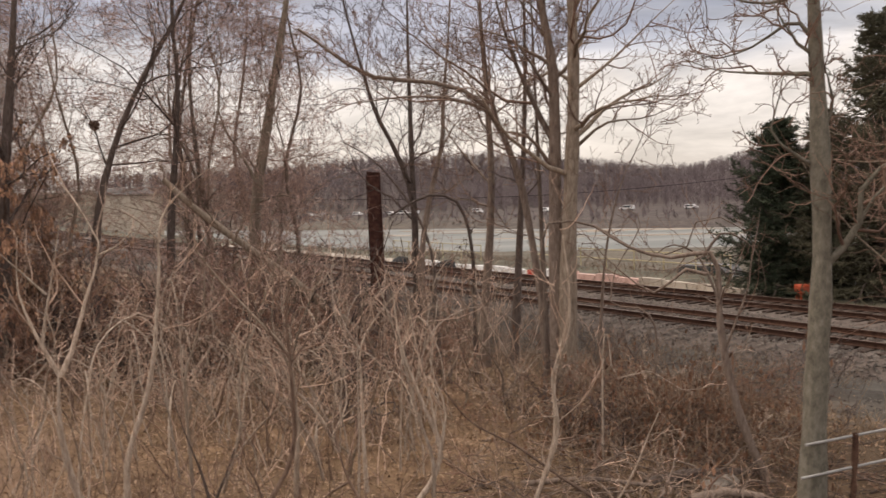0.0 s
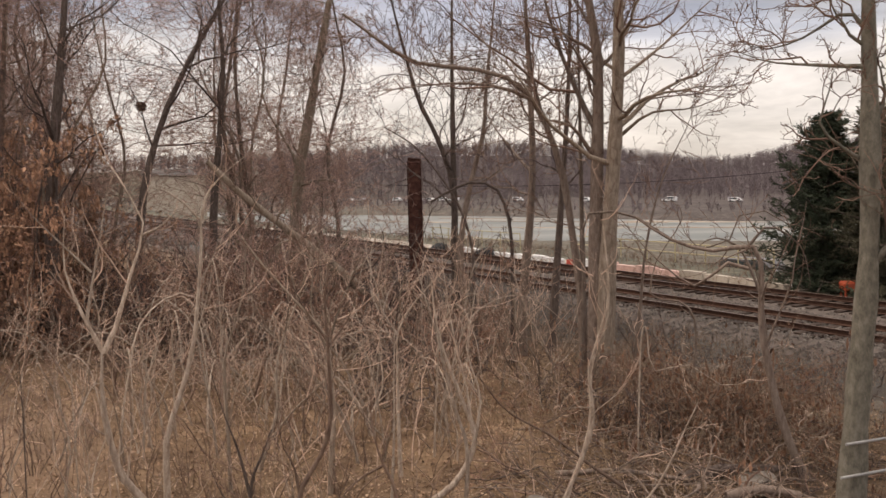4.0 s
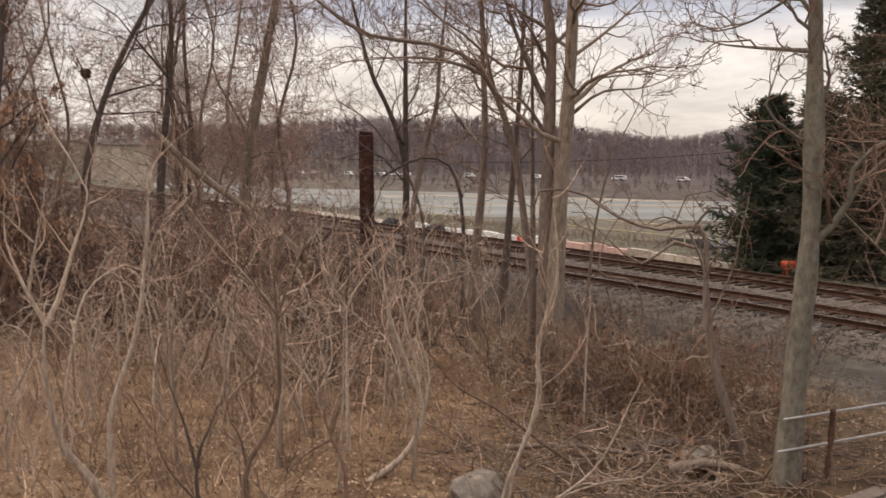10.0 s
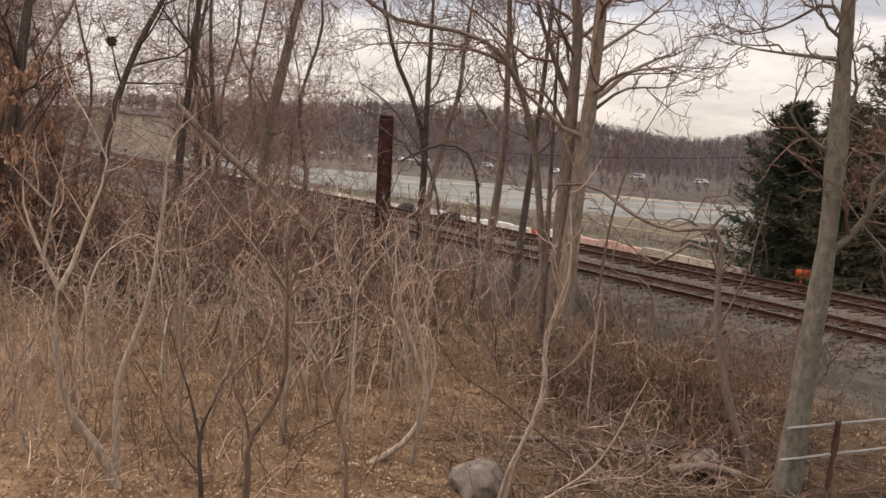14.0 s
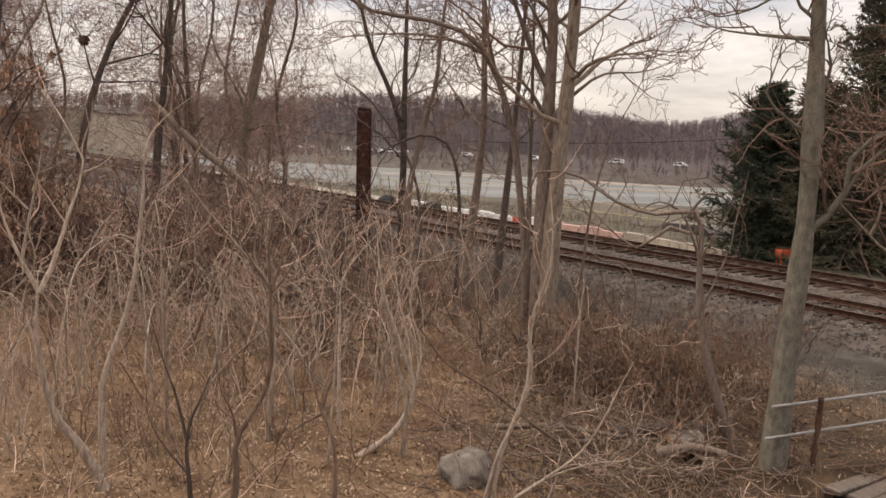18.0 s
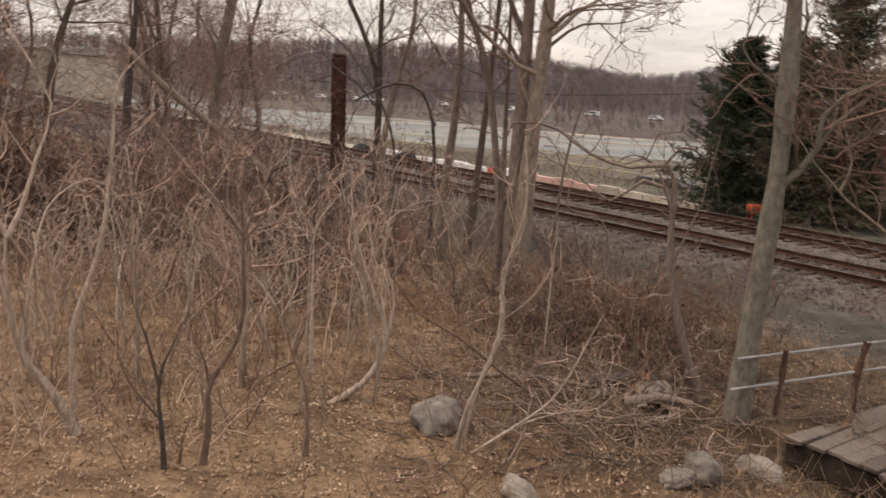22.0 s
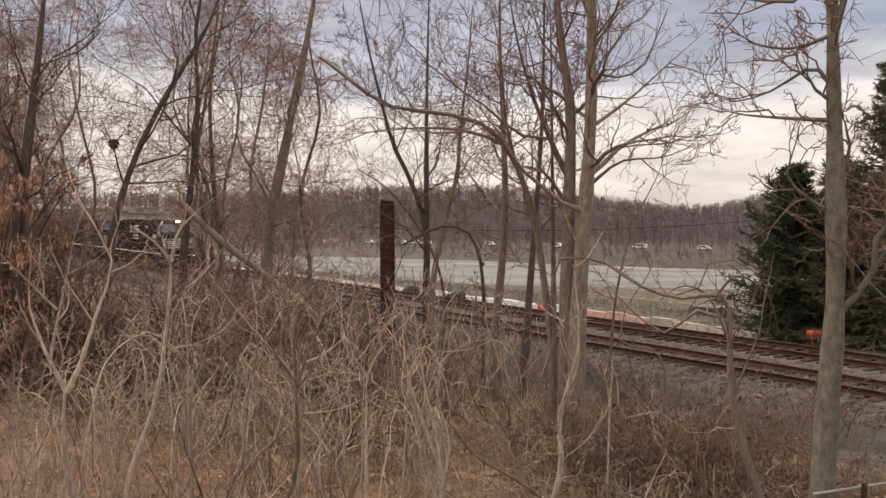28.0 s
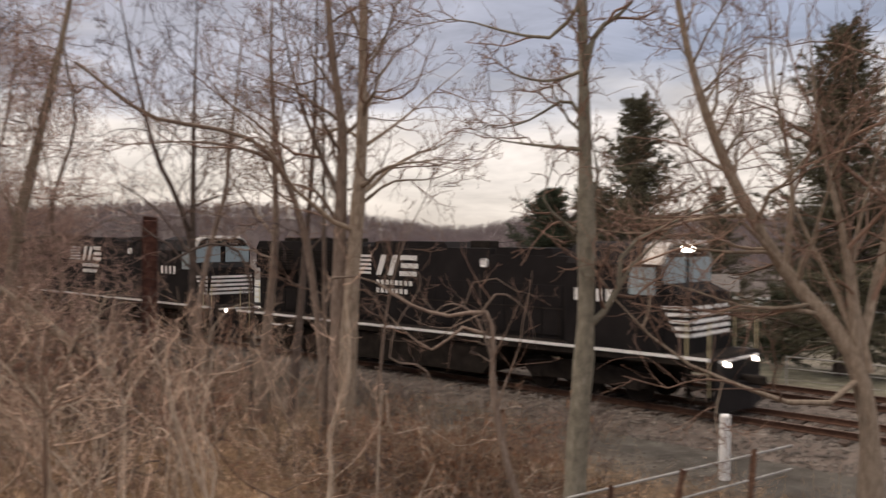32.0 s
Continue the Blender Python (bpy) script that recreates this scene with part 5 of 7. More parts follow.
# ---- trees of the left-hand wood ----
WOOD = [(-13.0, 27.0, 0.27, 14, 0.06, 3), (-16.4, 26.2, 0.26, 15, 0.04, 0), (-15.2, 28.0, 0.20, 14, 0.05, 1), (-18.5, 26.0, 0.24, 15, 0.0, 1)]
for x, y, r, h, ln, kind_ in WOOD:
    z = gz(x, y) - 0.1
    bare_tree("bare_tree", (x, y, z), [(x, y, z), (x + 0.2, y, z + 0.35 * h), (x + ln * h, y, z + 0.7 * h), (x + 1.6 * ln * h, y, z + h)], r,
              ["large grey leafless tree at the wood's edge", "large brown leafless tree in the wood", "pale straight leafless tree", "large dark vine-tangled leafless tree"][kind_],
              bark=[BARK, BARK, BARK_PALE, BARK_DARK][kind_], twig=[TWIG_ROSE, TWIG, TWIG_ROSE, TWIG_DARK][kind_], limbs=(16, 16, 16, 15)[kind_], u0=0.25, limb_len=0.30, group="trees of the wood")
bare_tree("bare_tree", (-14.85, 23.15, -0.5), [(-14.85, 23.15, -0.5), (-14.83, 23.16, 1.3), (-14.89, 23.12, 5.5), (-14.77, 23.2, 10.2), (-14.7, 23.2, 13)], 0.19,
          "pale straight leafless tree at the edge of the trail", bark=BARK_OLIVE, twig=TWIG_ROSE, limbs=6, u0=0.7, limb_len=0.16, group="trees of the wood", lthick=0.25, tip=0.5)
bare_tree("bare_tree", (-11.4, 30.0, -0.5), [(-11.4, 30, -0.5), (-11.3, 30.05, 2.5), (-11.1, 30.1, 4.2), (-10.3, 30.4, 7.0), (-9.3, 30.7, 9.1), (-8.2, 31, 11), (-7.4, 31.2, 13.2), (-7.2, 31.2, 15.5)], 0.18,
          "dark leafless tree leaning over the thicket", bark=BARK_DARK, twig=TWIG_DARK, limbs=14, u0=0.35, limb_len=0.32, group="trees of the wood",
          extra=[([(-10.7, 30.25, 5.7), (-10.85, 30.0, 6.5), (-10.94, 29.9, 7.1), (-11.3, 29.8, 8.0), (-11.4, 29.7, 9.0)], 0.04)])
bare_tree("bare_tree", (-8.9, 30.3, -0.5), [(-8.9, 30.3, -0.5), (-8.7, 30.3, 4.1), (-8.4, 30.4, 6.6), (-8.25, 30.5, 8.7), (-8.3, 30.5, 11), (-7.9, 30.5, 13.5), (-8.0, 30.5, 16)], 0.17,
          "dark straight leafless tree", bark=BARK_DARK, twig=TWIG_DARK, limbs=13, u0=0.4, limb_len=0.32, group="trees of the wood")
bare_tree("bare_tree", (-6.3, 31.4, -0.5), [(-6.3, 31.4, -0.5), (-6.0, 31.4, 4.4), (-5.3, 31.6, 8.0), (-4.4, 31.7, 12.5), (-3.9, 31.7, 16)], 0.27,
          "vine-hung leafless tree leaning over the thicket", bark=BARK_OLIVE, twig=TWIG_ROSE, limbs=34, u0=0.22, limb_len=0.17, angle=66, up=-0.06, group="trees of the wood", fine=(7, 6, 3), lthick=0.2)
WOOD2 = [bare_tree("bare_tree", (0, 0, 0), [(0, 0, -0.2), (0.8, 0, 3), (0.3, 0.5, 6.5), (1.2, 0.2, 9.5), (0.9, -0.3, 13), (1.8, 0.1, 16.5)], 0.12, "slim crooked leafless tree standing in the wood", limbs=16, u0=0.10, limb_len=0.26, fine=(6, 5, 3), rmin=0.0115,
                   group="trees of the wood", twig=TWIG_ROSE, wig=0.28, tip=0.06),
         bare_tree("bare_tree", (0, 0, 0), [(0, 0, -0.2), (-1.0, 0, 3.5), (-0.8, -0.6, 6.5), (-2.0, 0.1, 9.5), (-1.7, 0.4, 12), (-2.6, 0, 15)], 0.10, "slim rosy-twigged leafless tree leaning in the wood", limbs=16, u0=0.10, limb_len=0.27, fine=(6, 5, 3), rmin=0.0115,
                   group="trees of the wood", bark=BARK_OLIVE, twig=TWIG_ROSE, wig=0.28, tip=0.06)]
SPOTS = []
for k in range(64):
    a, r = radians(random.uniform(-50, -10) if k % 2 else random.uniform(-46, -23)), random.uniform(32, 58)
    x, y = r * math.sin(a), r * math.cos(a)
    off = x * ACROSS[0] + y * ACROSS[1]
    if off < 18.5 and not -19.8 < math.degrees(a) < -15.8:
        SPOTS.append((x, y))
for k in range(11):
    a, r = radians(random.choice((random.uniform(-29, -19.8), random.uniform(-15.6, -9)))), random.uniform(32, 44)
    SPOTS.append((r * math.sin(a), r * math.cos(a)))
for k, (x, y) in enumerate(SPOTS):
    src = WOOD2[k % 2]
    m = Matrix.Translation((x, y, gz(x, y))) @ Matrix.Rotation(random.uniform(0, 6.28), 4, "Z") @ Matrix.Scale(random.uniform(0.7, 1.15), 4)
    if k < 2:
        src.matrix_basis = m
    else:
        c = copy_thing(src, m)
        c.scale = m.to_scale()


def leafy_thicket(height, width, leaves, label):
    """Tall vine-hung stems that keep their dead leaves."""
    t = thing("leafy_thicket", (0, 0, 0), label, "thicket", "leaf-hung thickets")
    n, k = 9, 8
    p = np.zeros((n, k, 3))
    p[:, 0] = np.c_[rng.normal(size=(n, 2)) * 0.28 * width, np.full(n, -0.1)]
    d = unit(np.c_[rng.normal(size=(n, 2)) * 0.22, np.ones(n)])
    ln = height * rng.uniform(0.7, 1.0, n)
    for j in range(1, k):
        d = unit(d + 0.15 * rng.normal(size=(n, 3)) + np.array([0, 0, 0.05]))
        p[:, j] = p[:, j - 1] + d * (ln / (k - 1))[:, None]
    r = 0.045 * rng.uniform(0.6, 1.3, n)[:, None] * np.linspace(1, 0.3, k)[None]
    for a, b in zip(p, r):
        v, q = tubes(a[None], b[None], 6)
        np_part("stem", np_mesh("stem", v, q, BARK_DARK), t)
    s1 = sprout(p, r, 16, 0.05, 1.0, 65, 18, 0.26, -0.10, 0.25, 6, 0.5, rmin=0.008)
    s2 = sprout(*s1, 7, 0.1, 1.0, 50, 20, 0.6, -0.28, 0.2, 5, 0.6, rmin=0.006)
    v, q = merged([tubes(*s1, 4), tubes(*s2, 3)])
    tagged(np_part("tangle", np_mesh("tangle", v, q, TWIG_RED), t), kind="stuff")
    e = s2[0][rng.integers(0, len(s2[0]), leaves), rng.integers(1, 5, leaves)] + rng.normal(size=(leaves, 3)) * 0.05
    a, b = rng.normal(size=(leaves, 3)) * np.array([0.02, 0.02, 0.065]), rng.normal(size=(leaves, 3)) * 0.024
    V = np.stack([e - a, e - b, e + a, e + b], 1).reshape(-1, 3)
    tagged(np_part("dead_foliage", np_mesh("dead_foliage", V, np.arange(len(V)).reshape(-1, 4), THICKET_LEAF, False), t, "clinging rust-brown dead leaves"), kind="stuff")
    return t


THICK = [leafy_thicket(7.6, 3.0, 9000, "tall rust-brown thicket hung with dead leaves"), leafy_thicket(6.0, 3.4, 7000, "rust-brown thicket hung with dead leaves")]
for k, (a, r, sc) in enumerate(((-27.5, 31, 1.0), (-30.5, 32, 1.0), (-34, 33, 1.05), (-36.5, 31, 0.95), (-29, 34, 1.1), (-39, 33, 1.1), (-25.2, 33, 0.75), (-32.2, 30, 0.7))):
    x, y = r * math.sin(radians(a)), r * math.cos(radians(a))
    m = Matrix.Translation((x, y, gz(x, y))) @ Matrix.Rotation(1.7 * k, 4, "Z") @ Matrix.Scale(sc, 4)
    if k < 2:
        THICK[k].matrix_basis = m
    else:
        c = copy_thing(THICK[k % 2], m)
        c.scale = (sc,) * 3

# ---- brush: red-brown thicket, pale brush, dark tangle ----
PROTO = {
    "red": [shrub("brush", (0, 0, 0), 2.6, 6, "red-brown leafless brush in the thicket", BARK, TWIG_RED, 44, 0.018, (8, 4), "thicket brush", wig=0.36, up=0.02) for _ in range(3)],
    "pale": [shrub("brush", (0, 0, 0), 2.2, 5, "pale tan leafless brush in leaf litter", BARK_PALE, TWIG_PALE, 50, 0.021, (5, 3), "pale brush", wig=0.38, up=0.0) for _ in range(3)],
    "rose": [shrub("brush", (0, 0, 0), 2.4, 7, "tall rosy-tan leafless brush in the thicket", BARK_OLIVE, TWIG_ROSE, 32, 0.013, (8, 4), "thicket brush", wig=0.28, up=0.06, rmin=0.005) for _ in range(2)],
    "fore": [shrub("brush", (0, 0, 0), 1.9, 4, "thin brown shrub stems rising from leaf litter", BARK_WARM, TWIG, 26, 0.013, (3, 2), "foreground shrubs", wig=0.16, up=0.05, rmin=0.005) for _ in range(3)],
    "wand": [shrub("brush", (0, 0, 0), 2.4, 3, "tall pale shrub wands rising from leaf litter", BARK_PALE, TWIG_PALE, 20, 0.014, (3, 2), "foreground shrubs", wig=0.15, up=0.05, rmin=0.005) for _ in range(3)],
    "dark": [shrub("brush", (0, 0, 0), 2.8, 6, "dark leafless brush tangled in the thicket", BARK_DARK, TWIG_DARK, 48, 0.022, (8, 4), "thicket brush", wig=0.38, up=0.0) for _ in range(3)],
}
USED = set()


def put(kind_, x, y, scale):
    src = random.choice(PROTO[kind_])
    m = Matrix.Translation((x, y, gz(x, y) - 0.03)) @ Matrix.Rotation(random.uniform(0, 6.28), 4, "Z") @ Matrix.Scale(scale, 4)
    if src.name not in USED:
        USED.add(src.name)
        src.matrix_basis = m
    else:
        c = copy_thing(src, m)
        c.scale = (scale,) * 3


def scatter(n, a0, a1, r0, r1, kinds, s0, s1, limit=18.0):
    for _ in range(n):
        a, r = radians(random.uniform(a0, a1)), math.sqrt(random.uniform(r0 * r0, r1 * r1))
        x, y = r * math.sin(a), r * math.cos(a)
        if x * ACROSS[0] + y * ACROSS[1] < limit:
            size = random.uniform(s0, s1)
            put(random.choice(kinds), x, y, min(size, 1.15) if -19.6 < math.degrees(a) < -16.0 else size)


scatter(46, -44, -8, 28, 40, ["red", "red", "dark", "rose"], 1.0, 1.6)
scatter(36, -44, -24, 30, 37, ["red", "red", "dark"], 1.6, 2.4)
scatter(40, -26, -15.5, 26.5, 36, ["red", "pale", "dark", "rose"], 1.1, 1.6, 17)
scatter(46, -16.5, -5.5, 26, 34, ["red", "rose", "dark", "pale", "dark"], 1.3, 2.0, 17)
scatter(12, -6.0, -1.5, 25, 32, ["red", "dark", "pale"], 0.8, 1.3, 17)
scatter(24, -17, -2.0, 19, 28, ["pale", "pale", "dark", "red"], 0.6, 1.3, 17)
scatter(12, -16, -9.0, 25, 31, ["rose", "rose", "pale"], 1.7, 2.2, 17)
scatter(20, -8, 2, 20.5, 31, ["red", "dark", "pale"], 0.7, 1.15, 17)
scatter(5, -32, 6, 13, 17, ["pale", "pale", "red"], 0.25, 0.45)
scatter(14, -32, 4, 17.5, 24, ["pale", "red", "rose"], 0.3, 0.6)
scatter(24, 3, 22, 16, 22, ["red", "dark", "pale"], 0.5, 0.9, 18.5)
for k in range(24):
    q = on_line(random.uniform(6, 48), random.uniform(15.5, 19.2))
    put(random.choice(["red", "dark", "pale"]), q[0], q[1], random.uniform(0.35, 0.75))
scatter(34, -31, -1, 11.3, 18, ["fore", "fore", "wand"], 0.6, 1.15)
scatter(14, -26, 0, 17, 24, ["wand", "fore"], 0.9, 1.4)
scatter(6, -2, 24, 12, 15, ["pale", "dark", "red"], 0.2, 0.4)
scatter(18, 20, 40, 11, 16, ["dark", "pale"], 0.16, 0.32)


def bramble(height, label):
    """Arching canes hung with dead leaves."""
    t = thing("bramble", (0, 0, 0), label, "bramble", "brambles with dead leaves")
    n, k = 34, 8
    p = np.zeros((n, k, 3))
    p[:, 0] = np.c_[rng.normal(size=(n, 2)) * 0.30, np.full(n, -0.05)]
    az = rng.random(n) * 6.283
    d = unit(np.stack([np.cos(az) * 0.55, np.sin(az) * 0.55, np.full(n, 1.0)], 1))
    ln = height * rng.uniform(1.1, 2.0, n)
    for j in range(1, k):
        d = unit(d + 0.16 * rng.normal(size=(n, 3)) + np.array([0, 0, -0.27]))
        p[:, j] = p[:, j - 1] + d * (ln / (k - 1))[:, None]
    p[:, :, 2] = np.maximum(p[:, :, 2], -0.05)
    r = np.linspace(0.013, 0.005, k)[None] * np.ones((n, 1))
    for a, b in zip(p[:12], r[:12]):
        v, q = tubes(a[None], b[None], 5)
        np_part("cane", np_mesh("cane", v, q, BARK_WARM), t)
    s1 = sprout(p, r, 9, 0.2, 1, 50, 15, 0.28, -0.16, 0.25, 4, 0.6, rmin=0.005)
    v, q = merged([tubes(p[12:], r[12:], 4), tubes(*s1, 3)])
    tagged(np_part("tangle", np_mesh("tangle", v, q, WEED), t), kind="stuff")
    m = 1250
    e = s1[0][rng.integers(0, len(s1[0]), m), rng.integers(1, 4, m)] + rng.normal(size=(m, 3)) * 0.03
    a, b = rng.normal(size=(m, 3)) * np.array([0.014, 0.014, 0.060]), rng.normal(size=(m, 3)) * 0.016
    V = np.stack([e - a, e - b, e + a, e + b], 1).reshape(-1, 3)
    tagged(np_part("dead_foliage", np_mesh("dead_foliage", V, np.arange(len(V)).reshape(-1, 4), VINE_LEAF, False), t, "hanging dead leaves"), kind="stuff")
    return t


BRAMBLES = [bramble(h, "mound of arching brambles with hanging dead leaves") for h in (1.75, 1.95, 1.6)]
SPOTS = [(4.2, 18.0), (4.9, 16.7), (5.5, 16.4), (4.5, 16.9), (3.6, 18.6), (5.6, 17.0), (5.0, 17.6), (5.2, 15.8), (3.2, 16.9), (3.9, 17.2)]
while len(SPOTS) < 22:
    a, r = radians(random.uniform(-40, -6)), random.uniform(26, 32)
    SPOTS.append((r * math.sin(a), r * math.cos(a)))
for k, (x, y) in enumerate(SPOTS):
    sc = random.uniform(0.7, 0.95) if k < 10 else random.uniform(0.7, 1.1)
    m = Matrix.Translation((x, y, gz(x, y))) @ Matrix.Rotation(random.uniform(0, 6.28), 4, "Z") @ Matrix.Scale(sc, 4)
    if k < 3:
        BRAMBLES[k].matrix_basis = m
    else:
        c = copy_thing(BRAMBLES[k % 3], m)
        c.scale = (sc,) * 3


# ---- fallen leaves and dry grass ----
def build_litter():
    n = 190000
    a = np.radians(rng.uniform(-40, 36, n))
    r = np.sqrt(rng.uniform(9.0**2, 34.0**2, n))
    x, y = r * np.sin(a), r * np.cos(a)
    off = x * ACROSS[0] + y * ACROSS[1]
    bare = 0.88 * np.exp(-((x - 6.4) / 3.6) ** 2 - ((y - 12.8) / 3.6) ** 2)
    trail = 0.7 * np.exp(-(((x + 9.6) / 3.2) ** 2) - ((y - 15.8) / 5.5) ** 2)
    k = (off < 16.5 + rng.normal(size=n)) & (rng.random(n) > np.maximum(bare, trail))
    x, y = x[k], y[k]
    n = len(x)
    z = ground_height(x, y) + 0.015 + 0.02 * rng.random(n)
    sz = rng.uniform(0.013, 0.038, n)
    t = rng.random(n) * 6.28
    tilt = rng.normal(size=(n, 2)) * 0.45
    c, s = np.cos(t), np.sin(t)
    cor = np.array([(-1, 0), (0, -0.6), (1, 0), (0, 0.6)])
    V = np.zeros((n, 4, 3))
    for j, (u, v) in enumerate(cor):
        V[:, j, 0] = x + sz * (u * c - v * s)
        V[:, j, 1] = y + sz * (u * s + v * c)
        V[:, j, 2] = z + sz * (u * tilt[:, 0] + v * tilt[:, 1]) + (0.012 if j % 2 == 0 else 0)
    i = np.arange(4 * n).reshape(n, 4)
    T = np.concatenate([i[:, [0, 1, 3]], i[:, [1, 2, 3]]])
    tagged(np_part("fallen_leaves", np_mesh("fallen_leaves", V.reshape(-1, 3), None, LEAF_DRY, False, T)), "dry brown fallen leaves on the ground", "leaves", kind="stuff")
    # grass and thin canes
    n = 34000
    a = np.radians(rng.uniform(-36, 42, n))
    r = np.sqrt(rng.uniform(9.0**2, 24.0**2, n))
    x, y = r * np.sin(a), r * np.cos(a)
    clump = np.sin(x * 0.9 + 2) * np.sin(y * 0.8) + 0.7 * rng.normal(size=n) + np.where(x > 1.0, np.where(r < 15, 0.5, -0.15), -1.2)
    off = x * ACROSS[0] + y * ACROSS[1]
    k = (clump > 0.0) & (off < 17) & (rng.random(n) > 0.7 * np.exp(-((x - 5.6) / 2.6) ** 2 - ((y - 13.0) / 2.4) ** 2))
    x, y = x[k], y[k]
    n = len(x)
    h = rng.uniform(0.12, 0.5, n) * (1 + 1.4 * (rng.random(n) < 0.15))
    p = np.zeros((n, 4, 3))
    p[:, 0] = np.stack([x, y, ground_height(x, y) - 0.02], 1)
    d = unit(np.c_[rng.normal(size=(n, 2)) * 0.6, np.ones(n)])
    for j in range(1, 4):
        d = unit(d + rng.normal(size=(n, 3)) * 0.18 + np.array([0, 0, -0.08]))
        p[:, j] = p[:, j - 1] + d * (h / 3)[:, None]
    rr = np.linspace(0.006, 0.003, 4)[None] * np.ones((n, 1))
    v, q = tubes(p, rr, 3)
    tagged(np_part("dry_grass", np_mesh("dry_grass", v, q, GRASS_DRY)), "dry brown grass and thin canes", "grass", kind="stuff")


build_litter()


# ---- evergreens beyond the track ----
def conifer(at, height, width, label, mat, boughs=130, sparse=1.0, bare=0.03, round_=0.85, droop=-0.05):
    """A spruce: boughs in rising whorls, each a flat spray of needled twigs."""
    t = thing("conifer", at, label, "evergreen tree", "evergreens beyond the track")
    p = smooth_path([(0, 0, -0.3), (0.05, 0, height * 0.5), (0, 0.03, height * 0.98)], 12)
    v, q = tubes(p[None], np.linspace(0.022 * height, 0.015, 12)[None], 8)
    np_part("trunk", np_mesh("trunk", v, q, BARK_DARK), t)
    n = boughs
    u = bare + (0.985 - bare) * ((np.arange(n) + rng.random(n)) / n) ** 1.05
    az = np.arange(n) * 2.399 + 0.5 * rng.normal(size=n)
    ln = (width * (1 - u) ** round_ * np.minimum(1, 0.72 + 2.2 * u) + 0.12) * rng.uniform(0.42, 1.18, n)
    k = 6
    bp = np.zeros((n, k, 3))
    bp[:, 0] = np.stack([0 * u, 0 * u, u * height], 1)
    d = unit(np.stack([np.cos(az), np.sin(az), 0.10 + 0.9 * u**2 + 0.22 * rng.normal(size=n)], 1))
    for j in range(1, k):
        d = unit(d + 0.13 * rng.normal(size=(n, 3)) + np.array([0, 0, droop if j < 3 else 0.09]))
        bp[:, j] = bp[:, j - 1] + d * (ln / (k - 1))[:, None]
    br = (0.010 + 0.010 * ln)[:, None] * np.linspace(1, 0.25, k)[None]
    v, q = tubes(bp, br, 4)
    tagged(np_part("bough_layer", np_mesh("bough_layer", v, q, BARK_DARK), t), kind="stuff")
    # side twigs, flat on either hand of the bough
    m = int(26 * sparse)
    pi = np.repeat(np.arange(n), m)
    f = rng.uniform(0.06, 1.0, n * m)
    x = np.clip(f, 0, 0.999) * (k - 1)
    i = x.astype(int)
    fr = (x - i)[:, None]
    a = bp[pi, i] * (1 - fr) + bp[pi, i + 1] * fr
    tan = unit(bp[pi, i + 1] - bp[pi, i])
    side = unit(np.cross(tan, np.array([0, 0, 1.0]))) * rng.choice((-1, 1), n * m)[:, None]
    way = unit(tan * rng.uniform(0.5, 1.0, (n * m, 1)) + side + 0.45 * rng.normal(size=(n * m, 3)) + np.array([0, 0, -0.05]))
    tl = ln[pi] * 0.40 * (1.08 - f) * rng.uniform(0.6, 1.15, n * m) + 0.14
    b = a + way * tl[:, None]
    chunks = [spikes(a, b, 0.022)]
    # needled shoots along each twig
    g = 7
    ti = np.repeat(np.arange(n * m), g)
    f = rng.uniform(0.05, 1.0, len(ti))
    c = a[ti] + (b - a)[ti] * f[:, None]
    w2 = unit(way[ti] + 0.75 * rng.normal(size=(len(ti), 3)))
    chunks.append(spikes(c, c + w2 * (0.07 + 0.25 * tl[ti] * rng.uniform(0.3, 1.0, len(ti)))[:, None], 0.020))
    v, tri = merged(chunks)
    tagged(np_part("foliage", np_mesh("foliage", v, None, mat, False, tri), t), kind="stuff")
    return t


conifer((15.3, 38.0, -0.75), 7.6, 3.7, "broad dark green evergreen with dense boughs", NEEDLE, 270, round_=0.66)
conifer((18.0, 34.9, -0.7), 11.4, 4.4, "taller evergreen with a thin brownish top", NEEDLE_B, 240, 1.0, round_=0.58)
conifer((16.8, 37.0, -0.7), 7.8, 3.2, "dark green evergreen between two others", NEEDLE_B, 180, round_=0.6)
conifer((19.0, 34.9, -0.7), 6.0, 1.9, "dark green evergreen beside the road", NEEDLE, 120)
conifer((24.4, 29.9, -0.7), 13.8, 5.0, "tall broad ragged brownish evergreen", NEEDLE_B, 300, 1.0, bare=0.08, round_=0.5)
conifer((27.5, 30.0, -0.7), 9.5, 3.6, "dark green evergreen beside the road", NEEDLE, 120)
conifer((27.5, 43.5, -0.9), 8.5, 4.0, "brownish evergreen behind the house", NEEDLE_B, 110)
conifer((24.5, 45.5, -0.9), 7.0, 3.6, "brownish evergreen behind the house", NEEDLE_B, 100)
conifer((23.3, 36.6, -0.8), 2.2, 2.2, "low dark green spreading evergreen bush", NEEDLE, 70, round_=0.4)
conifer((25.6, 35.3, -0.8), 2.9, 2.4, "low dark green spreading evergreen bush", NEEDLE, 70, round_=0.4)


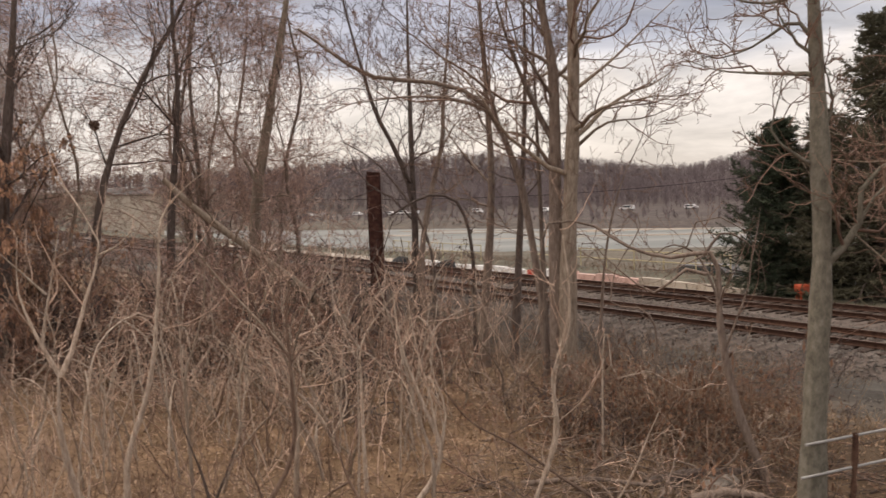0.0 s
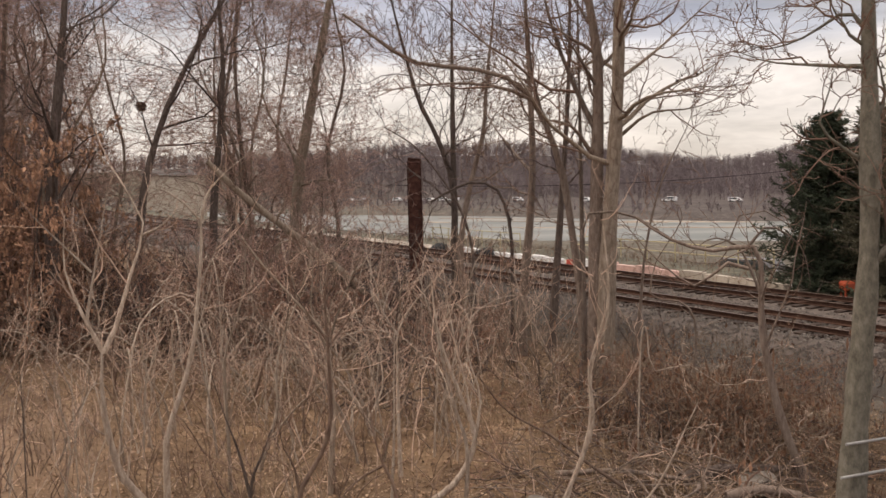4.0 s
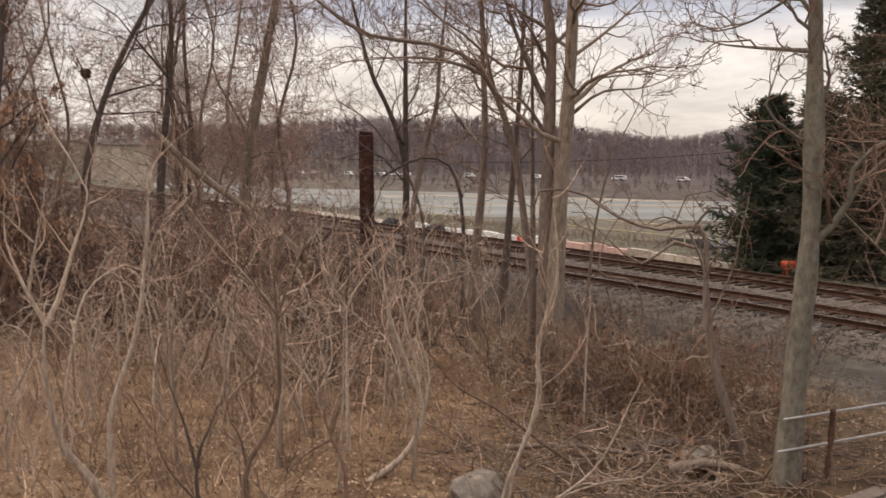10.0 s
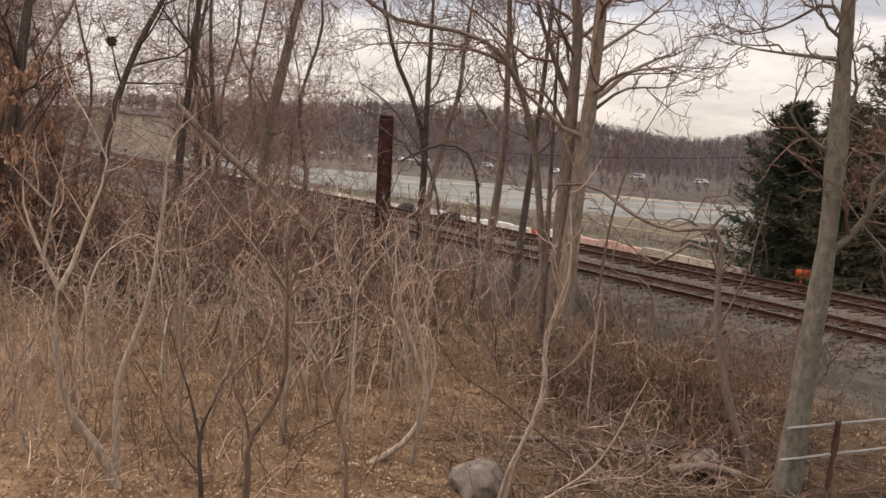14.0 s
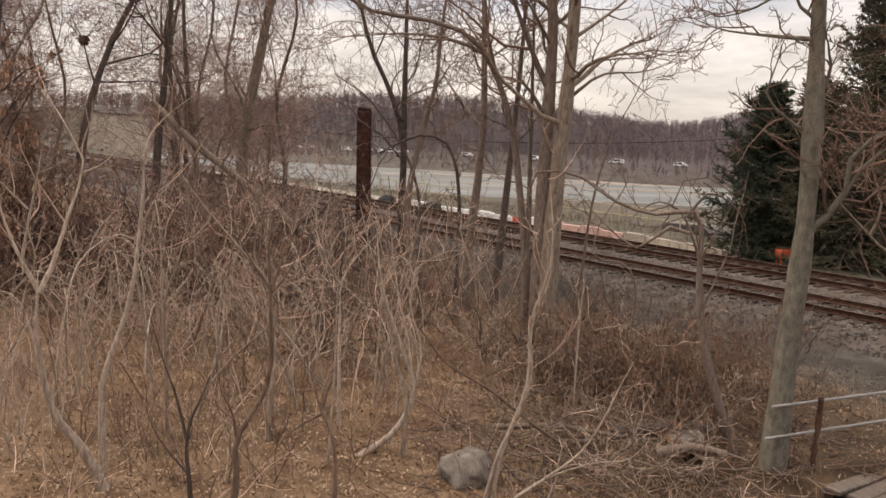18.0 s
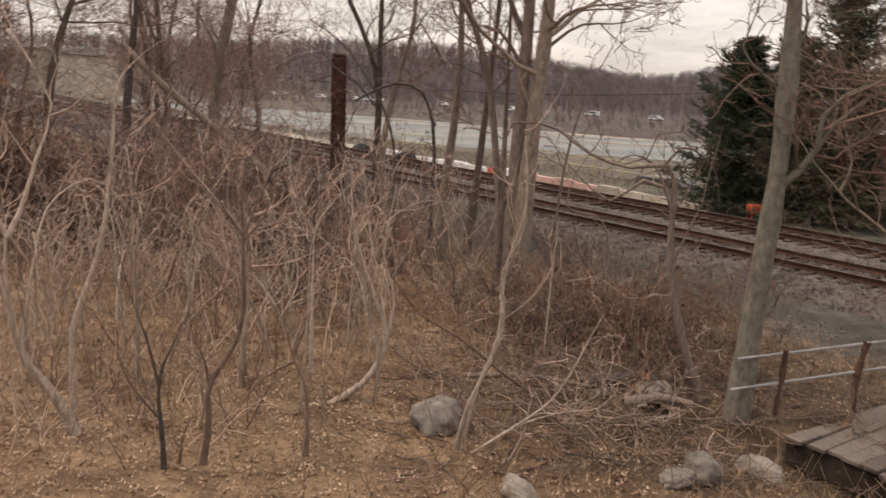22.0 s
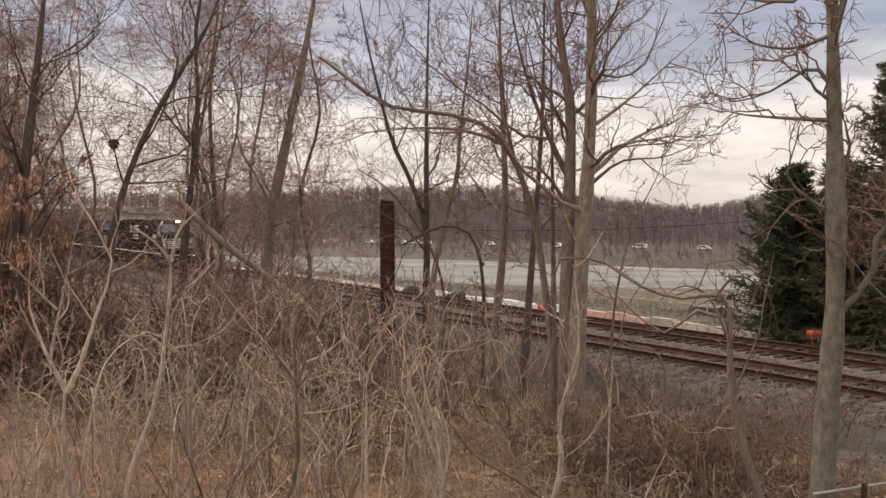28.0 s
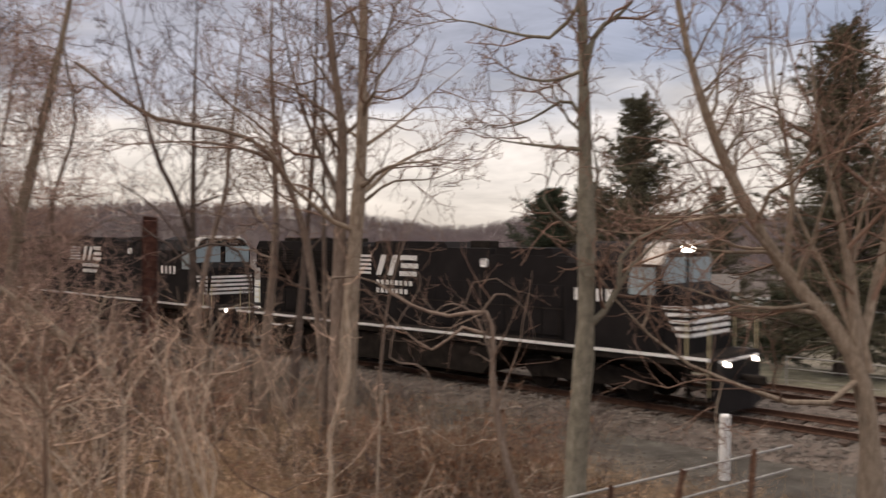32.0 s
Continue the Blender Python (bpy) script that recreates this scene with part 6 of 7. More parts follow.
# ---- weeds, whips and fallen sticks ----
def whips(name, x, y, lo, hi, lean, label, mat, twigs=3, r0=0.006):
    n = len(x)
    h = rng.uniform(lo, hi, n) * rng.uniform(0.6, 1.0, n)
    p = np.zeros((n, 6, 3))
    p[:, 0] = np.stack([x, y, ground_height(x, y) - 0.03], 1)
    d = unit(np.c_[rng.normal(size=(n, 2)) * lean, np.ones(n)])
    for j in range(1, 6):
        d = unit(d + rng.normal(size=(n, 3)) * 0.16)
        p[:, j] = p[:, j - 1] + d * (h / 5)[:, None]
    r = r0 * rng.uniform(0.6, 1.3, n)[:, None] * np.linspace(1, 0.45, 6)[None]
    s1 = sprout(p, r, twigs, 0.25, 1.0, 40, 15, 0.42, 0.03, 0.2, 4, 0.7, rmin=0.0032)
    v, q = merged([tubes(p, r, 3), tubes(*s1, 3)])
    tagged(np_part(name, np_mesh(name, v, q, mat)), label, "undergrowth", kind="stuff")


a, r = np.radians(rng.uniform(-40, 9, 520)), np.sqrt(rng.uniform(9.6**2, 27**2, 520))
whips("undergrowth", r * np.sin(a), r * np.cos(a), 0.25, 1.3, 0.38, "thin brown whips rising from the leaf litter", BARK_WARM, 3, 0.009)
a, r = np.radians(rng.uniform(-27, 6, 260)), np.sqrt(rng.uniform(11.5**2, 26**2, 260))
whips("pale_undergrowth", r * np.sin(a), r * np.cos(a), 0.5, 2.6, 0.5, "thin pale crooked whips in the undergrowth", TWIG_PALE, 4, 0.010)
s_, o_ = rng.uniform(11.5, 50, 5200), 15.0 + 5.2 * rng.random(5200) ** 1.2
whips("trackside_weeds", ALONG[0] * s_ + ACROSS[0] * o_, ALONG[1] * s_ + ACROSS[1] * o_, 0.25, 1.1, 0.45, "dead grey-brown weeds beside the ballast", WEED, 4, 0.0055)
s_, o_ = rng.uniform(22, 70, 2600), np.where(rng.random(2600) < 0.12, rng.uniform(30.4, 31.3, 2600), rng.uniform(33.8, 44, 2600))
whips("far_weeds", ALONG[0] * s_ + ACROSS[0] * o_, ALONG[1] * s_ + ACROSS[1] * o_, 0.3, 0.9, 0.4, "dead weeds between the far track and the river", WEED, 3, 0.011)


def lying_sticks():
    n = 620
    x, y = rng.uniform(0.2, 7.6, n), rng.uniform(10.6, 15.6, n)
    p = np.zeros((n, 5, 3))
    p[:, 0] = np.stack([x, y, ground_height(x, y) + rng.uniform(0.0, 0.16, n)], 1)
    d = unit(np.c_[rng.normal(size=(n, 2)), rng.normal(size=n) * 0.22])
    ln = rng.uniform(0.2, 1.1, n)
    for j in range(1, 5):
        d = unit(d + 0.2 * rng.normal(size=(n, 3)) * np.array([1, 1, 0.4]))
        p[:, j] = p[:, j - 1] + d * (ln / 4)[:, None]
    p[:, :, 2] = np.maximum(p[:, :, 2], ground_height(p[:, :, 0], p[:, :, 1]) + 0.01)
    r = rng.uniform(0.005, 0.015, n)[:, None] * np.linspace(1, 0.5, 5)[None]
    for name, a_, b_, mat, lab in (("dead_sticks", 0, 330, BARK_DARK, "dark dead sticks lying over the litter"), ("pale_sticks", 330, n, TWIG, "pale dead sticks lying over the litter")):
        s1 = sprout(p[a_:b_], r[a_:b_], 2, 0.2, 1.0, 45, 15, 0.4, 0.02, 0.2, 3, 0.7, rmin=0.003)
        v, q = merged([tubes(p[a_:b_], r[a_:b_], 4), tubes(*s1, 3)])
        tagged(np_part(name, np_mesh(name, v, q, mat)), lab, "sticks", kind="stuff")


lying_sticks()


# ---- vines ----
def vine(points, r, label, mats=None, limbs=4):
    b, tw = mats or (BARK_PALE, TWIG_PALE)
    pts = [tuple(p) for p in points]
    return bare_tree("vine", pts[0], pts, r, label, limbs=limbs, u0=0.3, bark=b, twig=tw, fine=(3, 2, 0), limb_len=0.22, angle=50, up=0.0,
                     group="vines in the brush", category="vine", tip=0.22, wig=0.28, rmin=0.006, lthick=0.55, lk=1.0)


vine([(1.0, 11.55, -0.6), (1.19, 11.54, 0.25), (1.47, 11.51, 0.92), (1.61, 11.49, 1.41), (1.56, 11.49, 2.2), (1.78, 11.46, 2.68), (1.82, 11.46, 3.3)], 0.034, "pale twisting vine rising from the litter")
vine([(1.05, 11.45, -0.55), (1.8, 11.36, 0.01), (2.3, 11.27, 0.47), (2.57, 11.21, 0.97), (2.73, 11.17, 1.38), (2.89, 11.13, 1.74)], 0.026, "pale vine sweeping out and up")
vine([(1.2, 11.5, -0.5), (1.82, 11.46, -0.03), (2.56, 11.31, 0.29), (2.92, 11.23, 0.37), (3.12, 11.17, 0.6)], 0.022, "pale vine trailing low over the sticks")
vine([(2.9, 15.3, -0.5), (3.05, 15.2, 1.96), (3.2, 15.17, 1.22), (3.67, 15.06, 1.36), (4.34, 14.88, 1.01), (4.78, 14.74, 1.15)], 0.018, "pale drooping vine in the brambles", limbs=3)
vine([(2.6, 12.7, -0.5), (2.45, 12.77, -0.2), (1.75, 12.88, 0.34), (1.21, 12.94, 0.76), (0.5, 12.99, 1.18), (0.1, 13.0, 1.7)], 0.032, "dark leaning branch in the litter", (BARK_WARM, TWIG))
vine([(0.2, 24.0, -0.5), (0.13, 24.0, 1.24), (0.09, 24.0, 2.82), (-0.27, 24.0, 3.93), (-0.82, 23.99, 4.8), (-1.43, 23.96, 5.51), (-2.2, 23.9, 6.0)], 0.06, "dark arching vine beside the clump", (BARK_DARK, TWIG_DARK))
vine([(4.9, 19.4, -0.5), (4.66, 19.45, 1.78), (4.04, 19.59, 1.9), (4.11, 19.57, 2.55), (4.67, 19.45, 3.83), (4.07, 19.58, 4.22)], 0.03, "looping grey vine hanging in the brush", (BARK, TWIG))
vine([(2.5, 19.9, -0.5), (2.6, 19.85, 2.5), (2.68, 19.82, 3.73), (3.57, 19.68, 3.72), (4.24, 19.54, 3.32), (4.79, 19.42, 3.0), (5.62, 19.19, 3.12), (5.85, 19.12, 3.69), (6.42, 18.94, 3.74), (6.75, 18.83, 3.49)], 0.045, "long dark vine arching between the trees", (BARK, TWIG), 7)
vine([(7.7, 22.73, -0.5), (7.36, 22.84, 1.82), (6.88, 22.99, 2.73), (6.3, 22.9, 2.9), (5.7, 22.9, 2.5)], 0.06, "broken-over dark sapling beside the track", (BARK, TWIG), 6)
for k in range(44):
    x, y = (random.uniform(-8.5, -0.3), random.uniform(14.5, 25.0))
    a, ln, ht = random.uniform(0, 6.28), random.uniform(1.2, 3.4), random.uniform(1.3, 3.6)
    dx, dy = math.cos(a) * ln, math.sin(a) * ln
    z0 = gz(x, y) - 0.06
    vine([(x, y, z0), (x + 0.10 * dx, y + 0.1 * dy, z0 + 0.5 * ht), (x + 0.28 * dx, y + 0.3 * dy, z0 + 0.9 * ht), (x + 0.55 * dx, y + 0.55 * dy, z0 + ht), (x + 0.82 * dx, y + 0.8 * dy, z0 + 0.85 * ht), (x + dx, y + dy, z0 + 0.5 * ht)],
         random.uniform(0.013, 0.026), "pale bare vine arching through the brush", limbs=5)


# ---- pipe fence, plank bridge, stones, posts ----
def pipe_fence():
    t = thing("pipe_fence", (6.25, 13.0, gz(6.25, 13.0)), "low fence of two galvanised pipes on rusted posts", "fence")
    o = Vector(t.location)
    ends = [((5.5, 12.88, 0.60), (10.3, 13.85, 0.95)), ((5.42, 12.86, 0.10), (10.3, 13.85, 0.52))]
    for a, b in ends:
        bm = B()
        rod(bm, Vector(a) - o, Vector(b) - o, 0.022, 10)
        part("pipe", bm, ALU, t)
    for x, y, top in ((6.25, 13.02, 0.70), (7.72, 13.31, 0.80), (9.3, 13.63, 0.98)):
        bm = B()
        z = gz(x, y) - 0.1
        p_ = smooth_path([(x - o.x, y - o.y, z - o.z), (x - o.x + random.uniform(-0.05, 0.05), y - o.y, (z + top) / 2 - o.z), (x - o.x + 0.07, y - o.y, top - o.z)], 10)
        v, q = tubes(p_[None], (0.05 + 0.009 * rng.normal(size=10))[None], 9)
        np_part("post", np_mesh("post", v, q, POST_BROWN), t)


pipe_fence()


def plank_bridge():
    t = thing("plank_bridge", (6.2, 12.25, -0.40), "old bridge deck of weathered planks beside a ditch", "bridge")
    t.rotation_euler = (0, 0, turn_z())
    for k in range(3):
        bm = B()
        box(bm, (3.9, 0.20, 0.42), (1.85, 0.10 + 1.4 * k, -0.26), bevel=0.02)
        part("beam", bm, TIE, t)
    for k in range(13):
        bm = B()
        box(bm, (0.27, 3.1 + random.uniform(-0.15, 0.15), 0.07), bevel=0.012)
        b = part("plank", bm, PLANK, t)
        b.matrix_basis = Matrix.Translation((0.12 + 0.292 * k, 1.45 + random.uniform(-0.06, 0.06), -0.01 + random.uniform(-0.014, 0.014))) @ Matrix.Rotation(random.uniform(-0.03, 0.03), 4, "Z")


plank_bridge()


def boulder(x, y, sx, sy, sz, label, sink=0.25, mat=None):
    bm = B()
    bmesh.ops.create_icosphere(bm, subdivisions=4, radius=1.0)
    seed = Vector((x * 3.1, y * 1.7, sx))
    for v in bm.verts:
        d = v.co.normalized()
        big = noise.noise(d * 1.3 + seed) * 0.34 + noise.noise(d * 3.1 + seed) * 0.13
        d *= 1 + big + noise.noise(d * 9 + seed) * 0.035 + noise.noise(d * 22 + seed) * 0.012
        # flattened faces where it has split
        for cut_ in (Vector((0.5, -0.8, 0.35)), Vector((-0.7, -0.4, 0.5)), Vector((0.1, 0.1, 1))):
            c = cut_.normalized()
            over = d.dot(c) - 0.80
            if over > 0:
                d -= c * over * 0.8
        v.co = Vector((d.x * sx, d.y * sy, d.z * sz))
    ob = part("boulder", bm, mat or STONE, None, smooth=True)
    ob.location = (x, y, gz(x, y) + sz * (1 - 2 * sink))
    ob.rotation_euler = (0.1, 0.05, x)
    tagged(ob, label, "boulder", "boulders in the litter")


boulder(0.85, 12.4, 0.46, 0.36, 0.31, "rounded grey boulder half sunk in leaves")
boulder(4.35, 11.0, 0.30, 0.26, 0.26, "grey boulder by the ditch")
boulder(5.35, 11.35, 0.36, 0.22, 0.20, "pale flat stone by the ditch")
boulder(1.75, 10.3, 0.40, 0.20, 0.14, "pale flat stone in the litter")
boulder(3.9, 10.7, 0.30, 0.22, 0.12, "small flat stone by the ditch")
boulder(4.6, 14.3, 0.55, 0.30, 0.12, "flat grey stone slab in the leaves", 0.45)


def fallen_log(a, b, r, label, mat=None):
    base = Vector(a)
    t = thing("fallen_log", base, label, "log", "fallen wood")
    p = smooth_path([(0, 0, 0), tuple((Vector(b) - base) * 0.5 + Vector((0.05, 0.05, 0.08))), tuple(Vector(b) - base)], 9)
    v, q = tubes(p[None], (r * np.linspace(1, 0.6, 9) * (1 + 0.1 * rng.normal(size=9)))[None], 8)
    np_part("log", np_mesh("log", v, q, mat or BARK), t)
    lp, lr = sprout(p[None], (r * np.linspace(1, 0.6, 9))[None], 5, 0.2, 1.0, 55, 15, 0.35, 0.1, 0.15, 5, 0.4)
    for a_, b_ in zip(lp, lr):
        v, q = tubes(a_[None], b_[None], 5)
        np_part("broken_branch", np_mesh("broken_branch", v, q, TWIG), t)


fallen_log((3.4, 14.2, -0.35), (5.1, 14.4, -0.3), 0.11, "dark fallen log in the brush", BARK_DARK)
fallen_log((3.9, 13.4, -0.35), (5.0, 13.3, -0.32), 0.09, "broken grey log in the leaves")
fallen_log((1.4, 14.6, -0.38), (3.4, 13.7, -0.2), 0.06, "fallen grey branch in the brush")
fallen_log((-14.55, 25.08, -0.42), (-13.6, 24.6, -0.42), 0.13, "dark rotting log on the leaves", BARK_DARK)
fallen_log((-15.35, 24.9, -0.2), (-14.7, 24.6, -0.4), 0.17, "dark rotting stump piece", BARK_DARK)


def brush_pile(cx, cy, n, spread, label):
    z = gz(cx, cy)
    t = thing("stick_pile", (cx, cy, z), label, "stick pile", "fallen wood")
    st = np.c_[rng.normal(size=(n, 2)) * spread, rng.uniform(0.0, 0.35, n)]
    d = unit(np.c_[rng.normal(size=(n, 2)), rng.normal(size=n) * 0.3 + 0.05])
    p = np.zeros((n, 6, 3))
    p[:, 0] = st
    ln = rng.uniform(0.6, 1.9, n)
    for j in range(1, 6):
        d = unit(d + 0.15 * rng.normal(size=(n, 3)))
        p[:, j] = p[:, j - 1] + d * (ln / 5)[:, None]
        p[:, j, 2] = np.maximum(p[:, j, 2], 0.0)
    r = rng.uniform(0.006, 0.02, n)[:, None] * np.linspace(1, 0.4, 6)[None]
    s1 = sprout(p, r, 4, 0.2, 1, 45, 15, 0.4, 0.05, 0.15, 4, 0.6)
    v, q = tubes(p, r, 5)
    tagged(np_part("deadwood", np_mesh("deadwood", v, q, BARK), t), kind="stuff")
    v, q = tubes(*s1, 3)
    tagged(np_part("brushwood", np_mesh("brushwood", v, q, TWIG_PALE), t), kind="stuff")


brush_pile(2.9, 12.6, 70, 0.9, "heap of fallen grey-brown sticks")
brush_pile(3.6, 14.6, 80, 1.0, "tangled heap of dead branches")
brush_pile(2.2, 15.5, 60, 1.0, "tangled heap of dead branches")

bm = B()
rod(bm, (0, 0, -0.1), (0, 0, 1.36), 0.115, 20)
w = thing("marker_post", (10.8, 16.77, gz(10.8, 16.77)), "white round marker post beside the gravel", "post")
part("shaft", bm, WHITE, w, smooth=False)
bm = B()
rod(bm, (0, 0, 1.36), (0, 0, 1.40), 0.125, 20, 0.10)
part("cap", bm, WHITE, w)


# ---- beyond the tracks ----
def barrier(s, off, length, mat, label):
    x, y, _ = on_line(s, off)
    t = thing("road_barrier", (x, y, gz(x, y) - 0.03), label, "barrier", "row of barriers beyond the tracks")
    t.rotation_euler = (0, 0, turn_z() + random.uniform(-0.04, 0.04))
    t.scale = (1, 1, random.uniform(0.72, 1.08))
    bm = B()
    prism(bm, [(-length / 2, 0.0), (length / 2, 0.0), (length / 2, 0.45), (length / 2 - 0.06, 0.5), (-length / 2 + 0.06, 0.5), (-length / 2, 0.45)], 0.34)
    part("block", bm, mat, t)
    bm = B()
    prism(bm, [(-length / 2 + 0.1, 0.0), (length / 2 - 0.1, 0.0), (length / 2 - 0.1, 0.14), (-length / 2 + 0.1, 0.14)], 0.55)
    part("foot", bm, mat, t)


for k in range(17):
    s = 49.0 - 1.5 * k
    mat, lab = WHITE, "white barrier block beyond the far track"
    if k == 7:
        mat, lab = RED, "red barrier block beyond the far track"
    elif 9 <= k < 13:
        mat, lab = PINK, "faded pink barrier block beyond the tracks"
    elif k >= 13:
        mat, lab = CONCRETE, "cream concrete barrier block beyond the tracks"
    barrier(s, 31.6, 0.4 if mat is RED else 1.46, mat, lab)


def tyre_heap(s, off):
    x, y, _ = on_line(s, off)
    t = thing("rubble_heap", (x, y, gz(x, y)), "dark rounded heap beside the track", "heap", "dark heaps")
    bm = B()
    bmesh.ops.create_icosphere(bm, subdivisions=3, radius=1.0)
    for v in bm.verts:
        n = 1 + 0.25 * noise.noise(v.co * 1.6 + Vector((s, 0, 0)))
        v.co = Vector((v.co.x * 0.75 * n, v.co.y * 0.6 * n, max(-0.05, v.co.z * 0.62 * n)))
    part("mound", bm, TYRE, t, smooth=True)


tyre_heap(51.8, 31.0)
tyre_heap(46.3, 31.0)


def railing(s0, s1, off, z_add, label):
    x, y, _ = on_line(s0, off)
    t = thing("railing", (x, y, gz(x, y)), label, "railing", "railings beyond the tracks")
    o = Vector(t.location)
    n = max(2, int(abs(s1 - s0) / 2.2))
    pts = []
    for k in range(n + 1):
        q = on_line(s0 + (s1 - s0) * k / n, off)
        zz = gz(q[0], q[1])
        pts.append(Vector((q[0], q[1], zz)))
        bm = B()
        rod(bm, pts[-1] - o, pts[-1] + Vector((0, 0, 1.1 + z_add)) - o, 0.04, 6)
        part("post", bm, YELLOW, t)
    for h in (0.55, 1.1):
        for a, b in zip(pts[:-1], pts[1:]):
            bm = B()
            rod(bm, a + Vector((0, 0, h + z_add)) - o, b + Vector((0, 0, h + z_add)) - o, 0.03, 6)
            part("rail_bar", bm, YELLOW, t)


railing(62, 50, 36.5, 0.0, "yellow painted pipe railing above the river bank")
railing(46, 30, 38.0, 0.0, "yellow painted pipe railing above the river bank")

ob = np_part("road", strip("road", 24, 90, [(31.95, -0.62), (32.0, -0.55), (33.6, -0.57), (33.7, -0.72)], CONCRETE, 2.0, 0.008))
tagged(ob, "pale worn road surface beyond the tracks", "road", kind="structure")

bm = B()
box(bm, (0.75, 0.6, 0.36), (0, 0, 0.38), bevel=0.06)
o_ = thing("orange_bin", (15.25, 35.5, gz(15.25, 35.5) + 0.12), "orange plastic bin beside the road", "bin")
part("tub", bm, ORANGE, o_)
bm = B()
for dx in (-0.28, 0.28):
    for dy in (-0.2, 0.2):
        rod(bm, (dx, dy, -0.2), (dx, dy, 0.22), 0.05, 6)
part("feet", bm, ORANGE, o_)


def wire_fence():
    t = thing("wire_fence", (16.0, 30.2, -0.6), "grey wire fence on thin posts beyond the tracks", "fence")
    o = Vector(t.location)
    pts = []
    for k in range(9):
        s = 12.0 - 2.4 * k
        q = on_line(s, 31.3)
        b = Vector((q[0], q[1], gz(q[0], q[1]) - 0.05))
        pts.append(b)
        bm = B()
        rod(bm, b - o, b + Vector((0, 0, 1.25)) - o, 0.03, 6)
        part("post", bm, ALU, t)
    for a, b in zip(pts[:-1], pts[1:]):
        for h in (0.4, 0.8, 1.2):
            bm = B()
            rod(bm, a + Vector((0, 0, h)) - o, b + Vector((0, 0, h)) - o, 0.025 if h > 1 else 0.010, 6)
            part("wire", bm, ALU, t)


wire_fence()


def house(x, y, z, w, d, h, turn, label, wall=None, windows=2, roof_h=1.6, group=""):
    t = thing("house", (x, y, z), label, "house", group)
    t.rotation_euler = (0, 0, turn)
    bm = B()
    box(bm, (w, d, h + 0.6), (0, 0, h / 2 - 0.3))
    part("wall", bm, wall or CREAM, t)
    bm = B()
    prism(bm, [(-d / 2 - 0.4, h - 0.05), (d / 2 + 0.4, h - 0.05), (0, h + roof_h)], w + 0.8)
    for v in bm.verts:
        v.co = Vector((v.co.y, -v.co.x, v.co.z))
    bmesh.ops.recalc_face_normals(bm, faces=bm.faces)
    part("roof", bm, SHINGLE, t)
    for k in range(windows):
        bx = -w / 2 + w * (k + 0.5) / windows
        bm = B()
        box(bm, (1.0, 0.08, 1.2), (bx, -d / 2 - 0.03, h * 0.55))
        f = part("window", bm, WHITE, t)
        bm = B()
        box(bm, (0.8, 0.04, 1.0), (bx, -d / 2 - 0.08, h * 0.55))
        part("pane", bm, GLASS, f)
    return t


cottage = house(24.4, 40.4, -0.9, 3.0, 4, 3.1, radians(-31), "small cream house half hidden by evergreens beyond the road", windows=1, roof_h=0.7)
bm = B()
box(bm, (0.8, 0.5, 4.2), (-1.2, -2.2, 1.8), bevel=0.02)
part("chimney", bm, BRICK, cottage, "red-brown brick chimney")
house(-55.0, 166.0, -1.6, 11, 8, 7.2, radians(18), "cream two-storey building beyond the wood", windows=0, roof_h=1.2)


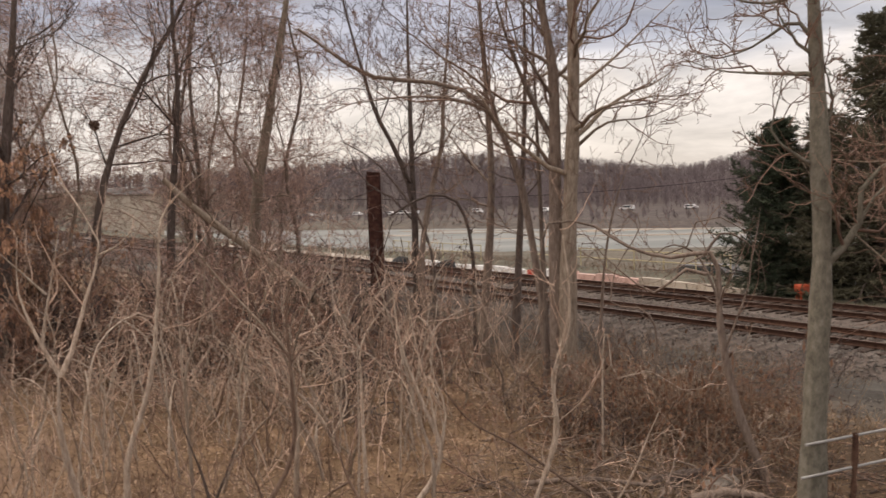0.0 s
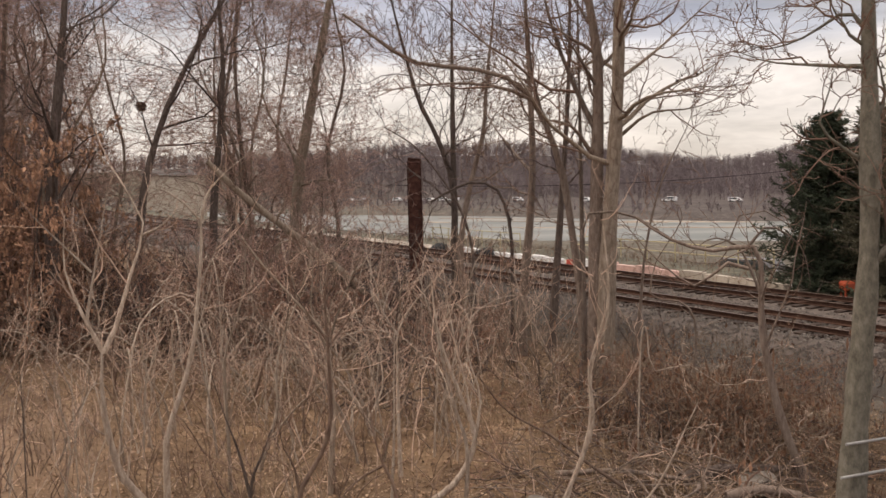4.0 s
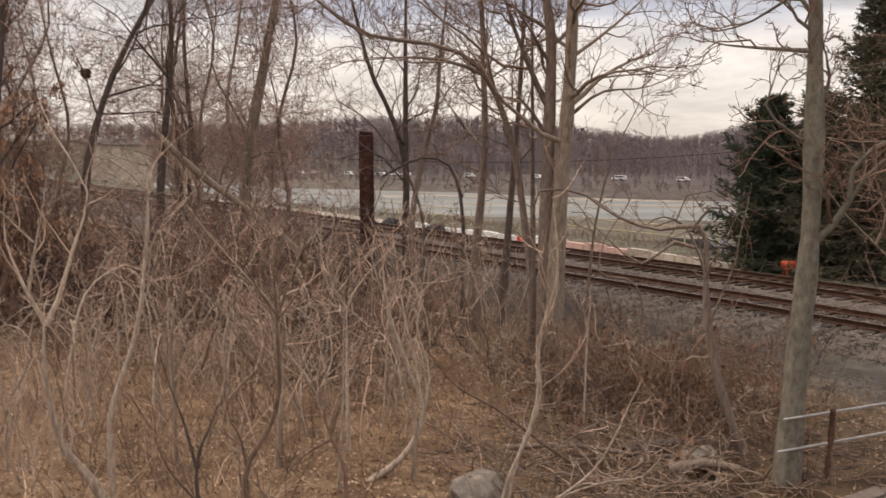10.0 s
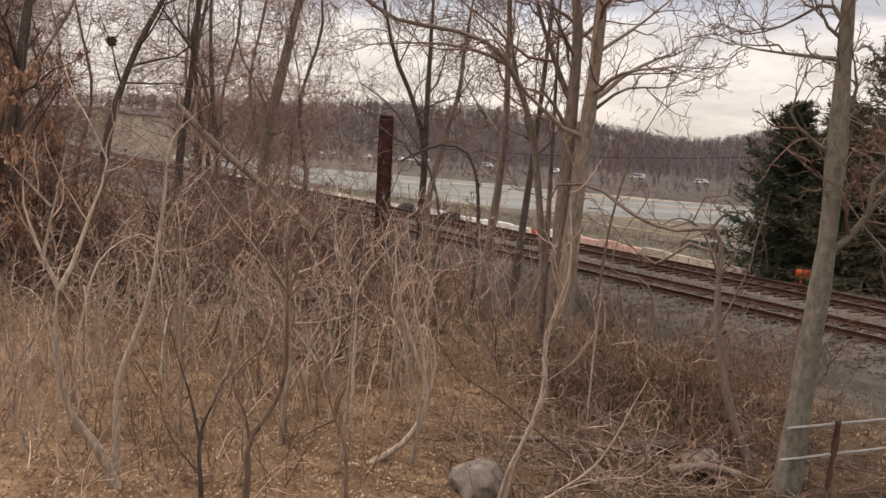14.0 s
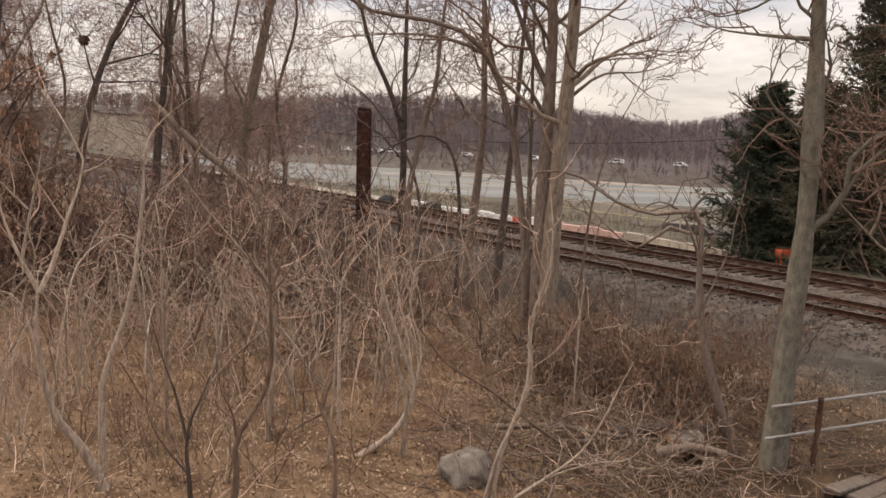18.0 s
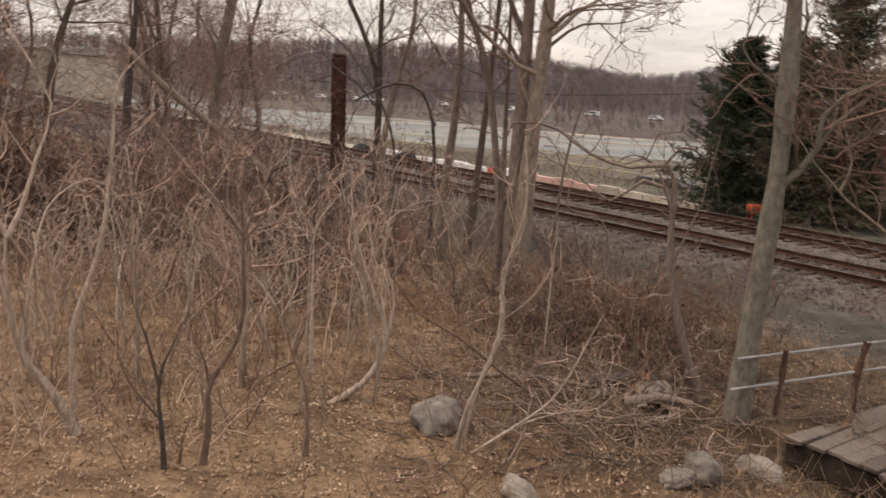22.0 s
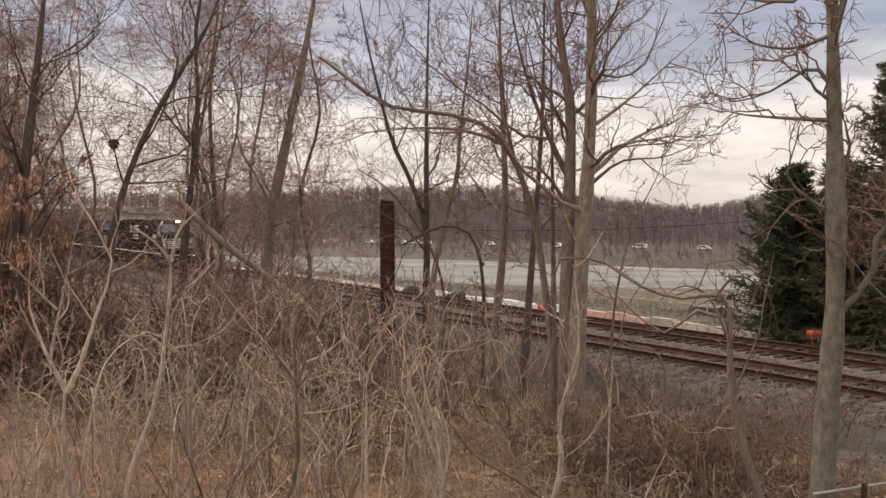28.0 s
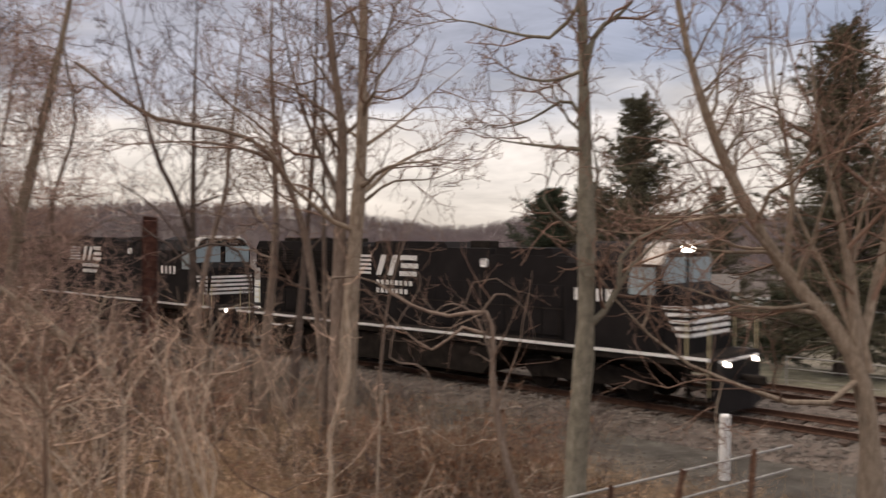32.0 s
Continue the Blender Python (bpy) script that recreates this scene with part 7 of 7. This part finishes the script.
def van(x, y, z, turn, label, mat, group, length=4.8, height=2.0):
    t = thing("parked_vehicle", (x, y, z), label, "vehicle", group)
    t.rotation_euler = (0, 0, turn)
    h = height
    bm = B()
    prism(bm, [(-length / 2, 0.35), (length / 2, 0.35), (length / 2, 0.55 * h), (length * 0.36, 0.6 * h), (length * 0.22, h), (-length * 0.46, h), (-length / 2, 0.8 * h)], 1.8)
    part("body", bm, mat, t)
    bm = B()
    prism(bm, [(-length * 0.40, 0.62 * h), (length * 0.30, 0.62 * h), (length * 0.20, 0.92 * h), (-length * 0.40, 0.92 * h)], 1.82)
    part("side_glass", bm, GLASS, t)
    for wx in (-length * 0.32, length * 0.32):
        for wy in (-0.82, 0.82):
            bm = B()
            rod(bm, (wx, wy - 0.11, 0.33), (wx, wy + 0.11, 0.33), 0.34, 14)
            part("wheel", bm, TYRE, t)
    return t


u_far = -70.0
for k in range(16):
    d_far = 44 + random.uniform(-2, 2)
    x, y = SHORE_FAR[0] + SHORE_FAR[3] * u_far + SHORE_FAR[2] * d_far, SHORE_FAR[1] - SHORE_FAR[2] * u_far + SHORE_FAR[3] * d_far
    van(x, y, gz(x, y), math.atan2(-SHORE_FAR[2], SHORE_FAR[3]) + random.choice((0, math.pi)) + random.uniform(-0.1, 0.1), "white vehicle parked on the far river bank", WHITE, "far bank vehicles", random.uniform(3.8, 4.8), random.uniform(1.35, 1.7))
    u_far += random.choice((5.5, 6, 9, 22, 30))
for s_, off_, mat, lab in ((35.5, 43.5, CAR_DARK, "dark car parked below the road"), (29.0, 44.0, CAR_DARK, "grey car parked below the road")):
    x, y, _ = on_line(s_, off_)
    van(x, y, gz(x, y) - 0.02, turn_z(0.1), lab, mat, "cars beside the road", 4.2, 1.3)

# a wire crossing the valley
pts = [Vector((-60, 150, 6.2)) + (Vector((110, 190, 8.0)) - Vector((-60, 150, 6.2))) * (k / 20) - Vector((0, 0, 5.0 * math.sin(math.pi * k / 20))) for k in range(21)]
v, q = tubes(np.array([[tuple(p_) for p_ in pts]]), np.full((1, 21), 0.05), 4)
tagged(np_part("overhead_wire", np_mesh("overhead_wire", v, q, GRIME)), "thin dark overhead wire spanning the valley", "cable")

# a nest of twigs high in the leaning tree
nest = thing("bird_nest", (-10.94, 29.9, 7.2), "ragged ball of twigs lodged in a tree", "nest")
n_ = 90
c_ = unit(rng.normal(size=(n_, 3))) * np.array([0.10, 0.10, 0.06])
d_ = unit(np.cross(c_, rng.normal(size=(n_, 3))))
p_ = np.stack([c_ - d_ * 0.16, c_ * 1.1, c_ + d_ * 0.16], 1)
v, q = tubes(p_, np.full((n_, 3), 0.012), 3)
np_part("twig_ball", np_mesh("twig_ball", v, q, TWIG), nest)

motions()
